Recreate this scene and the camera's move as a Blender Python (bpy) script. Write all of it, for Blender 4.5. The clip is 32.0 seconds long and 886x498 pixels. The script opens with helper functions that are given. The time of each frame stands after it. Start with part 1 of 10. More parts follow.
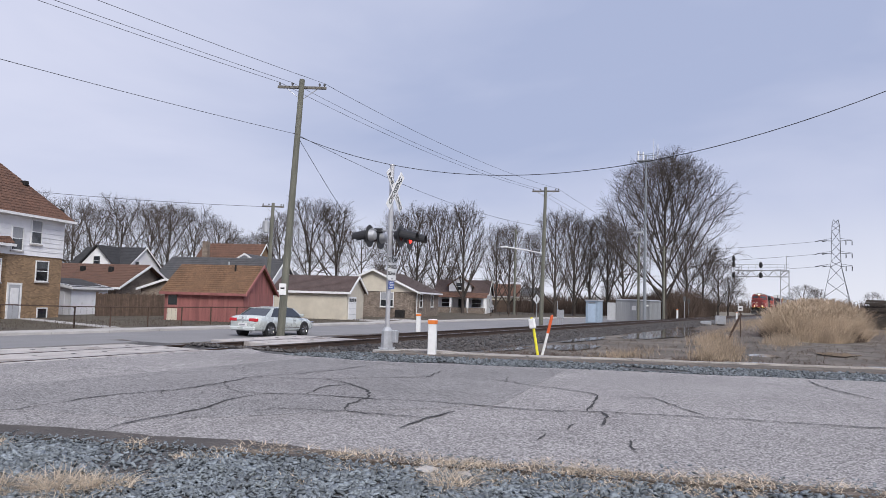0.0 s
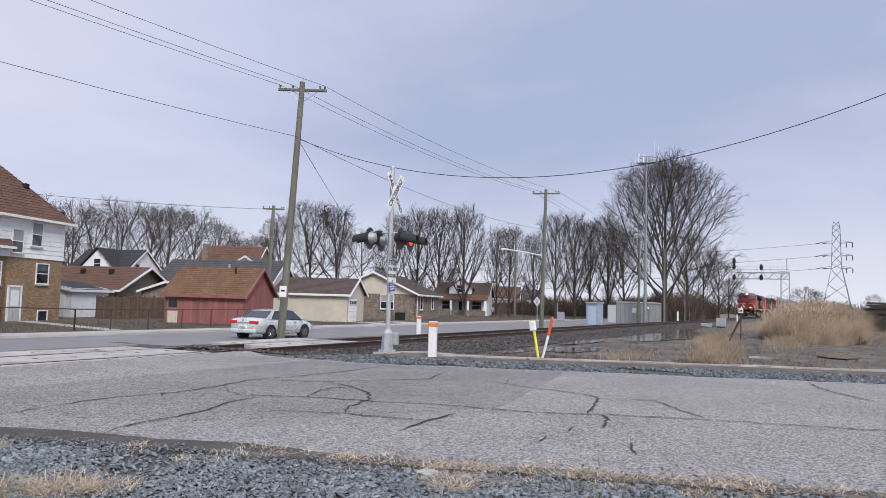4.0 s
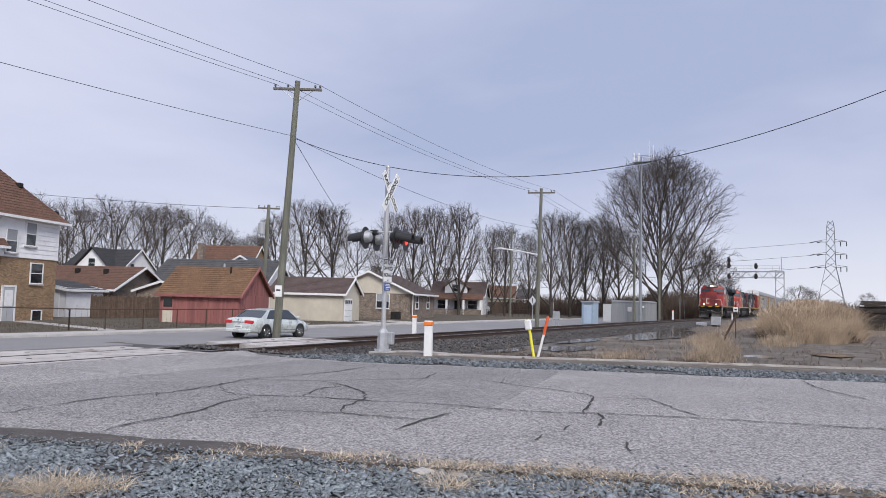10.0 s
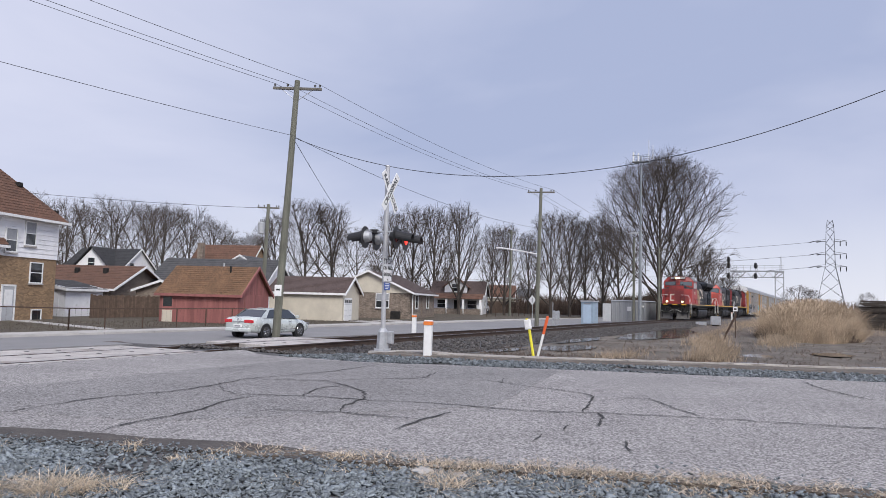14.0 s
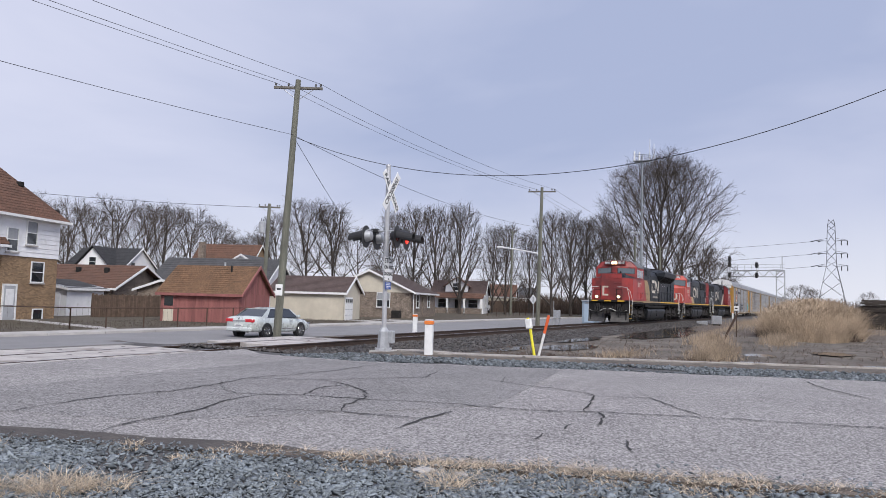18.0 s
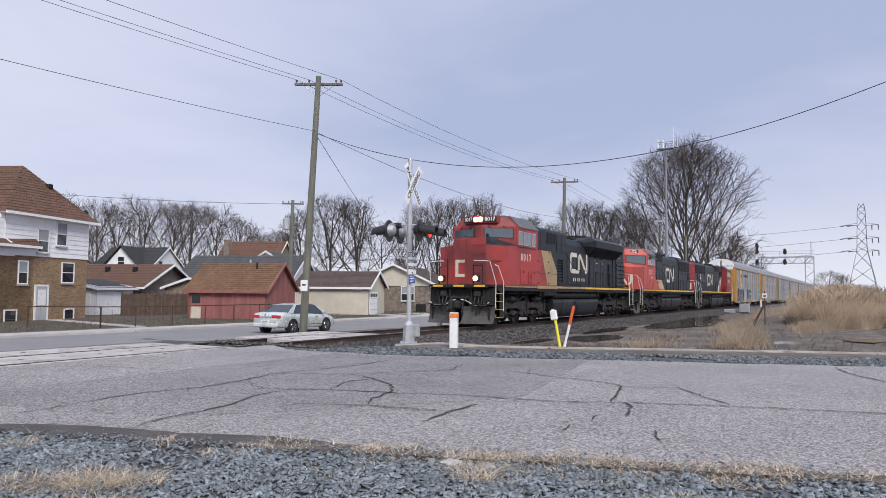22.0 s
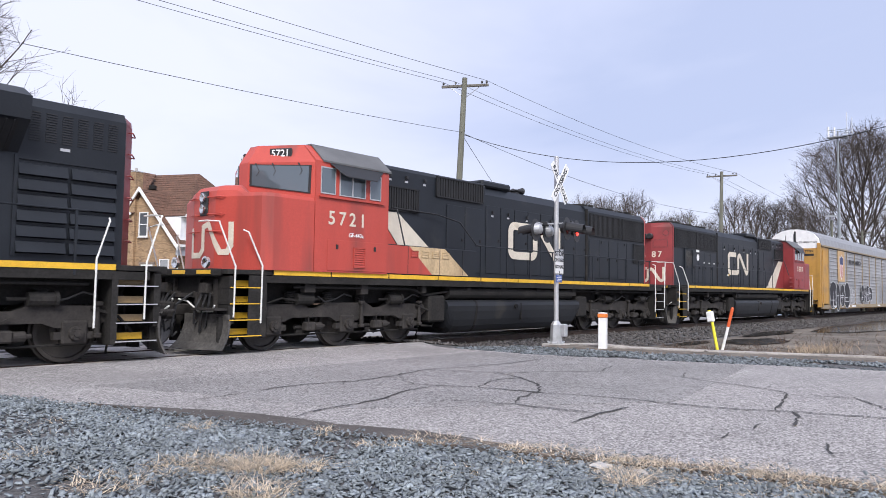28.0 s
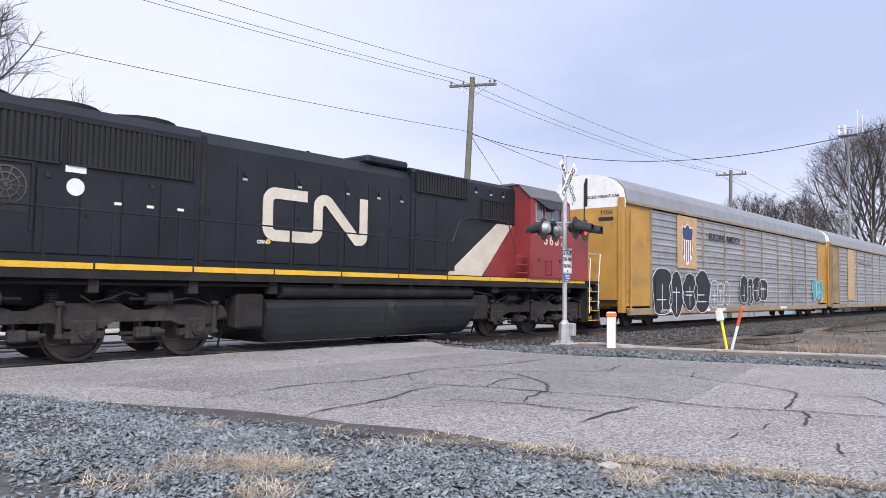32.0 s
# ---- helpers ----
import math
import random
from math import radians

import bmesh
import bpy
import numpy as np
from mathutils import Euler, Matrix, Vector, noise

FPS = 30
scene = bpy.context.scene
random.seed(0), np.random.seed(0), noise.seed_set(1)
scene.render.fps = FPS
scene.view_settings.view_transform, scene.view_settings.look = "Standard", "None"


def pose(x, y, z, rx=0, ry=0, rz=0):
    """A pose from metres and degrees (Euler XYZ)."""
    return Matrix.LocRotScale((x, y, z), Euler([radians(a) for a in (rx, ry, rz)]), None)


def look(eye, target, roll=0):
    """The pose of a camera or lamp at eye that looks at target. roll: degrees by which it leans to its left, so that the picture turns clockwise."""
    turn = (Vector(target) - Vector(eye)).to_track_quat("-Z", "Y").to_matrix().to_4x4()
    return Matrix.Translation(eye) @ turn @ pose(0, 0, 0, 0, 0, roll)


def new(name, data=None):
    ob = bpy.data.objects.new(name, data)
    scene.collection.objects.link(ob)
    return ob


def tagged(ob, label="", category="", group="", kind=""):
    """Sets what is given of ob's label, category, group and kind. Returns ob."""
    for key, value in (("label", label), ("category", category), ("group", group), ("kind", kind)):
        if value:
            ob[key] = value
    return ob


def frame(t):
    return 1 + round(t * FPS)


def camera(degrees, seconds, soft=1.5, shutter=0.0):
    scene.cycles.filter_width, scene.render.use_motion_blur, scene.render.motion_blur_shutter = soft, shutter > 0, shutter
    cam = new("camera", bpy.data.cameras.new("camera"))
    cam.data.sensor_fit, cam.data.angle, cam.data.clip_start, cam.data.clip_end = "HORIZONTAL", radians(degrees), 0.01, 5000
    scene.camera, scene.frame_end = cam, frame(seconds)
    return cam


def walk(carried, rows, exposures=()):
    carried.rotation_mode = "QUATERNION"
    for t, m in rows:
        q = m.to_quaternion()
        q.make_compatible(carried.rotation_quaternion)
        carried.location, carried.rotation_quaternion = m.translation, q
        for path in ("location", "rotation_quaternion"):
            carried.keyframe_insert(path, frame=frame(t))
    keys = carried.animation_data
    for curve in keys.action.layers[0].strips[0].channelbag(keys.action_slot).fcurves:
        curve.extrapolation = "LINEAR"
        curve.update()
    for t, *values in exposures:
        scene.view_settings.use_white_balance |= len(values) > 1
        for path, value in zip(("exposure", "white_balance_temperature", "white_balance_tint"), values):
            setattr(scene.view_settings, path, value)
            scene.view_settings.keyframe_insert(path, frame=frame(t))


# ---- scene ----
cam = camera(62.885, 32.0, soft=0.6, shutter=0.06)
PATH = [
    (0, (0, 0, 1.35), (17.693, 9.221, 2.739), 1.66),
    (1.5, (0, 0, 1.35), (17.690, 9.223, 2.763), 1.69),
    (3.5, (0, 0, 1.35), (17.683, 9.231, 2.798), 1.63),
    (5.5, (0, 0, 1.35), (17.688, 9.219, 2.821), 1.67),
    (7, (0, 0, 1.35), (17.700, 9.196, 2.807), 1.62),
    (8, (0, 0, 1.35), (17.717, 9.168, 2.788), 1.61),
    (9, (0, 0, 1.35), (17.734, 9.134, 2.783), 1.59),
    (13, (0, 0, 1.35), (17.747, 9.109, 2.789), 1.53),
    (14.5, (0, 0, 1.35), (17.746, 9.114, 2.767), 1.59),
    (16.5, (0, 0, 1.35), (17.741, 9.124, 2.765), 1.55),
    (17.5, (0, 0, 1.35), (17.736, 9.136, 2.757), 1.57),
    (19, (0, 0, 1.35), (17.743, 9.126, 2.737), 1.50),
    (20, (0, 0, 1.35), (17.735, 9.149, 2.676), 1.11),
    (20.5, (0, 0, 1.35), (17.719, 9.189, 2.619), 0.88),
    (21, (0, 0, 1.35), (17.678, 9.274, 2.572), 0.66),
    (21.5, (0, 0, 1.35), (17.597, 9.429, 2.549), 0.58),
    (22, (0, 0, 1.35), (17.447, 9.703, 2.550), 0.53),
    (22.5, (0, 0, 1.35), (17.219, 10.104, 2.547), 0.58),
    (23, (0, 0, 1.35), (16.891, 10.642, 2.548), 0.64),
    (23.5, (0, 0, 1.35), (16.505, 11.232, 2.546), 0.71),
    (24, (0, 0, 1.35), (16.172, 11.707, 2.540), 0.76),
    (24.5, (0, 0, 1.35), (15.915, 12.055, 2.526), 0.80),
    (25, (0, 0, 1.35), (15.694, 12.342, 2.514), 0.83),
    (25.5, (0, 0, 1.35), (15.515, 12.568, 2.502), 0.85),
    (27.5, (0, 0, 1.35), (15.173, 12.981, 2.475), 0.86),
    (28, (0, 0, 1.35), (15.153, 13.005, 2.474), 0.88),
    (29, (0, 0, 1.35), (15.080, 13.090, 2.477), 0.84),
    (30, (0, 0, 1.35), (15.016, 13.164, 2.463), 0.83),
    (32, (0, 0, 1.35), (15.008, 13.173, 2.454), 0.82),
]
walk(cam, [(t, look(eye, target, roll)) for t, eye, target, roll in PATH],
     exposures=[(0, 0.27), (20, 0.27), (23, 0.35), (25, 0.53), (28, 0.70), (32, 0.70)])

# ---- light: an overcast late-winter sky, brighter towards the crossing's open side ----
world = bpy.data.worlds.new("sky")
scene.world = world
world.use_nodes = True
wn, wl = world.node_tree.nodes, world.node_tree.links
for n_ in list(wn):
    wn.remove(n_)


def wnode(kind, **kw):
    n = wn.new(kind)
    for k, v in kw.items():
        n.inputs[k].default_value = v
    return n


w_out = wn.new("ShaderNodeOutputWorld")
w_bg = wn.new("ShaderNodeBackground")
w_sky = wn.new("ShaderNodeTexSky")
w_sky.sky_type = "NISHITA"
w_sky.sun_disc = False
w_sky.sun_elevation = radians(38)
w_sky.sun_rotation = radians(-139)
w_tc = wn.new("ShaderNodeTexCoord")
w_map = wn.new("ShaderNodeMapping")
w_map.inputs["Scale"].default_value = (1.0, 1.0, 2.6)
w_n1 = wnode("ShaderNodeTexNoise", Scale=1.5, Detail=5.0, Roughness=0.52, Distortion=0.4)
w_ramp = wn.new("ShaderNodeValToRGB")
w_ramp.color_ramp.elements[0].position, w_ramp.color_ramp.elements[0].color = 0.22, (0.385, 0.44, 0.63, 1)
w_ramp.color_ramp.elements[1].position, w_ramp.color_ramp.elements[1].color = 0.68, (0.62, 0.645, 0.80, 1)
w_sep = wn.new("ShaderNodeSeparateXYZ")
w_hor = wn.new("ShaderNodeMapRange")
w_hor.inputs["From Min"].default_value, w_hor.inputs["From Max"].default_value = 0.01, 0.14
w_hor.inputs["To Min"].default_value, w_hor.inputs["To Max"].default_value = 0.8, 0.0
w_dot = wn.new("ShaderNodeVectorMath")
w_dot.operation = "DOT_PRODUCT"
w_dot.inputs[1].default_value = (-0.62, 0.78, 0.05)
w_side = wn.new("ShaderNodeMapRange")
w_side.inputs["From Min"].default_value, w_side.inputs["From Max"].default_value = -0.35, 0.75
w_side.inputs["To Min"].default_value, w_side.inputs["To Max"].default_value = -0.15, 0.17
w_add = wn.new("ShaderNodeMath")
w_add.operation = "ADD"
w_mixh = wn.new("ShaderNodeMix")
w_mixh.data_type = "RGBA"
w_mixh.inputs["B"].default_value = (0.77, 0.785, 0.86, 1)
w_mixs = wn.new("ShaderNodeMix")
w_mixs.data_type = "RGBA"
w_mixs.inputs["Factor"].default_value = 0.94
w_scale = wn.new("ShaderNodeVectorMath")
w_scale.operation = "SCALE"
w_scale.inputs["Scale"].default_value = 0.08
wl.new(w_tc.outputs["Generated"], w_map.inputs["Vector"])
wl.new(w_map.outputs["Vector"], w_n1.inputs["Vector"])
wl.new(w_tc.outputs["Generated"], w_dot.inputs[0])
wl.new(w_dot.outputs["Value"], w_side.inputs["Value"])
wl.new(w_n1.outputs["Fac"], w_add.inputs[0])
wl.new(w_side.outputs["Result"], w_add.inputs[1])
wl.new(w_add.outputs[0], w_ramp.inputs["Fac"])
wl.new(w_tc.outputs["Generated"], w_sep.inputs[0])
wl.new(w_sep.outputs["Z"], w_hor.inputs["Value"])
wl.new(w_hor.outputs["Result"], w_mixh.inputs["Factor"])
wl.new(w_ramp.outputs["Color"], w_mixh.inputs["A"])
wl.new(w_sky.outputs["Color"], w_scale.inputs[0])
wl.new(w_scale.outputs["Vector"], w_mixs.inputs["A"])
wl.new(w_mixh.outputs["Result"], w_mixs.inputs["B"])
wl.new(w_mixs.outputs["Result"], w_bg.inputs["Color"])
w_bg.inputs["Strength"].default_value = 0.93
wl.new(w_bg.outputs[0], w_out.inputs[0])

sun = new("sun", bpy.data.lights.new("sun", "SUN"))
sun.data.energy = 2.5
sun.data.angle = radians(25)
sun.data.color = (1.0, 0.965, 0.92)
sun.matrix_world = look((-27, -31, 38), (0, 0, 0))

# ---- materials ----
def mat(name, base, rough=0.8, metal=0.0, var=0.25, scale=3.0, grain=60.0, grain_amt=0.15, bump=0.15, tint=None,
        emit=None, spec=0.5, rand=0.0, streak=False, stain=None, coat=0.0, bricks=None, speck=None):
    """A procedural surface: base colour varied at two scales, with fine relief, and optional stains, streaks and piece-to-piece variation."""
    m = bpy.data.materials.new(name)
    m.use_nodes = True
    nt = m.node_tree
    nd, ln = nt.nodes, nt.links
    bs = nd["Principled BSDF"]
    tc = nd.new("ShaderNodeTexCoord")
    co = tc.outputs["Object"]
    if streak:
        mp = nd.new("ShaderNodeMapping")
        mp.inputs["Scale"].default_value = (1, 1, 0.12)
        ln.new(co, mp.inputs[0])
        co = mp.outputs[0]
    n1 = nd.new("ShaderNodeTexNoise")
    n1.inputs["Scale"].default_value, n1.inputs["Detail"].default_value, n1.inputs["Roughness"].default_value = scale, 6, 0.6
    ln.new(co, n1.inputs["Vector"])
    n2 = nd.new("ShaderNodeTexNoise")
    n2.inputs["Scale"].default_value, n2.inputs["Detail"].default_value = grain, 3
    ln.new(tc.outputs["Object"], n2.inputs["Vector"])
    b = Vector(base)
    dark = b * (1 - var)
    lite = Vector(tint) if tint else b * (1 + var)
    r1 = nd.new("ShaderNodeValToRGB")
    r1.color_ramp.elements[0].position, r1.color_ramp.elements[0].color = 0.3, (*dark, 1)
    r1.color_ramp.elements[1].position, r1.color_ramp.elements[1].color = 0.7, (*lite, 1)
    ln.new(n1.outputs["Fac"], r1.inputs["Fac"])
    col = r1.outputs["Color"]
    mr = nd.new("ShaderNodeMapRange")
    mr.inputs["From Min"].default_value, mr.inputs["From Max"].default_value = 0.25, 0.75
    mr.inputs["To Min"].default_value, mr.inputs["To Max"].default_value = 1 - grain_amt, 1 + grain_amt
    ln.new(n2.outputs["Fac"], mr.inputs["Value"])
    vs = nd.new("ShaderNodeVectorMath")
    vs.operation = "SCALE"
    ln.new(col, vs.inputs[0])
    ln.new(mr.outputs["Result"], vs.inputs["Scale"])
    col = vs.outputs["Vector"]
    if rand:
        oi = nd.new("ShaderNodeObjectInfo")
        ge = nd.new("ShaderNodeNewGeometry")
        ad = nd.new("ShaderNodeMath")
        ad.operation = "ADD"
        ln.new(oi.outputs["Random"], ad.inputs[0])
        ln.new(ge.outputs["Random Per Island"], ad.inputs[1])
        mr2 = nd.new("ShaderNodeMapRange")
        mr2.inputs["From Max"].default_value = 2.0
        mr2.inputs["To Min"].default_value, mr2.inputs["To Max"].default_value = 1 - rand, 1 + rand
        ln.new(ad.outputs[0], mr2.inputs["Value"])
        vs2 = nd.new("ShaderNodeVectorMath")
        vs2.operation = "SCALE"
        ln.new(col, vs2.inputs[0])
        ln.new(mr2.outputs["Result"], vs2.inputs["Scale"])
        col = vs2.outputs["Vector"]
    if stain:
        n3 = nd.new("ShaderNodeTexNoise")
        n3.inputs["Scale"].default_value, n3.inputs["Detail"].default_value = stain[1], 8
        ln.new(co, n3.inputs["Vector"])
        r3 = nd.new("ShaderNodeValToRGB")
        r3.color_ramp.elements[0].position, r3.color_ramp.elements[0].color = stain[2], (0, 0, 0, 1)
        r3.color_ramp.elements[1].position, r3.color_ramp.elements[1].color = stain[2] + 0.15, (1, 1, 1, 1)
        ln.new(n3.outputs["Fac"], r3.inputs["Fac"])
        mx = nd.new("ShaderNodeMix")
        mx.data_type = "RGBA"
        mx.inputs["B"].default_value = (*stain[0], 1)
        ln.new(r3.outputs["Color"], mx.inputs["Factor"])
        ln.new(col, mx.inputs["A"])
        col = mx.outputs["Result"]
    if speck:
        vo = nd.new("ShaderNodeTexVoronoi")
        vo.inputs["Scale"].default_value = speck[0]
        ln.new(tc.outputs["Object"], vo.inputs["Vector"])
        sc_ = nd.new("ShaderNodeSeparateXYZ")
        ln.new(vo.outputs["Color"], sc_.inputs[0])
        mr3 = nd.new("ShaderNodeMapRange")
        mr3.inputs["To Min"].default_value, mr3.inputs["To Max"].default_value = 1 - speck[1], 1 + speck[1]
        ln.new(sc_.outputs["X"], mr3.inputs["Value"])
        vs3 = nd.new("ShaderNodeVectorMath")
        vs3.operation = "SCALE"
        ln.new(col, vs3.inputs[0])
        ln.new(mr3.outputs["Result"], vs3.inputs["Scale"])
        col = vs3.outputs["Vector"]
    if bricks:
        sp = nd.new("ShaderNodeSeparateXYZ")
        ln.new(tc.outputs["Object"], sp.inputs[0])
        ax = nd.new("ShaderNodeMath")
        ln.new(sp.outputs["X"], ax.inputs[0])
        ln.new(sp.outputs["Y"], ax.inputs[1])
        cb = nd.new("ShaderNodeCombineXYZ")
        ln.new(ax.outputs[0], cb.inputs["X"])
        ln.new(sp.outputs["Z"], cb.inputs["Y"])
        bt = nd.new("ShaderNodeTexBrick")
        for key, value in (("Scale", 1.0), ("Mortar Size", 0.008), ("Brick Width", 0.21), ("Row Height", 0.075), ("Bias", -0.1)):
            bt.inputs[key].default_value = value
        bt.inputs["Color1"].default_value, bt.inputs["Color2"].default_value, bt.inputs["Mortar"].default_value = (0.72, 0.69, 0.66, 1), (1.32, 1.28, 1.2, 1), bricks
        ln.new(cb.outputs[0], bt.inputs["Vector"])
        mm = nd.new("ShaderNodeVectorMath")
        mm.operation = "MULTIPLY"
        ln.new(col, mm.inputs[0])
        ln.new(bt.outputs["Color"], mm.inputs[1])
        col = mm.outputs["Vector"]
    ln.new(col, bs.inputs["Base Color"])
    rr = nd.new("ShaderNodeMapRange")
    rr.inputs["To Min"].default_value, rr.inputs["To Max"].default_value = max(0.02, rough - 0.12), min(1, rough + 0.12)
    ln.new(n1.outputs["Fac"], rr.inputs["Value"])
    ln.new(rr.outputs["Result"], bs.inputs["Roughness"])
    bs.inputs["Metallic"].default_value = metal
    bs.inputs["Specular IOR Level"].default_value = spec
    bs.inputs["Coat Weight"].default_value = coat
    if bump:
        bp = nd.new("ShaderNodeBump")
        bp.inputs["Strength"].default_value = bump
        bp.inputs["Distance"].default_value = 0.02
        ln.new(n2.outputs["Fac"], bp.inputs["Height"])
        ln.new(bp.outputs[0], bs.inputs["Normal"])
    if emit:
        bs.inputs["Emission Color"].default_value = (*emit[:3], 1)
        bs.inputs["Emission Strength"].default_value = emit[3]
    return m


def glass_mat(name, tint=(0.02, 0.025, 0.03), rough=0.05):
    m = bpy.data.materials.new(name)
    m.use_nodes = True
    bs = m.node_tree.nodes["Principled BSDF"]
    bs.inputs["Base Color"].default_value = (*tint, 1)
    bs.inputs["Roughness"].default_value = rough
    bs.inputs["Specular IOR Level"].default_value = 0.8
    bs.inputs["Coat Weight"].default_value = 0.6
    return m


ASPHALT = mat("asphalt", (0.285, 0.27, 0.268), 0.9, var=0.13, scale=0.55, grain=70, grain_amt=0.5, bump=0.6, stain=((0.235, 0.222, 0.22), 0.3, 0.55), speck=(58, 0.62))
ASPHALT_FAR = mat("street_asphalt", (0.225, 0.22, 0.225), 0.85, var=0.12, scale=0.4, grain=30, grain_amt=0.15, bump=0.2)
ASPHALT_PATCH = mat("asphalt_patch", (0.228, 0.218, 0.218), 0.9, var=0.14, scale=0.6, grain=70, grain_amt=0.5, bump=0.6, stain=((0.25, 0.24, 0.24), 0.9, 0.62), speck=(58, 0.65))
TAR = mat("tar_seal", (0.075, 0.066, 0.062), 0.95, var=0.3, scale=3, grain=40, grain_amt=0.3, bump=0.5, stain=((0.13, 0.115, 0.105), 2.0, 0.6))
CRACK = mat("crack_fill", (0.045, 0.043, 0.043), 0.95, var=0.3, scale=5)
CONCRETE = mat("concrete", (0.42, 0.40, 0.385), 0.85, var=0.18, scale=1.2, grain=40, grain_amt=0.12, bump=0.2, rand=0.12)
WALK_CONC = mat("dirty_walk_concrete", (0.37, 0.34, 0.315), 0.9, var=0.25, scale=1.5, grain=30, grain_amt=0.25, bump=0.3, rand=0.2, stain=((0.17, 0.145, 0.12), 2.0, 0.55))
PANEL = mat("crossing_panel_concrete", (0.43, 0.40, 0.385), 0.88, var=0.22, scale=2.0, grain=40, grain_amt=0.25, bump=0.3, rand=0.16, stain=((0.24, 0.205, 0.18), 1.3, 0.55))
BALLAST_BED = mat("ballast_bed", (0.085, 0.082, 0.085), 0.95, var=0.35, scale=6, grain=26, grain_amt=0.6, bump=1.0)
STONE = mat("ballast_stone", (0.151, 0.170, 0.185), 0.75, var=0.35, scale=4, grain=40, grain_amt=0.25, rand=0.95, bump=0.3)
STONE_DARK = mat("track_ballast_stone", (0.085, 0.078, 0.077), 0.9, var=0.3, scale=4, grain=40, rand=0.85, bump=0.3)
SOIL = mat("bare_soil", (0.115, 0.092, 0.075), 0.95, var=0.5, scale=3.0, grain=40, grain_amt=0.6, bump=0.6, stain=((0.19, 0.16, 0.125), 2.5, 0.56))
MUD = mat("wet_mud", (0.125, 0.108, 0.092), 0.85, var=0.4, scale=0.8, grain=14, grain_amt=0.4, bump=0.6, stain=((0.20, 0.175, 0.145), 0.6, 0.52), spec=0.3)
LAWN = mat("winter_lawn", (0.085, 0.07, 0.05), 0.95, var=0.3, scale=0.7, grain=25, grain_amt=0.35, bump=0.6, stain=((0.075, 0.062, 0.05), 0.5, 0.56))
FIELD = mat("far_field", (0.16, 0.14, 0.105), 0.95, var=0.3, scale=0.05, grain=2, grain_amt=0.3)
WATER = mat("puddle_water", (0.06, 0.055, 0.05), 0.06, var=0.05, bump=0.0, grain_amt=0.0, spec=0.8)
RAIL_STEEL = mat("rail_steel_rusty", (0.07, 0.048, 0.038), 0.7, metal=0.3, var=0.3, scale=8, grain=60)
RAIL_TOP = mat("rail_head_polished", (0.34, 0.33, 0.33), 0.32, metal=0.9, var=0.1, scale=3)
TIE = mat("creosoted_tie", (0.055, 0.045, 0.038), 0.9, var=0.35, scale=4, grain=30, rand=0.35, bump=0.4)
POLE_WOOD = mat("weathered_pole_wood", (0.15, 0.15, 0.122), 0.9, var=0.35, scale=5, grain=40, grain_amt=0.3, bump=0.5, streak=True)
ARM_WOOD = mat("crossarm_wood", (0.15, 0.14, 0.125), 0.9, var=0.3, scale=6, streak=False, bump=0.4)
GALV = mat("galvanised_steel", (0.47, 0.48, 0.50), 0.5, metal=0.55, var=0.16, scale=6, grain=60, bump=0.05)
MAST_STEEL = mat("grey_mast_steel", (0.27, 0.29, 0.31), 0.55, metal=0.4, var=0.15, scale=3)
PYLON_STEEL = mat("dull_pylon_steel", (0.13, 0.135, 0.15), 0.7, metal=0.3, var=0.15, scale=2)
ALU = mat("aluminium_mast", (0.50, 0.50, 0.515), 0.48, metal=0.5, var=0.14, scale=5, grain=80, bump=0.05, stain=((0.33, 0.32, 0.32), 3.0, 0.62))
WHITE = mat("white_paint", (0.78, 0.78, 0.78), 0.6, var=0.08, scale=4, grain_amt=0.04, bump=0.05, stain=((0.55, 0.53, 0.50), 5, 0.66))
BLACK = mat("black_paint", (0.018, 0.018, 0.02), 0.5, var=0.3, scale=6, bump=0.05)
ORANGE = mat("orange_band", (0.75, 0.20, 0.035), 0.6, var=0.1, scale=10)
RED_TIP = mat("red_orange_cap", (0.66, 0.11, 0.03), 0.5, var=0.1, scale=10)
YELLOW_P = mat("yellow_plastic", (0.80, 0.72, 0.05), 0.5, var=0.1, scale=10)
BLUE_SIGN = mat("blue_sign", (0.05, 0.10, 0.33), 0.5, var=0.1, scale=10)
WIRE = mat("cable_black", (0.025, 0.025, 0.03), 0.6, var=0.1)
RED_DARK = mat("unlit_red_lens", (0.10, 0.008, 0.008), 0.25, var=0.1)
RED_LAMP = mat("red_signal_lens", (0.5, 0.01, 0.01), 0.3, var=0.1, emit=(1.0, 0.05, 0.035, 1.6))
WARM_LAMP = mat("headlight_lens", (0.9, 0.8, 0.6), 0.2, var=0.05, emit=(1.0, 0.74, 0.36, 3.0))
GLASS = glass_mat("window_glass")
# the cab panes' base colour carries a blue-grey tint of reflected sky
GLASS_SKY = glass_mat("sky_tinted_cab_glass", (0.085, 0.11, 0.13), 0.04)

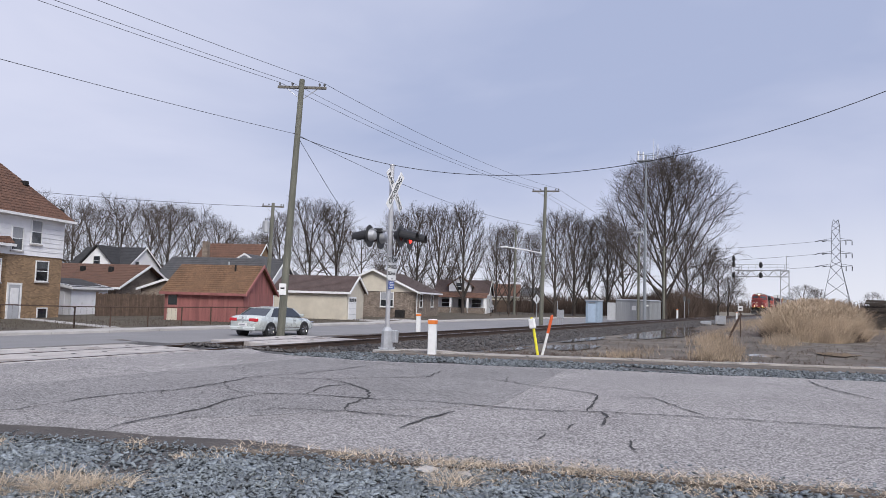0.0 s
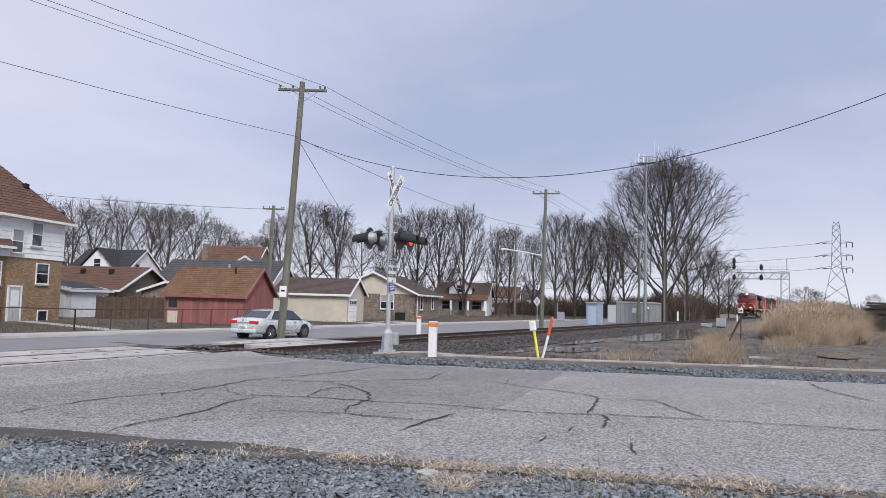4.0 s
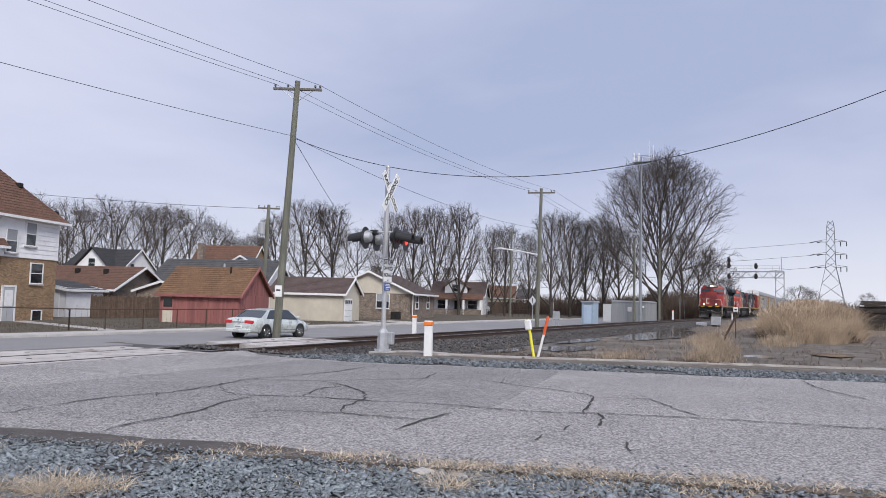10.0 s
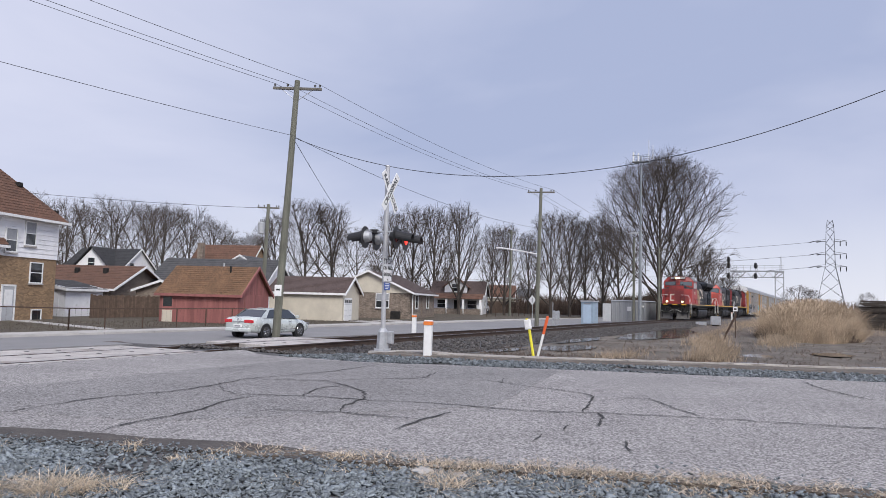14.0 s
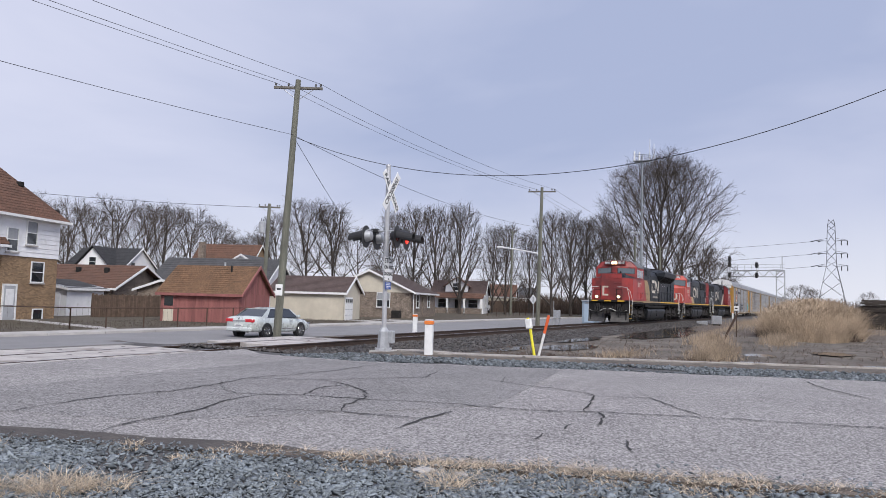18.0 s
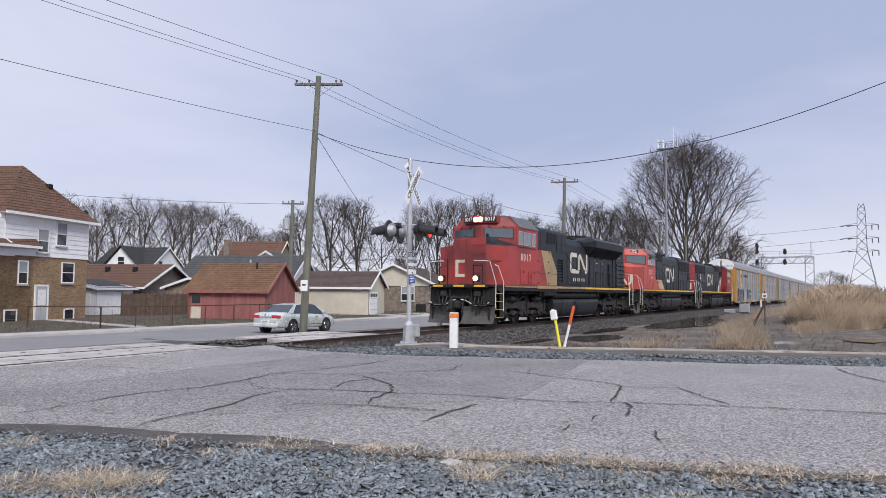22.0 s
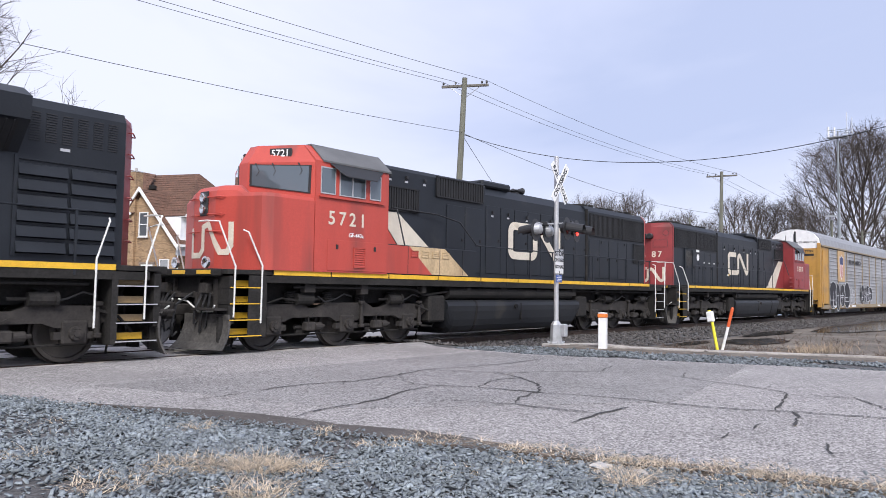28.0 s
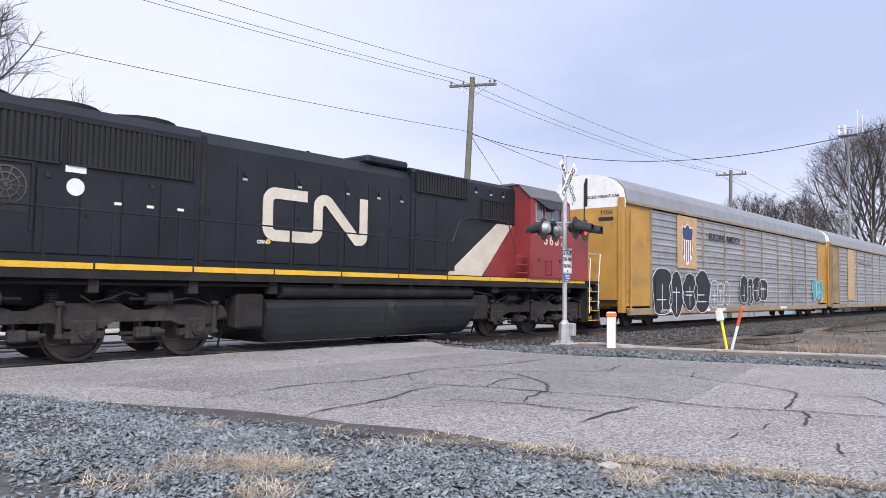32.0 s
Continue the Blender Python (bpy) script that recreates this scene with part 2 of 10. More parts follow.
BRICK = mat("tan_brick", (0.285, 0.195, 0.12), 0.9, var=0.16, scale=1.2, grain=14, grain_amt=0.2, bump=0.3, rand=0.3, stain=((0.2, 0.14, 0.095), 1.6, 0.58), bricks=(1.1, 1.12, 1.15, 1))
BRICK_DARK = mat("grey_brown_brick", (0.20, 0.165, 0.14), 0.9, var=0.35, scale=2.2, grain=9, grain_amt=0.4, bump=0.3, rand=0.3, bricks=(1.3, 1.3, 1.3, 1))
SHINGLE = mat("brown_shingle", (0.125, 0.066, 0.045), 0.95, var=0.25, scale=1.5, grain=11, grain_amt=0.6, bump=0.5, rand=0.25)
SHINGLE_BLACK = mat("black_shingle", (0.035, 0.035, 0.038), 0.95, var=0.25, scale=1.5, grain=9, grain_amt=0.3, bump=0.5, rand=0.2)
SHINGLE_GREY = mat("grey_shingle", (0.07, 0.07, 0.074), 0.95, var=0.25, scale=1.5, grain=9, grain_amt=0.3, bump=0.5, rand=0.2)
SHINGLE_DARK = mat("dark_brown_shingle", (0.085, 0.06, 0.055), 0.95, var=0.25, scale=1.5, grain=9, grain_amt=0.3, bump=0.5, rand=0.2)
SHINGLE_ORANGE = mat("rust_shingle", (0.16, 0.09, 0.05), 0.95, var=0.25, scale=1.5, grain=11, grain_amt=0.6, bump=0.5, rand=0.25)
SIDING = mat("white_siding", (0.80, 0.80, 0.82), 0.6, var=0.07, scale=1.5, grain_amt=0.04, rand=0.05, stain=((0.58, 0.57, 0.55), 1.2, 0.66))
CREAM = mat("cream_siding", (0.56, 0.51, 0.42), 0.65, var=0.08, scale=1.5, grain_amt=0.05, rand=0.06)
RED_WOOD = mat("faded_red_boards", (0.27, 0.105, 0.097), 0.85, var=0.22, scale=2.5, grain=30, streak=True, rand=0.25, stain=((0.34, 0.15, 0.135), 2.0, 0.60))
DOOR_GREY = mat("grey_door", (0.42, 0.43, 0.45), 0.6, var=0.08, scale=3)
FENCE_WOOD = mat("brown_fence_boards", (0.11, 0.075, 0.055), 0.9, var=0.3, scale=4, grain=30, rand=0.35)
FENCE_RUST = mat("rusty_fence_pipe", (0.085, 0.055, 0.042), 0.8, metal=0.3, var=0.3, scale=9)
TRIM = mat("grey_trim", (0.30, 0.31, 0.33), 0.7, var=0.1, scale=4)
CAB_BLUE = mat("blue_grey_cabinet", (0.34, 0.43, 0.53), 0.55, metal=0.2, var=0.1, scale=3)
BUNKER = mat("grey_metal_shelter", (0.36, 0.37, 0.38), 0.5, metal=0.4, var=0.12, scale=2, streak=True)

BARK = mat("grey_bark", (0.066, 0.054, 0.047), 0.95, var=0.3, scale=8, grain=40, grain_amt=0.3, bump=0.5)
TWIG = mat("bare_twigs", (0.068, 0.053, 0.045), 0.95, var=0.25, scale=3, bump=0)
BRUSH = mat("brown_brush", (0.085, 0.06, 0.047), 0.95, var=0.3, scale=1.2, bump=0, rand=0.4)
REED = mat("dry_reed", (0.38, 0.295, 0.215), 0.9, var=0.35, scale=0.9, bump=0, rand=0.6)
STRAW = mat("dry_straw", (0.72, 0.60, 0.47), 0.9, var=0.2, scale=4, bump=0, rand=0.5)
OLDTIE = mat("old_tie_wood", (0.045, 0.036, 0.03), 0.95, var=0.35, scale=3, grain=20, rand=0.5)

L_RED = mat("locomotive_red", (0.37, 0.042, 0.038), 0.5, var=0.16, scale=1.3, grain=30, grain_amt=0.08, bump=0.03, stain=((0.17, 0.032, 0.032), 0.6, 0.5), coat=0.0)
L_RED_DULL = mat("locomotive_dull_red", (0.25, 0.035, 0.038), 0.5, var=0.16, scale=1.3, grain=30, grain_amt=0.08, bump=0.03, stain=((0.16, 0.034, 0.033), 0.8, 0.52))
L_ORANGE = mat("locomotive_faded_red", (0.43, 0.062, 0.046), 0.48, var=0.14, scale=1.1, grain=30, grain_amt=0.07, bump=0.03, streak=True, stain=((0.27, 0.055, 0.045), 1.4, 0.53))
L_BLACK = mat("locomotive_black", (0.0128, 0.0155, 0.021), 0.5, var=0.3, scale=1.0, grain=30, grain_amt=0.12, bump=0.03, stain=((0.024, 0.025, 0.028), 1.3, 0.6), spec=0.38)
L_DARKGRILLE = mat("radiator_grille", (0.012, 0.012, 0.014), 0.7, var=0.3, scale=3)
L_CREAM = mat("aged_white_paint", (0.62, 0.56, 0.47), 0.5, var=0.14, scale=2.5, stain=((0.40, 0.33, 0.24), 2.0, 0.60))
L_TAN = mat("grimy_tan_paint", (0.36, 0.25, 0.13), 0.55, var=0.2, scale=1.5, stain=((0.24, 0.18, 0.12), 1.8, 0.58))
L_RUSTED = mat("rust_streaked_tan", (0.50, 0.37, 0.22), 0.6, var=0.25, scale=1.6, grain=20, grain_amt=0.2, streak=True, stain=((0.23, 0.11, 0.06), 2.4, 0.58))
L_YELLOW = mat("sill_yellow", (0.72, 0.42, 0.03), 0.5, var=0.12, scale=4, stain=((0.35, 0.22, 0.04), 4, 0.66))
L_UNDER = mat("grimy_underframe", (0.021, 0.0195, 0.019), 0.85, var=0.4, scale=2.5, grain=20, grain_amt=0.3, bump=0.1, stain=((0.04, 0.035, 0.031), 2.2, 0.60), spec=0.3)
L_TRUCK = mat("truck_casting", (0.034, 0.0305, 0.029), 0.8, var=0.35, scale=3, grain=20, grain_amt=0.25, bump=0.1, stain=((0.062, 0.054, 0.048), 3.0, 0.60), spec=0.3)
L_TANK = mat("fuel_tank", (0.017, 0.0185, 0.022), 0.5, var=0.3, scale=0.8, stain=((0.055, 0.05, 0.043), 1.2, 0.64), spec=0.35)
L_PLOUGH = mat("scuffed_plough_steel", (0.085, 0.08, 0.077), 0.65, metal=0.2, var=0.35, scale=2.5, grain=20, grain_amt=0.3, bump=0.1, stain=((0.15, 0.14, 0.13), 1.6, 0.55))
L_WHEEL = mat("wheel_steel", (0.06, 0.054, 0.05), 0.6, metal=0.4, var=0.25, scale=4)
L_ROOF = mat("cab_roof_grey", (0.13, 0.13, 0.132), 0.55, metal=0.2, var=0.2, scale=2)
HANDRAIL_W = mat("white_handrail", (0.70, 0.70, 0.68), 0.5, var=0.1, scale=8)
SILVER = mat("galvanised_rack_panel", (0.34, 0.345, 0.36), 0.55, metal=0.4, var=0.2, scale=0.8, grain=25, grain_amt=0.12, rand=0.12, stain=((0.25, 0.24, 0.23), 0.9, 0.56))
RACK_ROOF = mat("corrugated_roof", (0.30, 0.305, 0.32), 0.5, metal=0.4, var=0.12, scale=0.8)
RACK_YELLOW = mat("rack_yellow", (0.46, 0.25, 0.055), 0.55, var=0.18, scale=1.0, stain=((0.33, 0.19, 0.065), 1.4, 0.55))
RACK_POST = mat("grimy_rack_post", (0.30, 0.235, 0.155), 0.65, var=0.2, scale=1.0, stain=((0.20, 0.15, 0.10), 1.4, 0.55))
RACK_DIRTY = mat("dirty_yellow_rack", (0.30, 0.215, 0.11), 0.65, var=0.25, scale=1.0, stain=((0.20, 0.15, 0.10), 1.4, 0.52))
CAR_PAINT = mat("silver_car_paint", (0.64, 0.68, 0.66), 0.28, metal=0.3, var=0.03, scale=2, grain_amt=0.02, bump=0, coat=0.6)
CHROME = mat("chrome", (0.65, 0.65, 0.66), 0.18, metal=0.95, var=0.05)
TYRE = mat("tyre_rubber", (0.022, 0.022, 0.023), 0.85, var=0.2)
TAIL = mat("tail_lamp", (0.42, 0.02, 0.03), 0.25, var=0.1, emit=(1, 0.04, 0.05, 0.1))

# ---- mesh tools ----
class MB:
    """Collects faces of one mesh."""

    def __init__(self):
        self.v, self.f, self.mi, self.k = [], [], [], 0

    def add(self, vs, fs):
        o = len(self.v)
        self.v += [tuple(p) for p in vs]
        self.f += [tuple(i + o for i in q) for q in fs]
        self.mi += [self.k] * len(fs)
        return self

    def box(self, x0, x1, y0, y1, z0, z1, tx=0.0, ty=0.0):
        """A box; tx, ty: how far its top is drawn in."""
        self.add([(x0, y0, z0), (x1, y0, z0), (x1, y1, z0), (x0, y1, z0),
                  (x0 + tx, y0 + ty, z1), (x1 - tx, y0 + ty, z1), (x1 - tx, y1 - ty, z1), (x0 + tx, y1 - ty, z1)],
                 [(0, 3, 2, 1), (4, 5, 6, 7), (0, 1, 5, 4), (1, 2, 6, 5), (2, 3, 7, 6), (3, 0, 4, 7)])
        return self

    def cham(self, x0, x1, y0, y1, z0, z1, c):
        """A box with its long and short edges chamfered by c."""
        bm = bmesh.new()
        bmesh.ops.create_cube(bm, size=1.0, matrix=Matrix.Translation(((x0 + x1) / 2, (y0 + y1) / 2, (z0 + z1) / 2)) @ Matrix.Diagonal((x1 - x0, y1 - y0, z1 - z0, 1)))
        bmesh.ops.bevel(bm, geom=bm.edges[:], offset=c, segments=1, affect="EDGES", profile=0.5)
        bm.verts.index_update()
        self.add([v.co for v in bm.verts], [[v.index for v in fc.verts] for fc in bm.faces])
        bm.free()
        return self

    def prism(self, prof, a0, a1, axis="x", cap=True):
        """A closed outline drawn out along an axis. Outline points: x: (y, z), y: (x, z), z: (x, y)."""
        n = len(prof)

        def pt(p, a):
            return {"x": (a, p[0], p[1]), "y": (p[0], a, p[1]), "z": (p[0], p[1], a)}[axis]
        vs = [pt(p, a0) for p in prof] + [pt(p, a1) for p in prof]
        fs = [(i, (i + 1) % n, n + (i + 1) % n, n + i) for i in range(n)]
        if cap:
            fs += [tuple(range(n))[::-1], tuple(range(n, 2 * n))]
        self.add(vs, fs)
        return self

    def cyl(self, p, q, r0, r1=None, n=12, cap=True):
        p, q = Vector(p), Vector(q)
        r1 = r0 if r1 is None else r1
        d = (q - p).normalized()
        a = d.orthogonal().normalized()
        b = d.cross(a)
        vs = []
        for c, r in ((p, r0), (q, r1)):
            vs += [c + (a * math.cos(2 * math.pi * i / n) + b * math.sin(2 * math.pi * i / n)) * r for i in range(n)]
        fs = [(i, (i + 1) % n, n + (i + 1) % n, n + i) for i in range(n)]
        if cap:
            fs += [tuple(range(n))[::-1], tuple(range(n, 2 * n))]
        self.add(vs, fs)
        return self

    def tube(self, pts, r, n=6):
        """A bent tube through points."""
        pts = [Vector(p) for p in pts]
        rings = []
        for i, p in enumerate(pts):
            d = (pts[min(i + 1, len(pts) - 1)] - pts[max(i - 1, 0)]).normalized()
            a = d.cross(Vector((0.13, 0.31, 0.94))).normalized()
            b = d.cross(a)
            rings.append([p + (a * math.cos(2 * math.pi * k / n) + b * math.sin(2 * math.pi * k / n)) * r for k in range(n)])
        vs = [v for g in rings for v in g]
        fs = [(i * n + k, i * n + (k + 1) % n, (i + 1) * n + (k + 1) % n, (i + 1) * n + k) for i in range(len(pts) - 1) for k in range(n)]
        fs += [tuple(range(n))[::-1], tuple(range(len(vs) - n, len(vs)))]
        self.add(vs, fs)
        return self

    def lathe(self, prof, o, axis="y", n=20):
        """Turns an outline (along, radius) about an axis through o."""
        o = Vector(o)
        vs = []
        for a, r in prof:
            for k in range(n):
                c, s = r * math.cos(2 * math.pi * k / n), r * math.sin(2 * math.pi * k / n)
                vs.append(o + Vector({"y": (c, a, s), "x": (a, c, s), "z": (c, s, a)}[axis]))
        m = len(prof)
        fs = [(i * n + k, i * n + (k + 1) % n, (i + 1) * n + (k + 1) % n, (i + 1) * n + k) for i in range(m - 1) for k in range(n)]
        fs += [tuple(range(n))[::-1], tuple(range((m - 1) * n, m * n))]
        self.add(vs, fs)
        return self

    def loft(self, rings, cap=True, closed=True):
        n = len(rings[0])
        vs = [v for g in rings for v in g]
        e = n if closed else n - 1
        fs = [(i * n + k, i * n + (k + 1) % n, (i + 1) * n + (k + 1) % n, (i + 1) * n + k) for i in range(len(rings) - 1) for k in range(e)]
        if cap and closed:
            fs += [tuple(range(n))[::-1], tuple(range(len(vs) - n, len(vs)))]
        self.add(vs, fs)
        return self

    def quad(self, a, b, c, d):
        self.add([a, b, c, d], [(0, 1, 2, 3)])
        return self

    def ribbon(self, pts, w, th, axis="y", off=0.0):
        """A flat band of width w along 2D points in the plane across axis, raised by th."""
        pts = [Vector(p) for p in pts]
        L, Rr = [], []
        for i, p in enumerate(pts):
            a, b = pts[max(i - 1, 0)], pts[min(i + 1, len(pts) - 1)]
            d = (b - a).normalized()
            nrm = Vector((-d.y, d.x)) * (w / 2)
            if 0 < i < len(pts) - 1:
                d1, d2 = (p - a).normalized(), (b - p).normalized()
                nrm /= max(0.5, math.sqrt(max(0.01, (1 + d1.dot(d2)) / 2)))
            L.append(p + nrm)
            Rr.append(p - nrm)
        for i in range(len(pts) - 1):
            self.prism([L[i], L[i + 1], Rr[i + 1], Rr[i]], off, off + th, axis)
        return self

    def mesh(self, name, mats, smooth=False):
        me = bpy.data.meshes.new(name)
        me.from_pydata(self.v, [], self.f)
        if not isinstance(mats, (list, tuple)):
            mats = [mats]
        for m in mats:
            me.materials.append(m)
        if len(mats) > 1:
            me.polygons.foreach_set("material_index", self.mi)
        bm = bmesh.new()
        bm.from_mesh(me)
        bmesh.ops.recalc_face_normals(bm, faces=bm.faces[:])
        bm.to_mesh(me)
        bm.free()
        if smooth:
            me.shade_smooth()
        me.update()
        return me


def part(name, mb, material, parent=None, label="", at=None, smooth=False):
    me = mb if isinstance(mb, bpy.types.Mesh) else mb.mesh(name, material, smooth)
    ob = new(name, me)
    if parent:
        ob.parent = parent
    if at is not None:
        ob.matrix_basis = at
    if label:
        ob["label"] = label
    return ob


def thing(name, at, label, category, group="", kind=""):
    ob = new(name)
    ob.empty_display_size = 0.3
    ob.matrix_basis = at
    return tagged(ob, label, category, group, kind)


def text_mesh(body, size, material, depth=0.004, name="lettering", bold=0.0):
    """Letters as a mesh in the plane of x and z, centred, facing -y."""
    cu = bpy.data.curves.new(name, "FONT")
    cu.body, cu.size, cu.extrude, cu.align_x, cu.align_y = body, size, depth, "CENTER", "CENTER"
    cu.resolution_u = 3
    cu.offset = bold
    ob = bpy.data.objects.new(name, cu)
    scene.collection.objects.link(ob)
    dg = bpy.context.evaluated_depsgraph_get()
    me = bpy.data.meshes.new_from_object(ob.evaluated_get(dg))
    bpy.data.objects.remove(ob)
    me.transform(pose(0, 0, 0, 90, 0, 0))
    me.materials.clear()
    me.materials.append(material)
    return me


def grille(w, hgt, n, depth=0.05, frame_w=0.03, upright=True):
    """A framed grille in the plane of x and z, lower corner at the origin, facing -y."""
    mb = MB()
    mb.box(0, w, 0.0, 0.01, 0, hgt)
    for a, b, c, d in ((0, w, 0, frame_w), (0, w, hgt - frame_w, hgt), (0, frame_w, 0, hgt), (w - frame_w, w, 0, hgt)):
        mb.box(a, b, -depth, 0.0, c, d)
    for i in range(n):
        if upright:
            x = frame_w + (w - 2 * frame_w) * (i + 0.5) / n
            mb.box(x - 0.3 * w / n, x + 0.3 * w / n, -depth * 0.7, 0, frame_w, hgt - frame_w)
        else:
            z = frame_w + (hgt - 2 * frame_w) * (i + 0.5) / n
            q = 0.34 * hgt / n
            mb.prism([(-depth * 0.9, z - q), (0, z - q * 0.2), (0, z + q), (-depth * 0.25, z + q * 0.6)], frame_w, w - frame_w, "x")
    return mb


def smoothstep(a, b, x):
    t = min(1, max(0, (x - a) / (b - a)))
    return t * t * (3 - 2 * t)


def vnoise(x, y, s, seed=0.0):
    return noise.noise(Vector((x * s, y * s, seed)))


# ---- the plan: rails run along x, the camera stands at the origin, rail tops at z = 0 ----
TRACK_Y = 13.85
GAUGE = 1.435


def track_y(x):
    """Centre line of the track: along x over the crossing, then straight on at a slight slant."""
    d = max(0.0, x - 12.0)
    return TRACK_Y - 0.0105 * (d * d / 32 if d < 16 else d - 8)


def far_edge_x(y):
    """The road's far edge."""
    return max(16.0 - 0.36 * y, 12.9)


def off_far(x, y):
    """How far a place lies beyond the road's far edge."""
    return (x - far_edge_x(y)) * 0.94


def near_edge_x(y):
    """The road's near edge."""
    return 6.2 - 0.31 * y


def gz(x, y):
    """Height of the ground."""
    ty = track_y(x)
    s = off_far(x, y)
    z = -0.33 * smoothstep(2.6, 9.0, s) - 0.12 * smoothstep(20, 60, s)
    d = y - ty
    if d > 0:
        fall = -0.75 * (smoothstep(2.5, 11, d) if s < 1.5 else smoothstep(1.2, 6.5, d))
        z = min(z, fall)
        z = max(z, -0.75) if d > 4 else z
    if s > 0.6:
        bed = -0.20 - 0.25 * smoothstep(1.5, 3.4, abs(d))
        k = smoothstep(4.0, 2.4, abs(d)) * smoothstep(0.6, 2.0, s)
        z = z * (1 - k) + bed * k
    else:
        z -= 0.15 * smoothstep(-1.32, -1.1, d) * smoothstep(1.84, 1.6, d)
    z += 0.12 * smoothstep(30.5, 33.5, y) * (1 if y > 30 else 0)
    if y < 11 and s > 4:
        z += 0.05 * vnoise(x, y, 0.5, 3) * smoothstep(4, 7, s)
    return z

# ---- ground ----
def graded(lo, hi, a, b, fine, grow):
    """Coordinates from lo to hi, evenly fine between a and b and ever wider outside."""
    c = list(np.arange(a, b + 1e-6, fine))
    st = fine
    while c[-1] < hi:
        st *= grow
        c.append(c[-1] + st)
    st = fine
    while c[0] > lo:
        st *= grow
        c.insert(0, c[0] - st)
    return c


def zone(x, y):
    """Which surface the ground has at a place: 0 lawn, 1 gravel, 2 ballast, 3 soil, 4 mud, 5 far field."""
    jx = x + 0.35 * vnoise(x, y, 1.3, 7) + 0.5 * vnoise(x, y, 0.35, 9)
    jy = y + 0.35 * vnoise(x, y, 1.3, 17) + 0.5 * vnoise(x, y, 0.35, 19)
    d, s = jy - track_y(x), off_far(jx, jy)
    if x < -25 or x > 170 or y < -30 or y > 75:
        return 5
    if s < 0.3 and d < 2.6:
        return 1
    if abs(d) < 3.6:
        return 2
    if d > 0:
        return 3 if d < 7.6 else 0
    if s < 1.25:
        return 1
    if s < 2.6:
        return 3
    return 4 if s < 32 else 3


gx = graded(-1500, 3200, -3, 36, 0.22, 1.09)
gy = graded(-1800, 2600, -4, 19, 0.22, 1.09)
gverts = [(x, y, gz(x, y)) for y in gy for x in gx]
nx = len(gx)
gfaces, gmi = [], []
for j in range(len(gy) - 1):
    for i in range(nx - 1):
        gfaces.append((j * nx + i, j * nx + i + 1, (j + 1) * nx + i + 1, (j + 1) * nx + i))
        gmi.append(zone((gx[i] + gx[i + 1]) / 2, (gy[j] + gy[j + 1]) / 2))
gme = bpy.data.meshes.new("ground")
gme.from_pydata(gverts, [], gfaces)
for m_ in (LAWN, BALLAST_BED, BALLAST_BED, SOIL, MUD, FIELD):
    gme.materials.append(m_)
gme.polygons.foreach_set("material_index", gmi)
gme.shade_smooth()
ground = tagged(new("ground", gme), "open ground of gravel, mud, ballast and dead winter grass", "ground", kind="structure")


def strip(rows, dz, thick=0.06):
    """A paved sheet over rows of points, each row across the way, with a turned-down rim."""
    mb = MB()
    n = len(rows[0])
    vs = [(x, y, gz(x, y) + dz) for r in rows for x, y in r]
    fs = [(i * n + k, i * n + k + 1, (i + 1) * n + k + 1, (i + 1) * n + k) for i in range(len(rows) - 1) for k in range(n - 1)]
    mb.add(vs, fs)
    m = len(rows)
    for ring in ([i * n for i in range(m)], [i * n + n - 1 for i in range(m)], list(range(n)), list(range((m - 1) * n, m * n))):
        top = [vs[i] for i in ring]
        for a, b in zip(top, top[1:]):
            mb.quad(a, b, (b[0], b[1], b[2] - thick), (a[0], a[1], a[2] - thick))
    return mb


# the crossing road, its edges frayed
road_rows = []
for y in list(np.arange(-60, -4, 1.0)) + list(np.arange(-4, 12.55, 0.16)):
    a = near_edge_x(y) + 0.16 * vnoise(y, 0, 1.1, 2) + 0.07 * vnoise(y, 0, 5.0, 4)
    b = far_edge_x(y) + 0.16 * vnoise(y, 5, 0.9, 5) + 0.06 * vnoise(y, 3, 4.0, 6)
    if y > 11.2:
        b += 0.6 * (y - 11.2)
    road_rows.append([(a + (b - a) * k / 24, y) for k in range(25)])
road = tagged(new("road", strip(road_rows, 0.022).mesh("road", ASPHALT)), "pale worn asphalt road with cracks, leading over the rails", "road", kind="structure")
# the part beyond the rails, down to the street
rows2 = []
for y in np.arange(15.75, 23.4, 0.3):
    rows2.append([(-9 + (13.2 + 9) * k / 30 + 0.0 * y, y) for k in range(31)])
tagged(new("road", strip(rows2, 0.02).mesh("road", ASPHALT_FAR)), "grey asphalt approach beyond the rails", "road", kind="structure")
# the street parallel to the rails
rows3 = []
for x in list(np.arange(-120, 170, 2.0)):
    y0 = 23.2 - 1.6 * smoothstep(30, 50, x)
    rows3.append([(x, y0 + (30.6 - y0) * k / 6) for k in range(7)])
tagged(new("street", strip(rows3, 0.025).mesh("street", ASPHALT_FAR)), "grey asphalt street running parallel to the rails", "street", kind="structure")
mb = MB()
for x in np.arange(-120, 166, 3.0):
    mb.box(x, x + 2.97, 30.62, 30.95, gz(x, 30.7) - 0.1, gz(x, 30.7) + 0.13)
tagged(new("kerb", mb.mesh("kerb", CONCRETE)), "pale concrete kerb along the street", "kerb", kind="structure")
mb = MB()
for x in np.arange(-60, 100, 1.5):
    mb.box(x, x + 1.48, 31.4, 32.8, gz(x, 32) - 0.05, gz(x, 32) + 0.05)
tagged(new("pavement", mb.mesh("pavement", CONCRETE)), "pale concrete pavement along the lawns", "pavement", kind="structure")

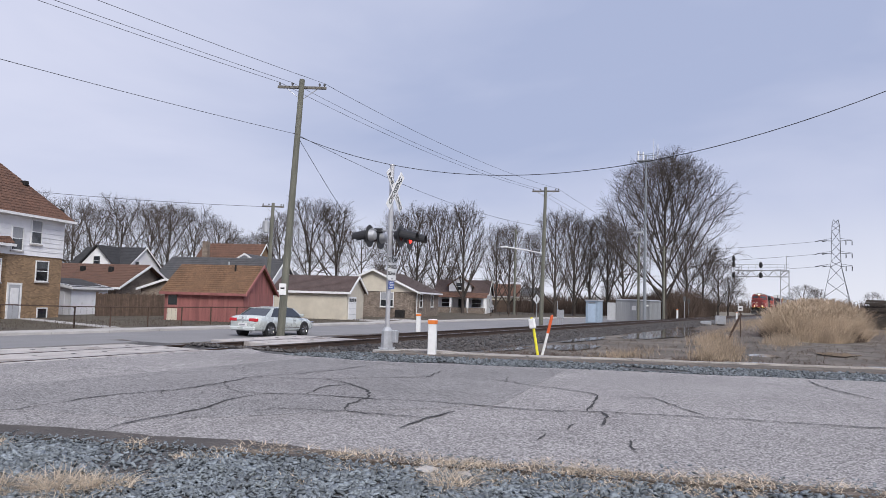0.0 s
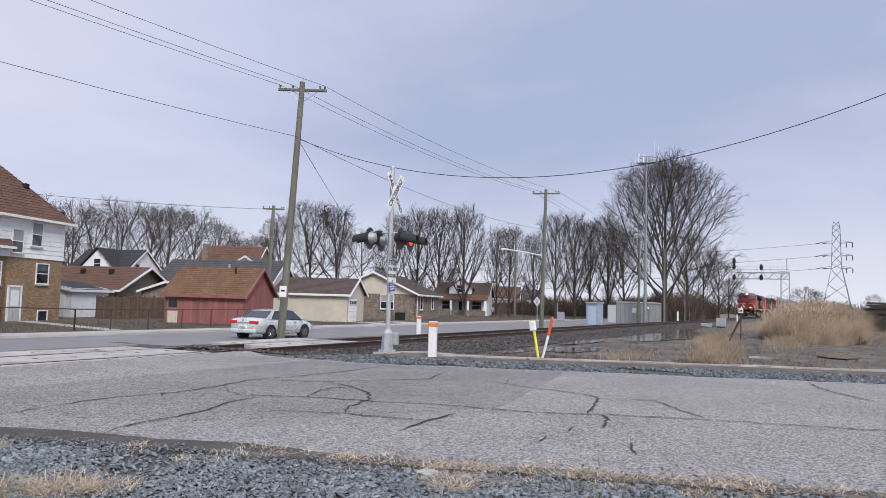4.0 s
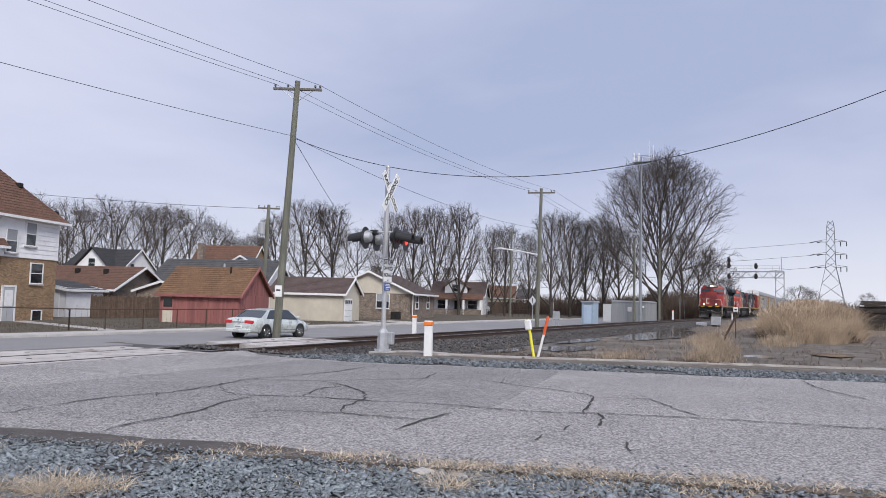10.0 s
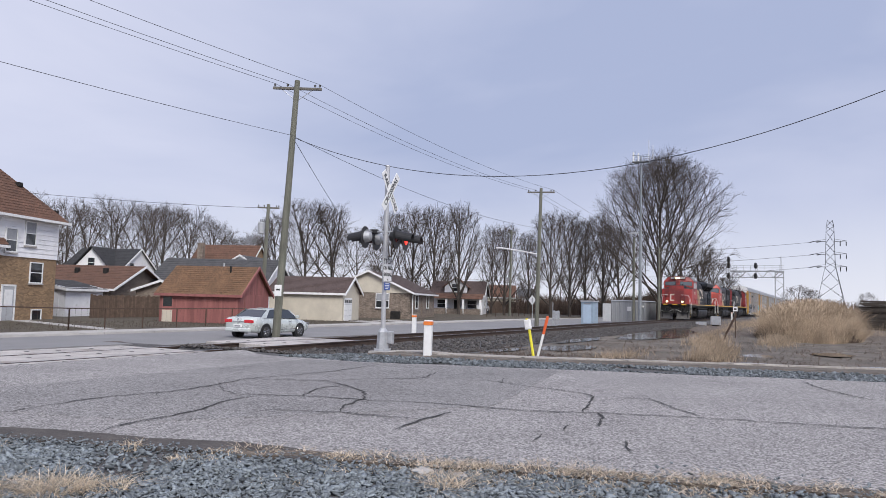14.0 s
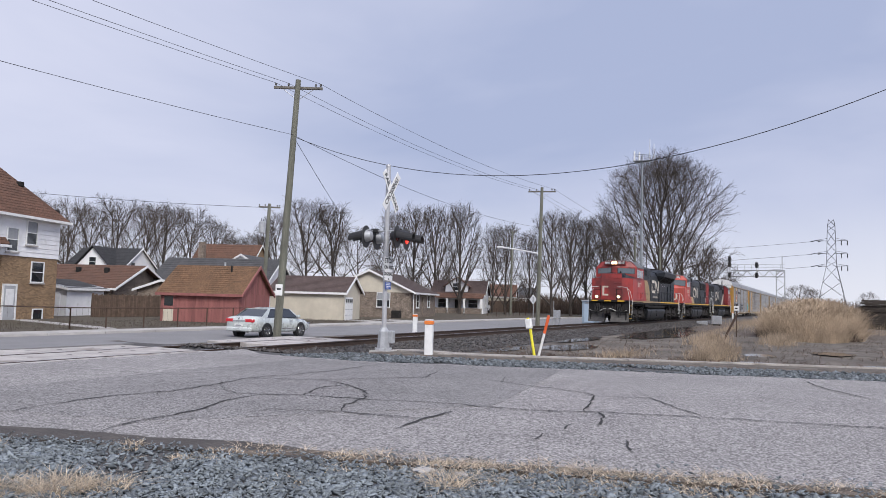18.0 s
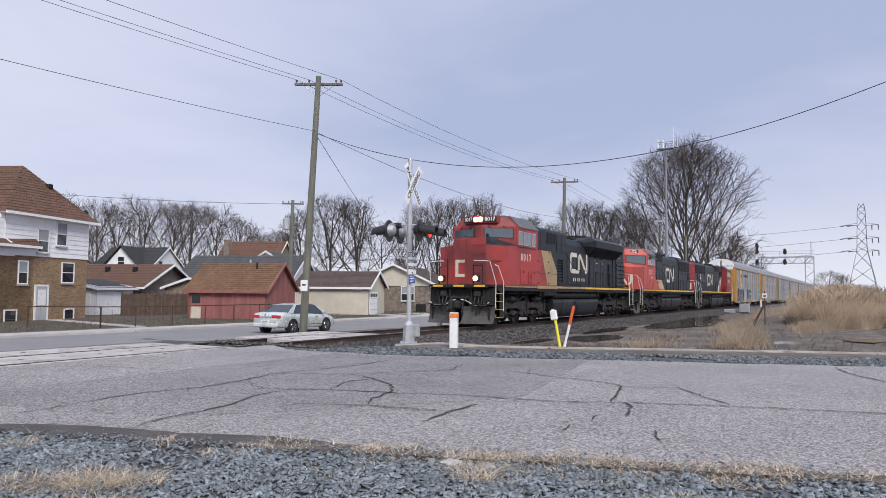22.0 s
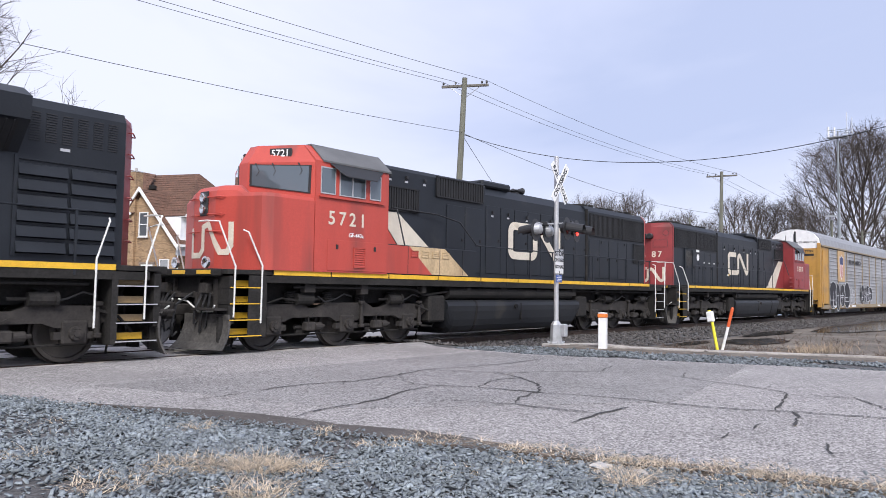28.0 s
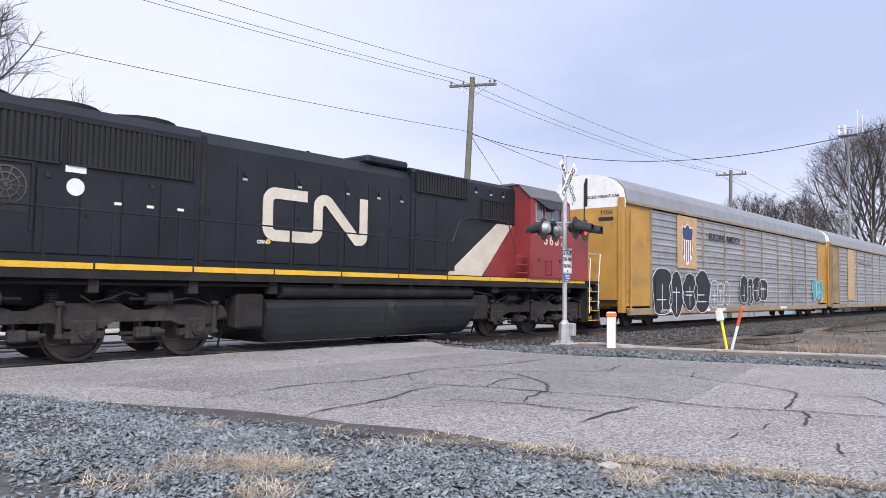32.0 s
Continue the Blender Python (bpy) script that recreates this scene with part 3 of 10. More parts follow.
# concrete walk on the verge, slab by slab
walk_path = tagged(new("pavement_walk"), "concrete walk on the verge, worn and half buried", "pavement", kind="structure")
pts = [Vector((23.3, -8.5)), Vector((21.3, -1.6)), Vector((19.1, 3.2)), Vector((17.4, 6.6)), Vector((16.7, 8.6)), Vector((17.3, 11.3))]
wk = random.Random(4)
k = 0
for a, b in zip(pts, pts[1:]):
    L = (b - a).length
    n = max(1, round(L / 1.25))
    u = (b - a) / L
    w = Vector((u.y, -u.x)) * 0.55
    for i in range(n):
        p, q = a + u * (L * i / n + 0.012), a + u * (L * (i + 1) / n - 0.012)
        zt = wk.uniform(0.018, 0.045)
        c = [(p - w), (q - w), (q + w), (p + w)]
        mb = MB()
        mb.add([(v.x, v.y, gz(v.x, v.y) - 0.08) for v in c] + [(v.x, v.y, gz(v.x, v.y) + zt) for v in c],
               [(0, 3, 2, 1), (4, 5, 6, 7), (0, 1, 5, 4), (1, 2, 6, 5), (2, 3, 7, 6), (3, 0, 4, 7)])
        part("slab", mb, WALK_CONC, walk_path)
        k += 1

# cracks in the asphalt
CRACKS = (
    ((4.6, 7.7), (5.57, 7.87), (6.38, 7.93), (7.11, 7.73), (8.02, 7.82), (8.91, 8.04), (9.86, 7.84), (11.0, 7.72), (12.58, 7.84)),
    ((4.67, 6.0), (4.98, 6.13), (5.73, 6.21), (6.18, 6.27), (6.9, 6.52), (7.46, 6.57)),
    ((9.0, 7.94), (9.53, 6.95), (10.17, 6.57), (10.95, 5.93), (12.07, 6.24)),
    ((7.93, 7.62), (7.61, 7.21), (7.49, 6.89), (7.59, 6.68), (7.91, 6.09), (8.08, 5.25), (8.38, 4.37), (8.55, 3.12), (8.9, 2.37), (9.23, 1.49), (9.43, 0.81), (9.67, -0.32), (10.4, -2.5)),
    ((9.53, 6.95), (9.29, 6.41), (8.89, 5.83), (8.57, 5.54), (8.12, 5.3), (7.52, 5.17), (7.09, 4.92)),
    ((7.91, 6.09), (8.46, 6.36), (8.9, 6.44), (9.18, 6.33)),
    ((6.41, 5.63), (6.69, 5.67), (6.87, 5.36), (7.04, 4.92), (7.12, 4.28), (7.17, 3.94)),
    ((6.43, 3.79), (6.73, 3.87), (7.31, 3.88), (7.84, 3.85)),
    ((11.42, 7.11), (11.94, 6.24)),
    ((9.63, 6.01), (9.58, 5.62)),
    ((7.02, 7.85), (6.75, 7.56)),
    ((11.44, 5.1), (11.16, 4.42), (11.01, 4.12), (10.85, 3.42), (10.63, 2.96), (10.4, 2.85), (9.91, 2.73), (9.39, 2.65), (8.87, 2.55)),
    ((8.9, 2.37), (8.57, 2.24), (8.29, 2.16), (8.0, 2.12)),
    ((11.9, 4.84), (11.38, 4.66)),
    ((10.4, 2.85), (10.75, 2.12), (9.94, 1.6), (9.45, 1.26)),
    ((15.52, 0.23), (14.52, 0.03), (13.81, -0.22), (13.36, -0.45), (12.82, -0.8)),
    ((7.87, 2.42), (7.49, 2.36)), ((7.25, 1.65), (6.78, 1.5)), ((7.1, 2.47), (6.77, 2.43)),
    ((8.09, 11.49), (8.44, 9.59)), ((12.11, 5.74), (12.45, 5.21)),
)
mb = MB()
ck = random.Random(9)
for ci, c in enumerate(CRACKS):
    fine = []
    for a, b in zip(c, c[1:]):
        a, b = Vector(a), Vector(b)
        n = max(2, int((b - a).length / 0.13))
        for i in range(n):
            p = a + (b - a) * i / n
            fine.append(p + Vector((ck.uniform(-0.03, 0.03), ck.uniform(-0.03, 0.03))))
    fine.append(Vector(c[-1]))
    ws = [ck.uniform(0.009, 0.021) * (1.0 if len(c) > 2 else 0.6) * (1.0 if 0.1 < i / len(fine) < 0.9 else 0.5) for i in range(len(fine))]
    L, Rr = [], []
    for i, p in enumerate(fine):
        d = (fine[min(i + 1, len(fine) - 1)] - fine[max(i - 1, 0)]).normalized()
        nn = Vector((-d.y, d.x)) * ws[i]
        L.append(p + nn)
        Rr.append(p - nn)
    for i in range(len(fine) - 1):
        mb.quad(*[(v.x, v.y, gz(v.x, v.y) + 0.0335) for v in (L[i], L[i + 1], Rr[i + 1], Rr[i])])
tagged(new("road_cracks", mb.mesh("road_cracks", CRACK)), "dark cracks wandering through the asphalt", "crack", kind="stuff")


# a darker patch of newer asphalt, and the tar and soil along the near edge
patch_rows = []
for k in range(40):
    y = 3.7 + 6.0 * k / 39
    x0 = max(near_edge_x(y) + 1.15 + 0.3 * vnoise(y, 2, 1.5, 8), 8.6 - 1.35 * (y - 3.7)) + 0.1 * vnoise(y, 1, 5, 3)
    x1 = min(far_edge_x(y) - 0.25, 8.4 + 6.2 * (y - 3.6)) + 0.08 * vnoise(y, 4, 5, 5)
    if x1 > x0 + 0.3:
        patch_rows.append([(x0 + (x1 - x0) * i / 12, y) for i in range(13)])
tagged(new("road_patch", strip(patch_rows, 0.0262, 0.004).mesh("road_patch", ASPHALT_PATCH)), "slightly darker patch of newer asphalt", "road", kind="structure")
rim = []
for y in np.arange(3.4, 8.4, 0.07):
    c = near_edge_x(y)
    on = 1 - smoothstep(6.6, 8.3, y)
    w = (0.24 + 0.1 * vnoise(y, 3, 0.8, 21)) * smoothstep(3.4, 4.6, y) * on + 0.01
    rim.append([(c - (0.14 - 0.08 * vnoise(y, 2, 3.0, 12)) * on, y), (c + 0.05 * on, y), (c + 0.06 * on + w + 0.07 * on * vnoise(y, 7, 4.0, 13), y)])
tagged(new("road_rim", strip(rim, 0.034, 0.05).mesh("road_rim", TAR)), "dark tar seal along the road's edge", "road", kind="structure")
rim = []
for y in np.arange(-4, 4.6, 0.07):
    c = near_edge_x(y)
    rim.append([(c - 0.16 + 0.12 * vnoise(y, 2, 2.0, 14), y), (c, y), (c + 0.07 + 0.14 * vnoise(y, 7, 2.2, 15) + 0.05 * vnoise(y, 7, 9.0, 16), y)])
tagged(new("soil_rim", strip(rim, 0.037, 0.045).mesh("soil_rim", SOIL)), "brown soil washed over the road's edge", "soil", kind="structure")


def stones(name, places, size, material, label, seed=1):
    """Crushed stones as one mesh: places is a list of (x, y, z, scale)."""
    rg = np.random.RandomState(seed)
    cube = np.array([(x, y, z) for x in (-1, 1) for y in (-1, 1) for z in (-1, 1)]) * 0.72
    tri = np.array([(0, 1, 3), (0, 3, 2), (4, 6, 7), (4, 7, 5), (0, 4, 5), (0, 5, 1), (2, 3, 7), (2, 7, 6), (0, 2, 6), (0, 6, 4), (1, 5, 7), (1, 7, 3)])
    shapes = [cube * (1 + rg.uniform(-0.5, 0.3, (8, 3))) * np.array([[rg.uniform(0.95, 1.65), rg.uniform(0.55, 1.0), rg.uniform(0.22, 0.5)]]) for _ in range(24)]
    P = np.array(places)
    n = len(P)
    V = np.empty((n, 8, 3))
    for i in range(n):
        q = rg.normal(size=4)
        q /= np.linalg.norm(q)
        w, x, y, z = q
        Rm = np.array([[1 - 2 * (y * y + z * z), 2 * (x * y - z * w), 2 * (x * z + y * w)],
                       [2 * (x * y + z * w), 1 - 2 * (x * x + z * z), 2 * (y * z - x * w)],
                       [2 * (x * z - y * w), 2 * (y * z + x * w), 1 - 2 * (x * x + y * y)]])
        if rg.rand() < 0.7:
            a = rg.uniform(0, 6.283)
            Rm = np.array([[math.cos(a), -math.sin(a), 0.2 * rg.normal()], [math.sin(a), math.cos(a), 0.2 * rg.normal()], [0.25 * rg.normal(), 0.25 * rg.normal(), 1]])
        V[i] = (shapes[rg.randint(24)] @ Rm.T) * (size * P[i, 3]) + P[i, :3]
    T = (tri[None] + (np.arange(n) * 8)[:, None, None]).reshape(-1, 3)
    me = bpy.data.meshes.new(name)
    me.vertices.add(n * 8)
    me.vertices.foreach_set("co", V.reshape(-1))
    me.loops.add(len(T) * 3)
    me.loops.foreach_set("vertex_index", T.reshape(-1).astype(np.int32))
    me.polygons.add(len(T))
    me.polygons.foreach_set("loop_start", np.arange(0, len(T) * 3, 3, dtype=np.int32))
    me.materials.append(material)
    me.update(calc_edges=True)
    return tagged(new(name, me), label, "gravel", kind="stuff")


# foreground gravel between camera and road
sr = random.Random(21)
pl = []
while len(pl) < 46000:
    y = sr.uniform(-2.0, 12.0)
    x = near_edge_x(y) + 0.1 - abs(sr.gauss(0, 1)) * 1.7 - sr.uniform(0, 0.6)
    if x < 0.6 or x * x + y * y < 4.0:
        continue
    bare = vnoise(x, y, 0.9, 31)
    edge = near_edge_x(y) - x
    if bare > 0.28 and sr.random() < 0.75:
        continue
    if edge < 0.12 and sr.random() < 0.5:
        continue
    sc = sr.choice((0.55, 0.7, 0.8, 1.0, 1.0, 1.25)) * sr.uniform(0.8, 1.2)
    pl.append((x, y, gz(x, y) + 0.012 * sc + sr.uniform(-0.006, 0.014), sc))
stones("gravel_verge", pl, 0.0225, STONE, "blue-grey crushed stone beside the road", 3)
pl = []
for k in range(2200):
    y = sr.uniform(-3.5, 9.5)
    x = near_edge_x(y) + sr.gauss(-0.16 if y > 3.5 else -0.06, 0.10 if y > 3.5 else 0.2)
    sc = sr.uniform(0.3, 0.9)
    pl.append((x, y, gz(x, y) + 0.036 + 0.006 * sc, sc))
stones("strewn_pebbles", pl, 0.019, STONE, "loose pebbles strewn along the road's edge", 4)
# gravel on the far verge, round the signal's foot
pl = []
while len(pl) < 9000:
    y = sr.uniform(-9, 10.6)
    s = sr.uniform(-0.05, 1.7)
    x = far_edge_x(y) + s / 0.94
    if vnoise(x, y, 0.8, 41) > 0.36:
        continue
    sc = sr.uniform(0.6, 1.5)
    pl.append((x, y, gz(x, y) + 0.02 * sc, sc))
stones("gravel_verge", pl, 0.031, STONE, "blue-grey crushed stone round the foot of the signal", 5)
# track ballast
pl = []
while len(pl) < 20000:
    x = 13.4 + (sr.random() ** 1.6) * 70
    d = sr.uniform(-3.4, 2.6)
    y = track_y(x) + d
    if abs(abs(d) - 0.72) < 0.1 or (x < 19.8 and -0.75 < d < 1.9 and x > 15.6) or off_far(x, y) < 0.7 or (x < 15.7 and d > 0.8):
        continue
    sc = sr.uniform(0.7, 1.5)
    pl.append((x, y, gz(x, y) + 0.02 * sc, sc))
stones("track_ballast", pl, 0.052, STONE_DARK, "dark crushed stone ballast along the track", 7)

# puddles lying in the mud
for i, (cx, cy, rx, ry) in enumerate(((45.5, 8.2, 9.5, 1.5), (27.0, 8.4, 2.2, 0.9), (33, 9.6, 3.0, 0.5), (58, 9.5, 6, 0.7), (24, 9.6, 1.6, 0.35), (28.3, 1.8, 0.9, 0.55), (23.6, 0.5, 0.35, 1.4), (24.3, -1.9, 0.4, 0.9), (31.5, -0.6, 1.3, 0.7))):
    mb = MB()
    ring = []
    z0 = max(gz(cx + rx * 0.6 * math.cos(a), cy + ry * 0.6 * math.sin(a)) for a in np.arange(0, 6.3, 0.5)) + 0.012
    for kk in range(48):
        a = 2 * math.pi * kk / 48
        rr = 1 + 0.28 * noise.noise(Vector((2.2 * math.cos(a), 2.2 * math.sin(a), i * 3.1))) + 0.1 * noise.noise(Vector((7 * math.cos(a), 7 * math.sin(a), i)))
        ring.append((cx + rx * rr * math.cos(a), cy + ry * rr * math.sin(a), z0))
    mb.add(ring, [tuple(range(48))])
    tagged(new("puddle", mb.mesh("puddle", WATER)), "shallow brown rain puddle lying in the mud", "puddle", kind="structure")

# ---- the track ----
track = thing("railway_track", pose(0, 0, 0), "single railway track with rusty rails on dark wooden ties", "railway track", kind="structure")


def rail_profile():
    return [(-0.07, -0.178), (0.07, -0.178), (0.07, -0.165), (0.012, -0.145), (0.009, -0.045), (0.036, -0.034), (0.036, -0.004), (0.030, 0.0), (-0.030, 0.0), (-0.036, -0.004), (-0.036, -0.034), (-0.009, -0.045), (-0.012, -0.145), (-0.07, -0.165)]


for side in (-1, 1):
    mb = MB()
    xs = [-160, -40, 12, 16, 20, 24, 28] + list(range(50, 480, 12))
    rings = [[(x, track_y(x) + side * (GAUGE / 2 + 0.036) + p[0], p[1]) for p in rail_profile()] for x in xs]
    mb.loft(rings)
    part("rail", mb, RAIL_STEEL, track, "rusty steel rail")
    mb = MB()
    rings = [[(x, track_y(x) + side * (GAUGE / 2 + 0.036) + p, zz) for p, zz in ((-0.028, 0.0), (-0.026, 0.003), (0.026, 0.003), (0.028, 0.0))] for x in xs]
    mb.loft(rings)
    part("rail_head", mb, RAIL_TOP, track, "polished running surface of the rail")
tie_mb = MB().cham(-0.11, 0.11, -1.3, 1.3, -0.09, 0.09, 0.012)
tie_me = tie_mb.mesh("tie", TIE)
tr_ = random.Random(8)
x = 13.5
while x < 120:
    if True:
        part("tie", tie_me, None, track, at=pose(x, track_y(x) + tr_.uniform(-0.06, 0.06), -0.265 + tr_.uniform(-0.012, 0.012), 0, 0, tr_.uniform(-1.2, 1.2)))
    x += 0.52
# joint bars bolted to the near rail
for jx in (21.8, 33.7):
    mb = MB().box(jx - 0.45, jx + 0.45, TRACK_Y - GAUGE / 2 - 0.075, TRACK_Y - GAUGE / 2 - 0.045, -0.145, -0.045)
    for b in range(6):
        mb.cyl((jx - 0.38 + b * 0.152, TRACK_Y - GAUGE / 2 - 0.1, -0.095), (jx - 0.38 + b * 0.152, TRACK_Y - GAUGE / 2 - 0.07, -0.095), 0.018, n=6)
    part("joint_bar", mb, RAIL_STEEL, track, "rusty bolted joint bar")
# concrete panels of the level crossing
crossing = thing("level_crossing", pose(0, 0, 0), "pale concrete panels filling the track at the road", "level crossing", kind="structure")
cr = random.Random(3)
for x0, x1 in [(x, x + 2.44) for x in np.arange(-14.0, 11.8, 2.44)] + [(15.75, 17.7), (17.7, 19.6)]:
    for y0, y1 in ((12.45, 13.03), (13.20, 14.50), (14.70, 15.75)):
        if x0 > 15 and y0 < 13:
            continue
        z1 = -0.004 + cr.uniform(-0.012, 0.006)
        mb = MB().cham(x0 + 0.012, x1 - 0.012, y0, y1, -0.18, z1, 0.012)
        p_ = part("panel", mb, PANEL, crossing)
        mb = MB()
        for bx in (0.35, 1.2, 2.05):
            if bx < x1 - x0:
                mb.cyl((x0 + bx, (y0 + y1) / 2, z1 - 0.02), (x0 + bx, (y0 + y1) / 2, z1 + 0.004), 0.055, n=8)
        part("lag_screw", mb, CRACK, p_)

# ---- crossing signal ----
def crossing_signal():
    sig = thing("crossing_signal", pose(16.12, 9.96, 0.0), "aluminium railway crossing signal with crossbuck and red flashing lamps", "crossing signal")
    face = 272.0  # way the signs look, towards the road's near lane
    mb = MB().cyl((0, 0, 0.3), (0.05, 0.05, 4.84), 0.062, 0.06, n=16)
    mb.cyl((0.05, 0.05, 4.84), (0.05, 0.05, 4.88), 0.068, 0.05, n=16)
    mast = part("mast", mb, ALU, sig, "tubular aluminium mast", smooth=False)
    mb = MB().lathe([(0.0, 0.2), (0.04, 0.2), (0.07, 0.165), (0.34, 0.15), (0.5, 0.14), (0.56, 0.10), (0.6, 0.07)], (0, 0, 0), "z", 8)
    base = part("base", mb, GALV, sig, "cast junction-box base")
    part("junction_box", MB().cham(-0.02, 0.14, -0.27, -0.12, 0.2, 0.52, 0.02), GALV, sig)
    for a in range(4):
        c, s = 0.2 * math.cos(a * 1.571 + 0.78), 0.2 * math.sin(a * 1.571 + 0.78)
        part("anchor_bolt", MB().cyl((c, s, 0), (c, s, 0.09), 0.016, n=6).cyl((c, s, 0.05), (c, s, 0.075), 0.032, n=6), GALV, base)
    part("foundation", MB().box(-0.26, 0.26, -0.26, 0.26, -0.3, 0.012), CONCRETE, sig, "concrete foundation")
    R_ = Matrix.Rotation(radians(face - 270), 4, "Z")  # local -y looks to the road
    # crossbuck: two boards crossed, letters on the face
    up = Vector((0.04, 0.04, 4.17))
    for k, (word, ang) in enumerate((("RAILROAD", -52), ("CROSSING", 52))):
        m = Matrix.Translation(up) @ R_ @ Matrix.Translation((0, -0.09 - 0.022 * k, 0)) @ Matrix.Rotation(radians(-ang), 4, "Y")
        b = part("crossbuck_blade", MB().cham(-0.61, 0.61, -0.006, 0.006, -0.114, 0.114, 0.003), WHITE, sig, "white board with black letters", at=m)
        if word == "RAILROAD":
            halves = (("RAIL", -0.34), ("ROAD", 0.34))
        else:
            halves = (("CROSSING", 0.0),)
        for w_, x in halves:
            part("lettering", text_mesh(w_, 0.185 if len(w_) < 5 else 0.2, BLACK, 0.002, bold=0.004), None, b, at=pose(x, -0.009, 0))
    part("blade_clamp", MB().box(-0.08, 0.08, -0.1, 0.02, -0.05, 0.05), GALV, sig, at=Matrix.Translation(up) @ R_)
    # lamp arms and heads
    zc = 2.97
    for q, (away, lab) in enumerate(((False, "lit"), (True, "unlit"))):
        fa = radians(100 if away else 282)
        fm = Matrix.Translation((0.02 + 0.34 * math.cos(fa), 0.02 + 0.34 * math.sin(fa), zc)) @ Matrix.Rotation(fa - radians(270), 4, "Z")
        part("lamp_bracket", MB().tube([(0.02, 0.02, zc + 0.14), (0.02 + 0.36 * math.cos(fa), 0.02 + 0.36 * math.sin(fa), zc + 0.14)], 0.024, 8), GALV, sig, "bracket carrying the lamps")
        part("lamp_arm", MB().tube([(-0.42, -0.03, 0.14), (0, -0.03, 0.14), (0.42, -0.03, 0.14)], 0.022, 8), GALV, sig, "crossarm of the lamps", at=fm)
        part("arm_clamp", MB().cham(-0.09, 0.09, -0.1, 0.1, 0.08, 0.20, 0.02), BLACK, sig, at=fm)
        for s in (-1, 1):
            hm = fm @ Matrix.Translation((s * 0.38, -0.06, -0.02))
            hd = part("lamp_head", MB().lathe([(0.16, 0.05), (0.13, 0.12), (0.0, 0.155), (-0.03, 0.155), (-0.03, 0.0)], (0, 0, 0), "y", 22), GALV if away else BLACK, sig, "round signal lamp head", at=hm)
            ring = [(0.29 * math.cos(2 * math.pi * k / 28), 0.29 * math.sin(2 * math.pi * k / 28) - 0.02) for k in range(28)]
            part("background_disc", MB().prism(ring, -0.025, -0.012, "y"), BLACK, hd, "black background disc")
            part("lens", MB().lathe([(-0.032, 0.148), (-0.05, 0.12), (-0.06, 0.0)], (0, 0, 0), "y", 22), RED_LAMP if (s > 0) != away else RED_DARK, hd, "red lens")
            # hood: a half tube open below
            hood = MB()
            rings = []
            for y, r in ((-0.03, 0.165), (-0.46, 0.15)):
                rg = []
                for k in range(13):
                    a = math.pi * (-0.12 + 1.24 * k / 12)
                    rg.append((r * math.cos(a), y, r * math.sin(a) + (0.0 if y > -0.1 else -0.07)))
                rings.append(rg)
            hood.loft(rings, closed=False)
            hood.loft([[(v[0] * 0.93, v[1], v[2] * 0.93) for v in g_] for g_ in rings], closed=False)
            part("hood", hood, BLACK, hd, "black lamp hood")
            part("hanger", MB().cyl((0, 0.03, 0.1), (0, 0.03, 0.17), 0.02, n=6), GALV, hd)
    # stop sign plate and blue plate
    m = Matrix.Translation((0.02, 0.02, 2.125)) @ R_
    st = part("stop_plate", MB().cham(-0.225, 0.225, -0.088, -0.082, -0.325, 0.325, 0.002), WHITE, sig, "white sign plate", at=m)
    part("sign_border", MB().box(-0.215, 0.215, -0.0895, -0.0885, -0.316, -0.308).box(-0.215, 0.215, -0.0895, -0.0885, 0.308, 0.316).box(-0.215, -0.207, -0.0895, -0.0885, -0.31, 0.31).box(0.207, 0.215, -0.0895, -0.0885, -0.31, 0.31), BLACK, st)
    for word, size, z in (("STOP", 0.185, 0.2), ("ON RED", 0.125, 0.03), ("SIGNAL", 0.125, -0.14)):
        part("lettering", text_mesh(word, size, BLACK, 0.0015, bold=0.004), None, st, at=pose(0, -0.09, z))
    for z in (0.29, -0.27):
        part("bolt", MB().cyl((0, -0.1, z), (0, -0.085, z), 0.02, n=8), BLACK, st)
    bl = part("notice_plate", MB().cham(-0.15, 0.15, -0.086, -0.080, -0.54, -0.345, 0.002), BLUE_SIGN, sig, "blue notice plate", at=m)
    bars = MB()
    for i, (a, b) in enumerate(((-0.1, 0.1), (-0.12, 0.11), (-0.08, 0.12), (-0.11, 0.05))):
        z = -0.375 - 0.042 * i
        bars.box(a, b, -0.0885, -0.0865, z - 0.008, z + 0.008)
    part("writing_bar", bars, WHITE, bl, "unreadable white lines")


crossing_signal()


# ---- marker posts ----
def marker_post(x, y, hgt, w=0.12, z=None):
    z = gz(x, y) if z is None else z
    t = thing("marker_post", pose(x, y, z, 0, 0, 20), "white square marker post with an orange band at its top", "marker post", "white marker posts")
    part("post", MB().cham(-w, w, -w * 0.8, w * 0.8, -0.2, hgt - 0.1, 0.012), WHITE, t)
    part("band", MB().cham(-w * 1.12, w * 1.12, -w * 0.9, w * 0.9, hgt - 0.12, hgt - 0.03, 0.01), ORANGE, t, "orange reflective band")
    part("cap", MB().cham(-w * 1.02, w * 1.02, -w * 0.82, w * 0.82, hgt - 0.03, hgt, 0.012), WHITE, t)


marker_post(15.86, 8.49, 0.86)
marker_post(29.6, 16.6, 1.05)
marker_post(97.0, 16.3, 1.45)
marker_post(112.0, 10.6, 1.1)

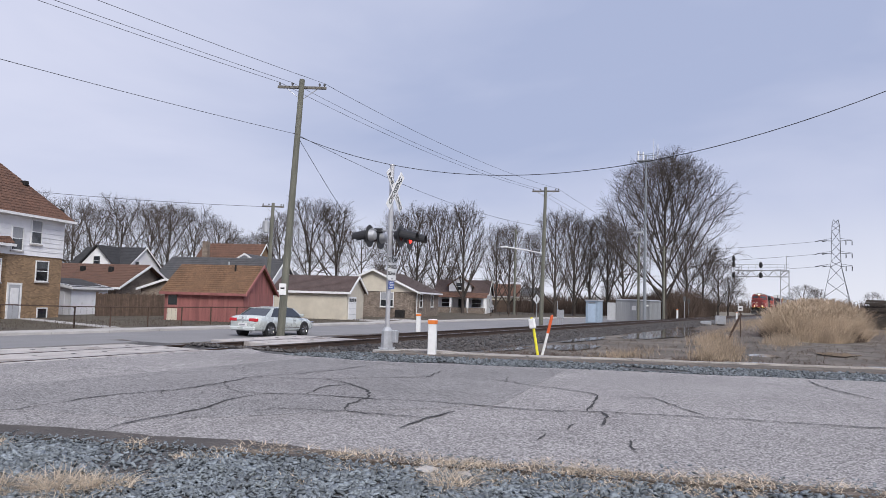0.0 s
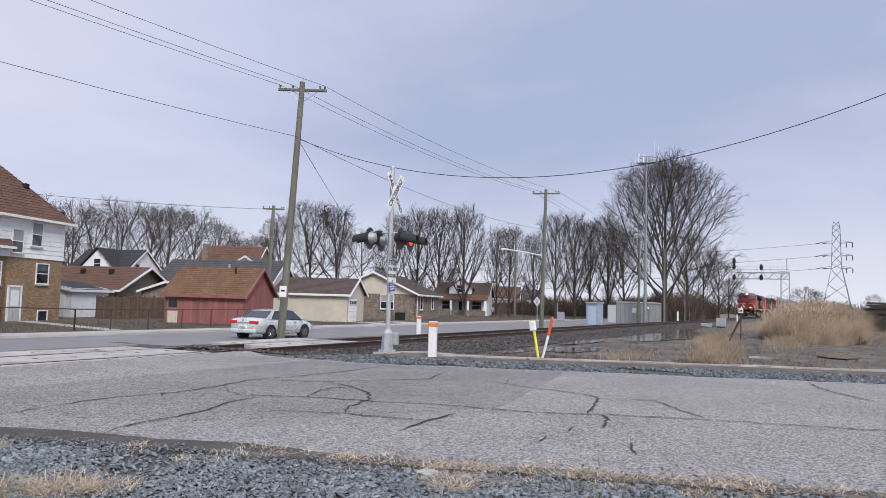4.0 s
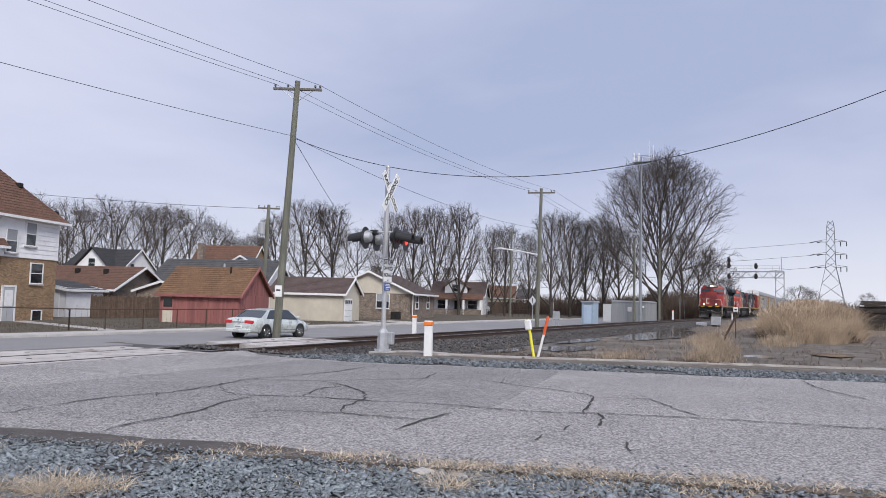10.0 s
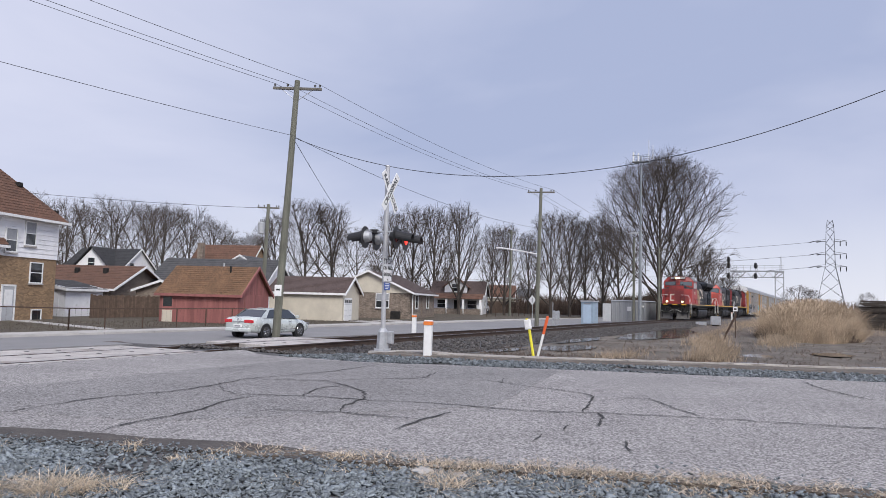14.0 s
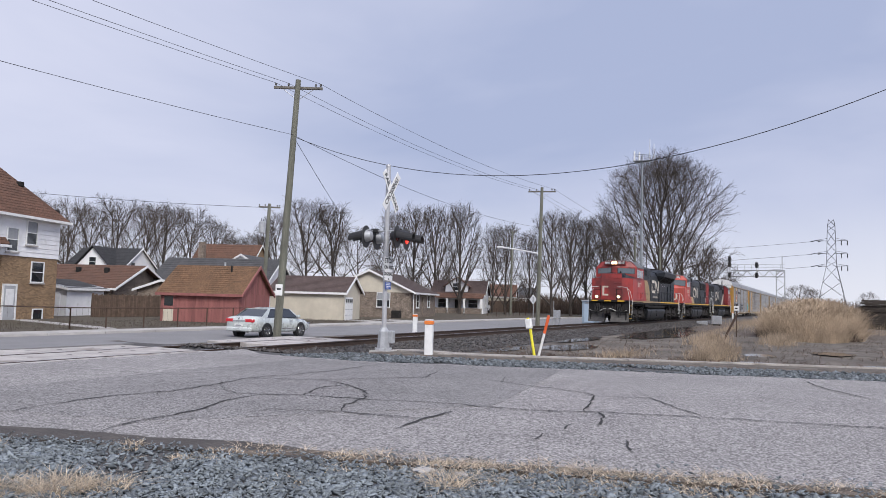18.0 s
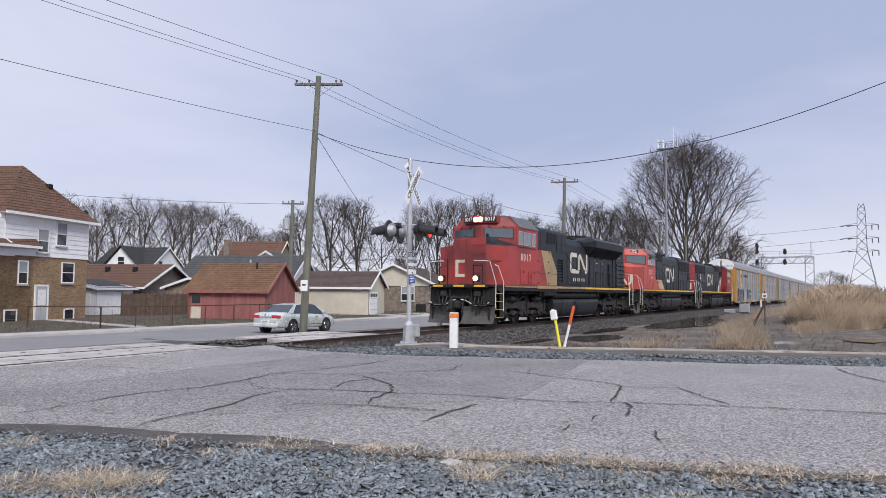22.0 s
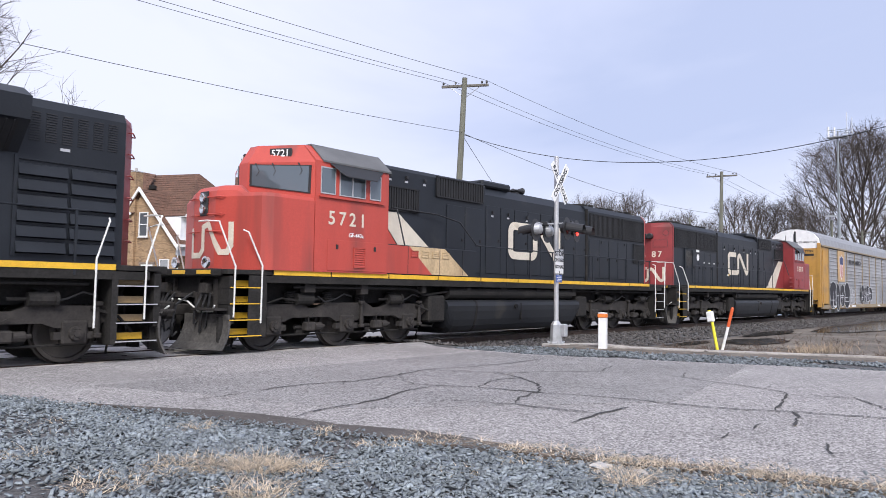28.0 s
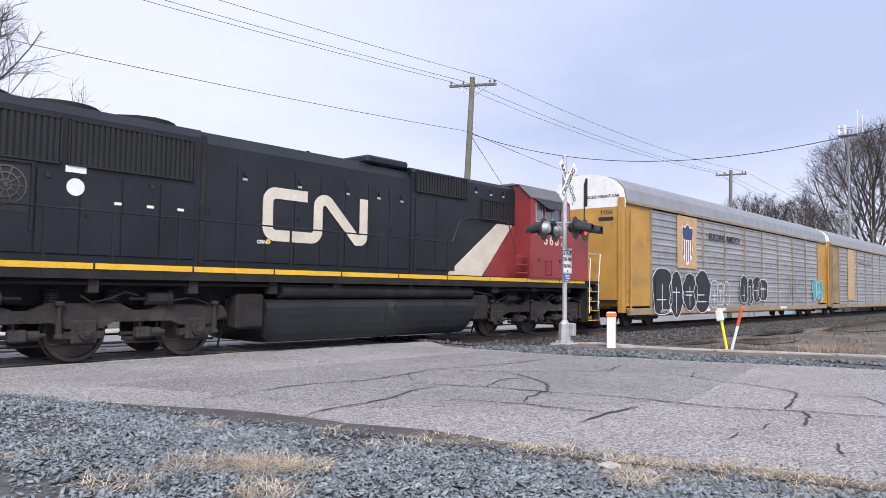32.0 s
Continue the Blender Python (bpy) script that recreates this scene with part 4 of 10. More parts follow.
yt = thing("utility_marker", pose(18.92, 6.83, gz(18.92, 6.83), 0, 0, 0), "yellow pipeline marker stake with a white cap box", "utility marker")
part("stake", MB().cyl((0.0, 0.0, -0.1), (-0.04, 0.15, 0.80), 0.038, n=10), YELLOW_P, yt)
part("cap_box", MB().cham(-0.06, 0.06, -0.085, 0.085, -0.14, 0.13, 0.02), WHITE, yt, "white test box", at=pose(-0.05, 0.18, 0.87, -10, 0, 0))
part("lid", MB().cyl((-0.05, 0.205, 0.99), (-0.05, 0.21, 1.03), 0.04, n=10), YELLOW_P, yt)
rt = thing("utility_marker", pose(18.97, 6.77, gz(18.97, 6.77), 0, 0, 0), "leaning white marker stake with a red-orange top", "utility marker")
part("stake", MB().cyl((0.0, 0.0, -0.1), (0.03, -0.17, 0.62), 0.036, n=10), WHITE, rt)
part("top", MB().cyl((0.03, -0.17, 0.62), (0.05, -0.275, 1.09), 0.041, n=10).cyl((0.05, -0.275, 1.09), (0.05, -0.28, 1.12), 0.041, 0.02, n=10), RED_TIP, rt, "red-orange reflective top")

# leaning steel post with a small sign
lp = thing("leaning_post", pose(36.77, 3.94, gz(36.77, 3.94)), "rusty leaning steel post beside a small square sign", "post")
part("post", MB().box(-0.045, 0.045, -0.045, 0.045, -0.2, 1.55), FENCE_RUST, lp, at=pose(0, 0, 0, 25, 6, 0))
ss = thing("small_sign", pose(46.0, 4.15, gz(46, 4.15)), "small white square sign on a thin steel stake", "sign")
part("stake", MB().cyl((0, 0, -0.1), (0, 0, 1.95), 0.03, n=6), FENCE_RUST, ss)
part("plate", MB().cham(-0.03, -0.015, -0.13, 0.13, 1.55, 1.82, 0.004), WHITE, ss)
part("writing_bar", MB().box(-0.034, -0.031, -0.07, 0.07, 1.63, 1.72), BLACK, ss)
sb = thing("equipment_box", pose(78.1, 8.9, gz(78.1, 8.9)), "small grey metal switch box on a low stand", "equipment box")
part("box", MB().cham(-0.4, 0.4, -0.45, 0.45, 0.1, 0.95, 0.03), GALV, sb)
part("foot", MB().box(-0.3, 0.3, -0.35, 0.35, -0.1, 0.1), L_UNDER, sb)
part("low_box", MB().cham(-0.3, 0.3, 0.9, 1.9, -0.05, 0.35, 0.03), GALV, sb)


# ---- utility poles and wires ----
def utility_pole(x, y, hgt, lean=(0, 0), arm=2.2, arm_dir=90, lamp=False, trafo=False, sign=False, label="weathered grey wooden utility pole with a crossarm"):
    z = gz(x, y)
    t = thing("utility_pole", pose(x, y, z), label, "utility pole", "utility poles")
    lx, ly = lean
    part("pole", MB().cyl((0, 0, -0.4), (lx, ly, hgt), 0.19, 0.125, n=14), POLE_WOOD, t, "weathered wooden pole")
    c, s = math.cos(radians(arm_dir)), math.sin(radians(arm_dir))
    if arm:
        k = 0.972
        am = pose(lx * k, ly * k, hgt * k, 0, 0, arm_dir)
        a = part("crossarm", MB().cham(-arm / 2, arm / 2, -0.2, -0.09, -0.06, 0.06, 0.01), ARM_WOOD, t, "wooden crossarm", at=am)
        for q in (-1, 1):
            part("brace", MB().tube([(q * arm * 0.32, -0.14, -0.05), (0, -0.14, -0.6)], 0.016, 5), GALV, a)
        for q in (-0.46, -0.36, 0.2, 0.46):
            part("insulator", MB().lathe([(0.06, 0.02), (0.1, 0.02), (0.12, 0.055), (0.16, 0.05), (0.18, 0.06), (0.22, 0.03)], (q * arm, -0.145, 0), "z", 10), L_ROOF, a, "small glass insulator")
    if lamp:
        lm = part("lamp_arm", MB().tube([(0, 0, 6.2), (-0.3, 1.5, 6.48), (-0.6, 3.0, 6.7)], 0.05, 7), WHITE, t, "long pale street lamp arm")
        part("lamp_head", MB().cham(-0.75, -0.48, 2.9, 3.5, 6.64, 6.78, 0.04), WHITE, lm)
    if trafo:
        tf = part("transformer", MB().lathe([(0, 0.2), (0.03, 0.26), (0.85, 0.26), (0.92, 0.2), (0.95, 0.0)], (-0.42, 0, hgt * 0.74), "z", 14), GALV, t, "grey pole transformer")
        for q in (-0.1, 0.12):
            part("bushing", MB().cyl((-0.42 + q, 0, hgt * 0.74 + 0.92), (-0.42 + q, 0, hgt * 0.74 + 1.15), 0.035, n=8), L_ROOF, tf)
    if sign:
        sg = part("small_sign", MB().cham(-0.16, 0.16, -0.215, -0.205, 2.1, 2.62, 0.004), WHITE, t, "small white sign with a dark arrow", at=pose(0, 0, 0, 0, 0, -42))
        part("arrow_bar", MB().box(-0.1, 0.08, -0.219, -0.216, 2.36, 2.44), BLACK, sg)
    return Vector((x + lx, y + ly, z + hgt))


P1 = utility_pole(26.33, 22.05, 12.27, lean=(0.30, -0.41), arm=2.3, arm_dir=118, sign=True)
P2 = utility_pole(57.5, 20.6, 11.8, lean=(0.15, -0.15), arm=2.3, arm_dir=105, lamp=True, label="wooden utility pole with crossarm and a long street lamp arm")
P3 = utility_pole(44.1, 38.45, 9.2, lean=(0.2, -0.1), arm=1.7, arm_dir=125, trafo=True, label="wooden utility pole with a grey transformer")
P4 = utility_pole(105, 19.5, 10.5, arm=2.2, arm_dir=105)
utility_pole(100, 40, 12.7, arm=1.4, arm_dir=120)
P6 = utility_pole(-18, 24.5, 12.3, arm=2.3, arm_dir=100)


def cable(a, b, sag, r=0.0095, name="overhead_wire"):
    a, b = Vector(a), Vector(b)
    n = 28
    pts = [a.lerp(b, i / n) + Vector((0, 0, -4 * sag * (i / n) * (1 - i / n))) for i in range(n + 1)]
    ob = part(name, MB().tube(pts, r, 5), WIRE)
    return tagged(ob, "thin black overhead wire slung between poles", "wire", "overhead wires")


def arm_pt(P, arm, d, q, drop=0.16):
    return Vector((P.x + q * arm * math.cos(radians(d)), P.y + q * arm * math.sin(radians(d)), P.z - drop))


for q in (-0.46, 0.2, 0.46):
    a, b = arm_pt(P1, 2.3, 118, q), arm_pt(P2, 2.3, 105, q)
    cable(a, b, 0.5)
    cable(b, arm_pt(P4, 2.2, 105, q), 0.6)
    cable(arm_pt(P6, 2.3, 100, q), a, 0.45)
cable(P6 - Vector((0, 0, 2.6)), P1 - Vector((0, 0, 2.65)), 0.6, 0.010)
cable(P1 - Vector((0, 0, 2.7)), P2 - Vector((0, 0, 3.4)), 0.7, 0.011)
cable(P1 - Vector((0, 0, 2.9)), (64.0, 40.0, 4.0), 0.35, 0.013)
# the wire that swings across the road to a pole behind the camera's shoulder
SIDE = Vector((25.0, -1.95, 8.02))
cable(P1 - Vector((0, 0, 2.75)), SIDE, 2.2, 0.014)
utility_pole(25.15, -2.6, 8.9, arm=0, label="wooden utility pole beside the side road")
cable(P3 - Vector((0, 0, 0.3)), (16, 60, 9), 0.6, 0.016)
cable(P3 - Vector((0, 0, 0.3)), (80, 62, 8.5), 0.6, 0.016)

# ---- railway equipment beyond the rails ----
cb = thing("relay_cabinet", pose(73.2, 20.5, gz(73.2, 20.5), 0, 0, -8), "tall blue-grey metal relay cabinet with a louvred roof", "cabinet")
part("body", MB().cham(-0.62, 0.62, -0.66, 0.66, 0.1, 2.4, 0.02), CAB_BLUE, cb)
part("door", MB().cham(-0.65, -0.62, -0.42, 0.42, 0.22, 2.1, 0.01), mat("pale_blue_door", (0.45, 0.56, 0.68), 0.5, var=0.06), cb, "pale blue door")
part("roof", MB().box(-0.72, 0.72, -0.76, 0.76, 2.4, 2.52, 0.05, 0.05), TRIM, cb, "grey overhanging lid")
part("plinth", MB().box(-0.6, 0.6, -0.62, 0.62, -0.2, 0.1), CONCRETE, cb)
part("vent", grille(0.7, 0.14, 3, 0.02, 0.01, False), TRIM, cb, at=pose(-0.655, 0.35, 2.15, 0, 0, -90))

bk = thing("equipment_shelter", pose(86.0, 18.8, gz(86, 18.8)), "ribbed grey metal railway equipment shelter with an open door", "equipment shelter")
part("body", MB().cham(-3, 3, -1.95, 1.95, 0.15, 2.55, 0.03), BUNKER, bk)
for i in range(9):
    y = -1.8 + i * 0.45
    part("rib", MB().box(-3.06, -3.0, y - 0.04, y + 0.04, 0.2, 2.5), BUNKER, bk)
for i in range(13):
    x = -2.8 + i * 0.466
    part("rib", MB().box(x - 0.04, x + 0.04, -2.0, -1.95, 0.2, 2.5), BUNKER, bk)
part("roof", MB().box(-3.12, 3.12, -2.06, 2.06, 2.55, 2.68, 0.1, 0.3), TRIM, bk)
part("notice", MB().box(-3.09, -3.065, -0.35, 0.1, 1.45, 1.95), WHITE, bk, "white notice")
part("open_door", MB().cham(-0.05, 0.05, 0, 0.95, 0.25, 2.25, 0.01), DOOR_GREY, bk, "door standing open", at=pose(-2.9, 1.98, 0, 0, 0, 25))
part("plinth", MB().box(-2.9, 2.9, -1.85, 1.85, -0.25, 0.15), CONCRETE, bk)
part("wall_lamp", MB().cham(-3.3, -3.05, -1.75, -1.55, 1.9, 2.1, 0.03), WHITE, bk)

an = thing("radio_mast", pose(81.6, 17.2, gz(81.6, 17.2)), "slender grey steel radio mast with antennas on top", "radio mast")
part("pole", MB().cyl((0, 0, -0.3), (0, 0, 10.2), 0.2, 0.15, n=10).cyl((0, 0, 10.2), (0, 0, 18.6), 0.11, 0.08, n=10), MAST_STEEL, an)
part("platform", MB().box(-0.5, 0.5, -0.9, 0.9, 17.9, 17.98).box(-0.5, -0.45, -0.9, 0.9, 18.6, 18.65).box(0.45, 0.5, -0.9, 0.9, 18.6, 18.65), MAST_STEEL, an, "small antenna platform")
for i, (dy, l) in enumerate(((0.85, 0.9), (-0.85, 2.2), (-1.3, 1.6), (0.3, 0.8))):
    part("antenna", MB().cyl((0, dy, 18.0), (0, dy, 18.2 + l), 0.03 if l > 1 else 0.09, n=8), WHITE, an, "white whip antenna")
part("antenna_bracket", MB().tube([(0, -0.4, 18.3), (0, -1.4, 18.4)], 0.03, 5), GALV, an)
part("work_light", MB().cham(-0.15, 0.2, 0.1, 1.0, 9.9, 10.0, 0.02).tube([(0, 0, 9.8), (-0.2, 1.3, 9.9)], 0.04, 6), GALV, an)
part("old_pole", MB().cyl((0.3, 0.75, -0.3), (0.3, 0.75, 9.5), 0.16, 0.12, n=10), POLE_WOOD, an, "wooden pole bolted beside the mast")
mt = thing("meter_post", pose(58.1, 19.1, gz(58.1, 19.1)), "grey electric meter boxes on short posts", "meter box")
for q in (-0.18, 0.18):
    part("post", MB().box(-0.04, 0.04, q - 0.04, q + 0.04, -0.1, 1.5), GALV, mt)
part("box", MB().cham(-0.12, 0.02, -0.3, 0.3, 0.8, 1.45, 0.02), GALV, mt)
part("pipe", MB().cyl((0, 0.3, 0), (0, 0.3, 2.2), 0.03, n=6), GALV, mt)
for i, (x, y, hh) in enumerate(((112, 17.8, 3.4), (112.8, 17.3, 3.0))):
    sp = thing("trackside_post", pose(x, y, gz(x, y)), "thin grey trackside post with a small plate", "post", "trackside posts")
    part("post", MB().cyl((0, 0, -0.1), (0, 0, hh), 0.05, n=6), GALV, sp)
    part("plate", MB().box(-0.07, -0.05, -0.2, 0.2, hh - 0.7, hh), L_ROOF, sp)
ds = thing("warning_sign", pose(74, 27.0, gz(74, 27), 0, 0, -20), "diamond warning sign seen on a steel post beside the street", "road sign")
part("post", MB().cyl((0, 0, -0.1), (0, 0, 2.6), 0.04, n=6), GALV, ds)
part("plate", MB().prism([(0, 1.9), (0.53, 2.43), (0, 2.96), (-0.53, 2.43)], -0.06, -0.045, "x"), WHITE, ds, "white diamond plate")
part("symbol", MB().box(-0.066, -0.061, -0.04, 0.04, 2.15, 2.7), BLACK, ds)


# ---- signal bridge over the track ----
def signal_bridge(x=155.0, y0=6.0, y1=15.0):
    z = gz(x, y0)
    t = thing("signal_bridge", pose(x, y0, z), "pale steel lattice signal bridge reaching over the track", "signal bridge")
    col = MB()
    for a in (-0.6, 0.6):
        for b in (-0.75, 0.75):
            col.box(a - 0.07, a + 0.07, b - 0.07, b + 0.07, -0.3, 9.3)
    part("column", col, GALV, t, "four-legged lattice column")
    for k in range(7):
        za, zb = 0.3 + k * 1.25, 0.3 + (k + 1) * 1.25
        for a in (-0.6, 0.6):
            q = 1 if k % 2 else -1
            part("brace", MB().cyl((a, -0.75 * q, za), (a, 0.75 * q, zb), 0.045, n=5), GALV, t)
        for b in (-0.75, 0.75):
            part("brace", MB().cyl((-0.6, b, za), (0.6, b, zb), 0.045, n=5), GALV, t)
        part("girt", MB().box(-0.6, 0.6, -0.75, 0.75, zb - 0.03, zb + 0.03), GALV, t) if k == 6 else None
    L = y1 - y0
    for a in (-0.5, 0.5):
        for zz in (8.05, 9.25):
            part("chord", MB().box(a - 0.06, a + 0.06, -0.8, L, zz - 0.07, zz + 0.07), GALV, t, "truss chord")
        n = 9
        for k in range(n):
            ya, yb = L * k / n, L * (k + 1) / n
            q = (8.05, 9.25) if k % 2 else (9.25, 8.05)
            part("brace", MB().cyl((a, ya, q[0]), (a, yb, q[1]), 0.05, n=5), GALV, t)
    part("walkway", MB().box(-0.55, 0.55, -0.8, L, 9.3, 9.36), GALV, t)
    for zz in (9.9, 10.4):
        part("railing", MB().box(-0.55, -0.5, -0.8, L, zz - 0.03, zz + 0.03), GALV, t)
    for k in range(8):
        part("rail_post", MB().box(-0.55, -0.5, L * k / 7 - 0.03, L * k / 7 + 0.03, 9.3, 10.4), GALV, t)
    part("mast", MB().cyl((0, -0.3, 9.3), (0, -0.3, 12.2), 0.08, n=6), GALV, t)
    for y, zs in ((L + 0.15, (8.1, 10.2, 11.3)), (4.2, (8.1, 10.1))):
        part("head_mast", MB().cyl((-0.7, y, 7.8), (-0.7, y, zs[-1] + 0.9), 0.06, n=6), GALV, t)
        for zz in zs:
            hd = part("signal_head", MB().cham(-1.0, -0.75, y - 0.26, y + 0.26, zz - 0.35, zz + 0.75, 0.1), BLACK, t, "black signal head")
            part("backplate", MB().cyl((-0.75, y, zz + 0.15), (-0.72, y, zz + 0.15), 0.36, n=16), BLACK, hd)
            part("hood", MB().cyl((-1.3, y, zz + 0.15), (-1.0, y, zz + 0.15), 0.2, n=10), BLACK, hd)


signal_bridge()


# ---- transmission pylon ----
def pylon(x, y, hgt, label):
    z = gz(x, y)
    t = thing("transmission_pylon", pose(x, y, z), label, "pylon")
    lv = [(0, 6.4), (0.18, 5.0), (0.34, 3.6), (0.50, 2.2), (0.56, 1.95), (0.66, 1.85), (0.76, 1.75), (0.88, 1.6), (0.94, 1.5), (1.0, 1.0)]
    legs = MB()
    for a in (-1, 1):
        for b in (-1, 1):
            for (u, w), (u2, w2) in zip(lv, lv[1:]):
                legs.cyl((a * w, b * w, u * hgt), (a * w2, b * w2, u2 * hgt), 0.13, n=4)
    part("legs", legs, PYLON_STEEL, t, "grey lattice legs")
    for (u, w), (u2, w2) in zip(lv, lv[1:]):
        za, zb = u * hgt, u2 * hgt
        br = MB()
        for a in (-1, 1):
            br.cyl((a * w, -w, za), (a * w2, w2, zb), 0.075, n=4).cyl((a * w, w, za), (a * w2, -w2, zb), 0.075, n=4)
            br.cyl((-w, a * w, za), (w2, a * w2, zb), 0.075, n=4).cyl((w, a * w, za), (-w2, a * w2, zb), 0.075, n=4)
        br.box(-w2, w2, -w2 - 0.08, -w2 + 0.08, zb - 0.1, zb + 0.1).box(-w2, w2, w2 - 0.08, w2 + 0.08, zb - 0.1, zb + 0.1)
        part("bracing", br, PYLON_STEEL, t, "diagonal bracing")
    for u in (0.507, 0.64, 0.775):
        za = u * hgt
        for s in (-1, 1):
            arm = MB().cyl((0, s * 1.6, za), (0, s * 6.6, za + 0.3), 0.17, n=4).cyl((0, s * 1.6, za + 1.2), (0, s * 6.6, za + 0.3), 0.1, n=4)
            am = part("crossarm", arm, PYLON_STEEL, t, "lattice crossarm")
            if s < 0:
                for q in (4.0, 6.4):
                    part("insulator_string", MB().cyl((0, s * q, za), (0, s * q, za - 2.0), 0.2, n=6), BLACK, am, "dark insulator string")
            else:
                for q in (3.6, 6.5):
                    part("insulator_string", MB().cyl((0, s * q, za + 0.2), (0, s * (q + 1.9), za - 0.25), 0.2, n=6), BLACK, am, "dark insulator string")
    return [(x, y + 8.4, z + u * hgt - 0.25) for u in (0.507, 0.64, 0.775)]


A = pylon(372, -6.6, 43.0, "tall grey lattice transmission pylon far behind the tracks")
for p in A:
    cable(p, (330, 260, p[2] - 6), 5, 0.07, "power_line")

# ---- houses and sheds beyond the street ----
def shingle_slope(a, b, c, d, rows, material, thick=0.05):
    """Roof slope from eave a-b up to ridge d-c as stepped courses."""
    a, b, c, d = (Vector(v) for v in (a, b, c, d))
    nrm = (b - a).cross(d - a).normalized()
    if nrm.z < 0:
        nrm = -nrm
    vs, fs = [a - nrm * thick, b - nrm * thick], [(0, 1, 3, 2)]
    left, right = [0], [1]
    for i in range(rows):
        for u, w in ((i / rows, 0.028), ((i + 1) / rows, 0.008)):
            k = len(vs)
            vs += [a.lerp(d, u) + nrm * w, b.lerp(c, u) + nrm * w]
            if k > 2:
                fs.append((k - 2, k - 1, k + 1, k))
            left.append(k)
            right.append(k + 1)
    k = len(vs)
    vs += [d - nrm * thick, c - nrm * thick]
    fs += [(k - 2, k - 1, k + 1, k), (k, k + 1, 1, 0), tuple(left + [k])[::-1], tuple(right + [k + 1])]
    return MB().add(vs, fs)


def lap_wall(x0, x1, z0, z1, y, pitch=0.2, th=0.12):
    """A wall along x of lapped boards facing -y, as one mesh."""
    n = max(1, int((z1 - z0) / pitch))
    pts = []
    for i in range(n):
        za, zb = z0 + (z1 - z0) * i / n, z0 + (z1 - z0) * (i + 1) / n
        pts += [(y - 0.028, za), (y, zb - 0.002)]
    pts += [(y, z1), (y + th, z1), (y + th, z0)]
    return MB().prism(pts, x0, x1, "x")


def window_unit(parent, x, z, w, hgt, y, frame_m=WHITE, sill=True, mid=True, name="window", face="y", blind=False):
    """A framed window on a wall facing -y (face 'y') or -x / +x (face 'x-', 'x+'), x being its middle along the wall."""
    wn = part(name, MB().box(-w / 2, w / 2, -0.02, 0.02, 0, hgt), GLASS, parent, "window glass",
              at=pose(x, y, z) if face == "y" else pose(y, x, z, 0, 0, -90 if face == "x-" else 90))
    f = 0.07
    fr = MB().box(-w / 2 - f, w / 2 + f, -0.06, 0.0, hgt, hgt + f).box(-w / 2 - f, w / 2 + f, -0.06, 0.0, -f, 0).box(-w / 2 - f, -w / 2, -0.06, 0, 0, hgt).box(w / 2, w / 2 + f, -0.06, 0, 0, hgt)
    if mid:
        fr.box(-w / 2, w / 2, -0.045, 0.0, hgt * 0.5 - 0.025, hgt * 0.5 + 0.025)
    part("window_frame", fr, frame_m, wn, "painted window frame")
    if sill:
        part("window_sill", MB().box(-w / 2 - 0.12, w / 2 + 0.12, -0.1, 0.0, -0.16, -0.07), CONCRETE, wn)
    if blind:
        part("blind", MB().box(-w / 2 + 0.02, w / 2 - 0.02, -0.026, -0.021, hgt * 0.5, hgt), TRIM, wn, "pale window blind")
    return wn


def downspout(parent, x, y, z0, z1):
    part("downspout", MB().tube([(x, y - 0.12, z1), (x, y - 0.04, z1 - 0.25), (x, y - 0.04, z0 + 0.3), (x + 0.25, y - 0.35, z0)], 0.045, 6), WHITE, parent, "white downspout")


GRID = 18.7  # turn of the house lots against the rails


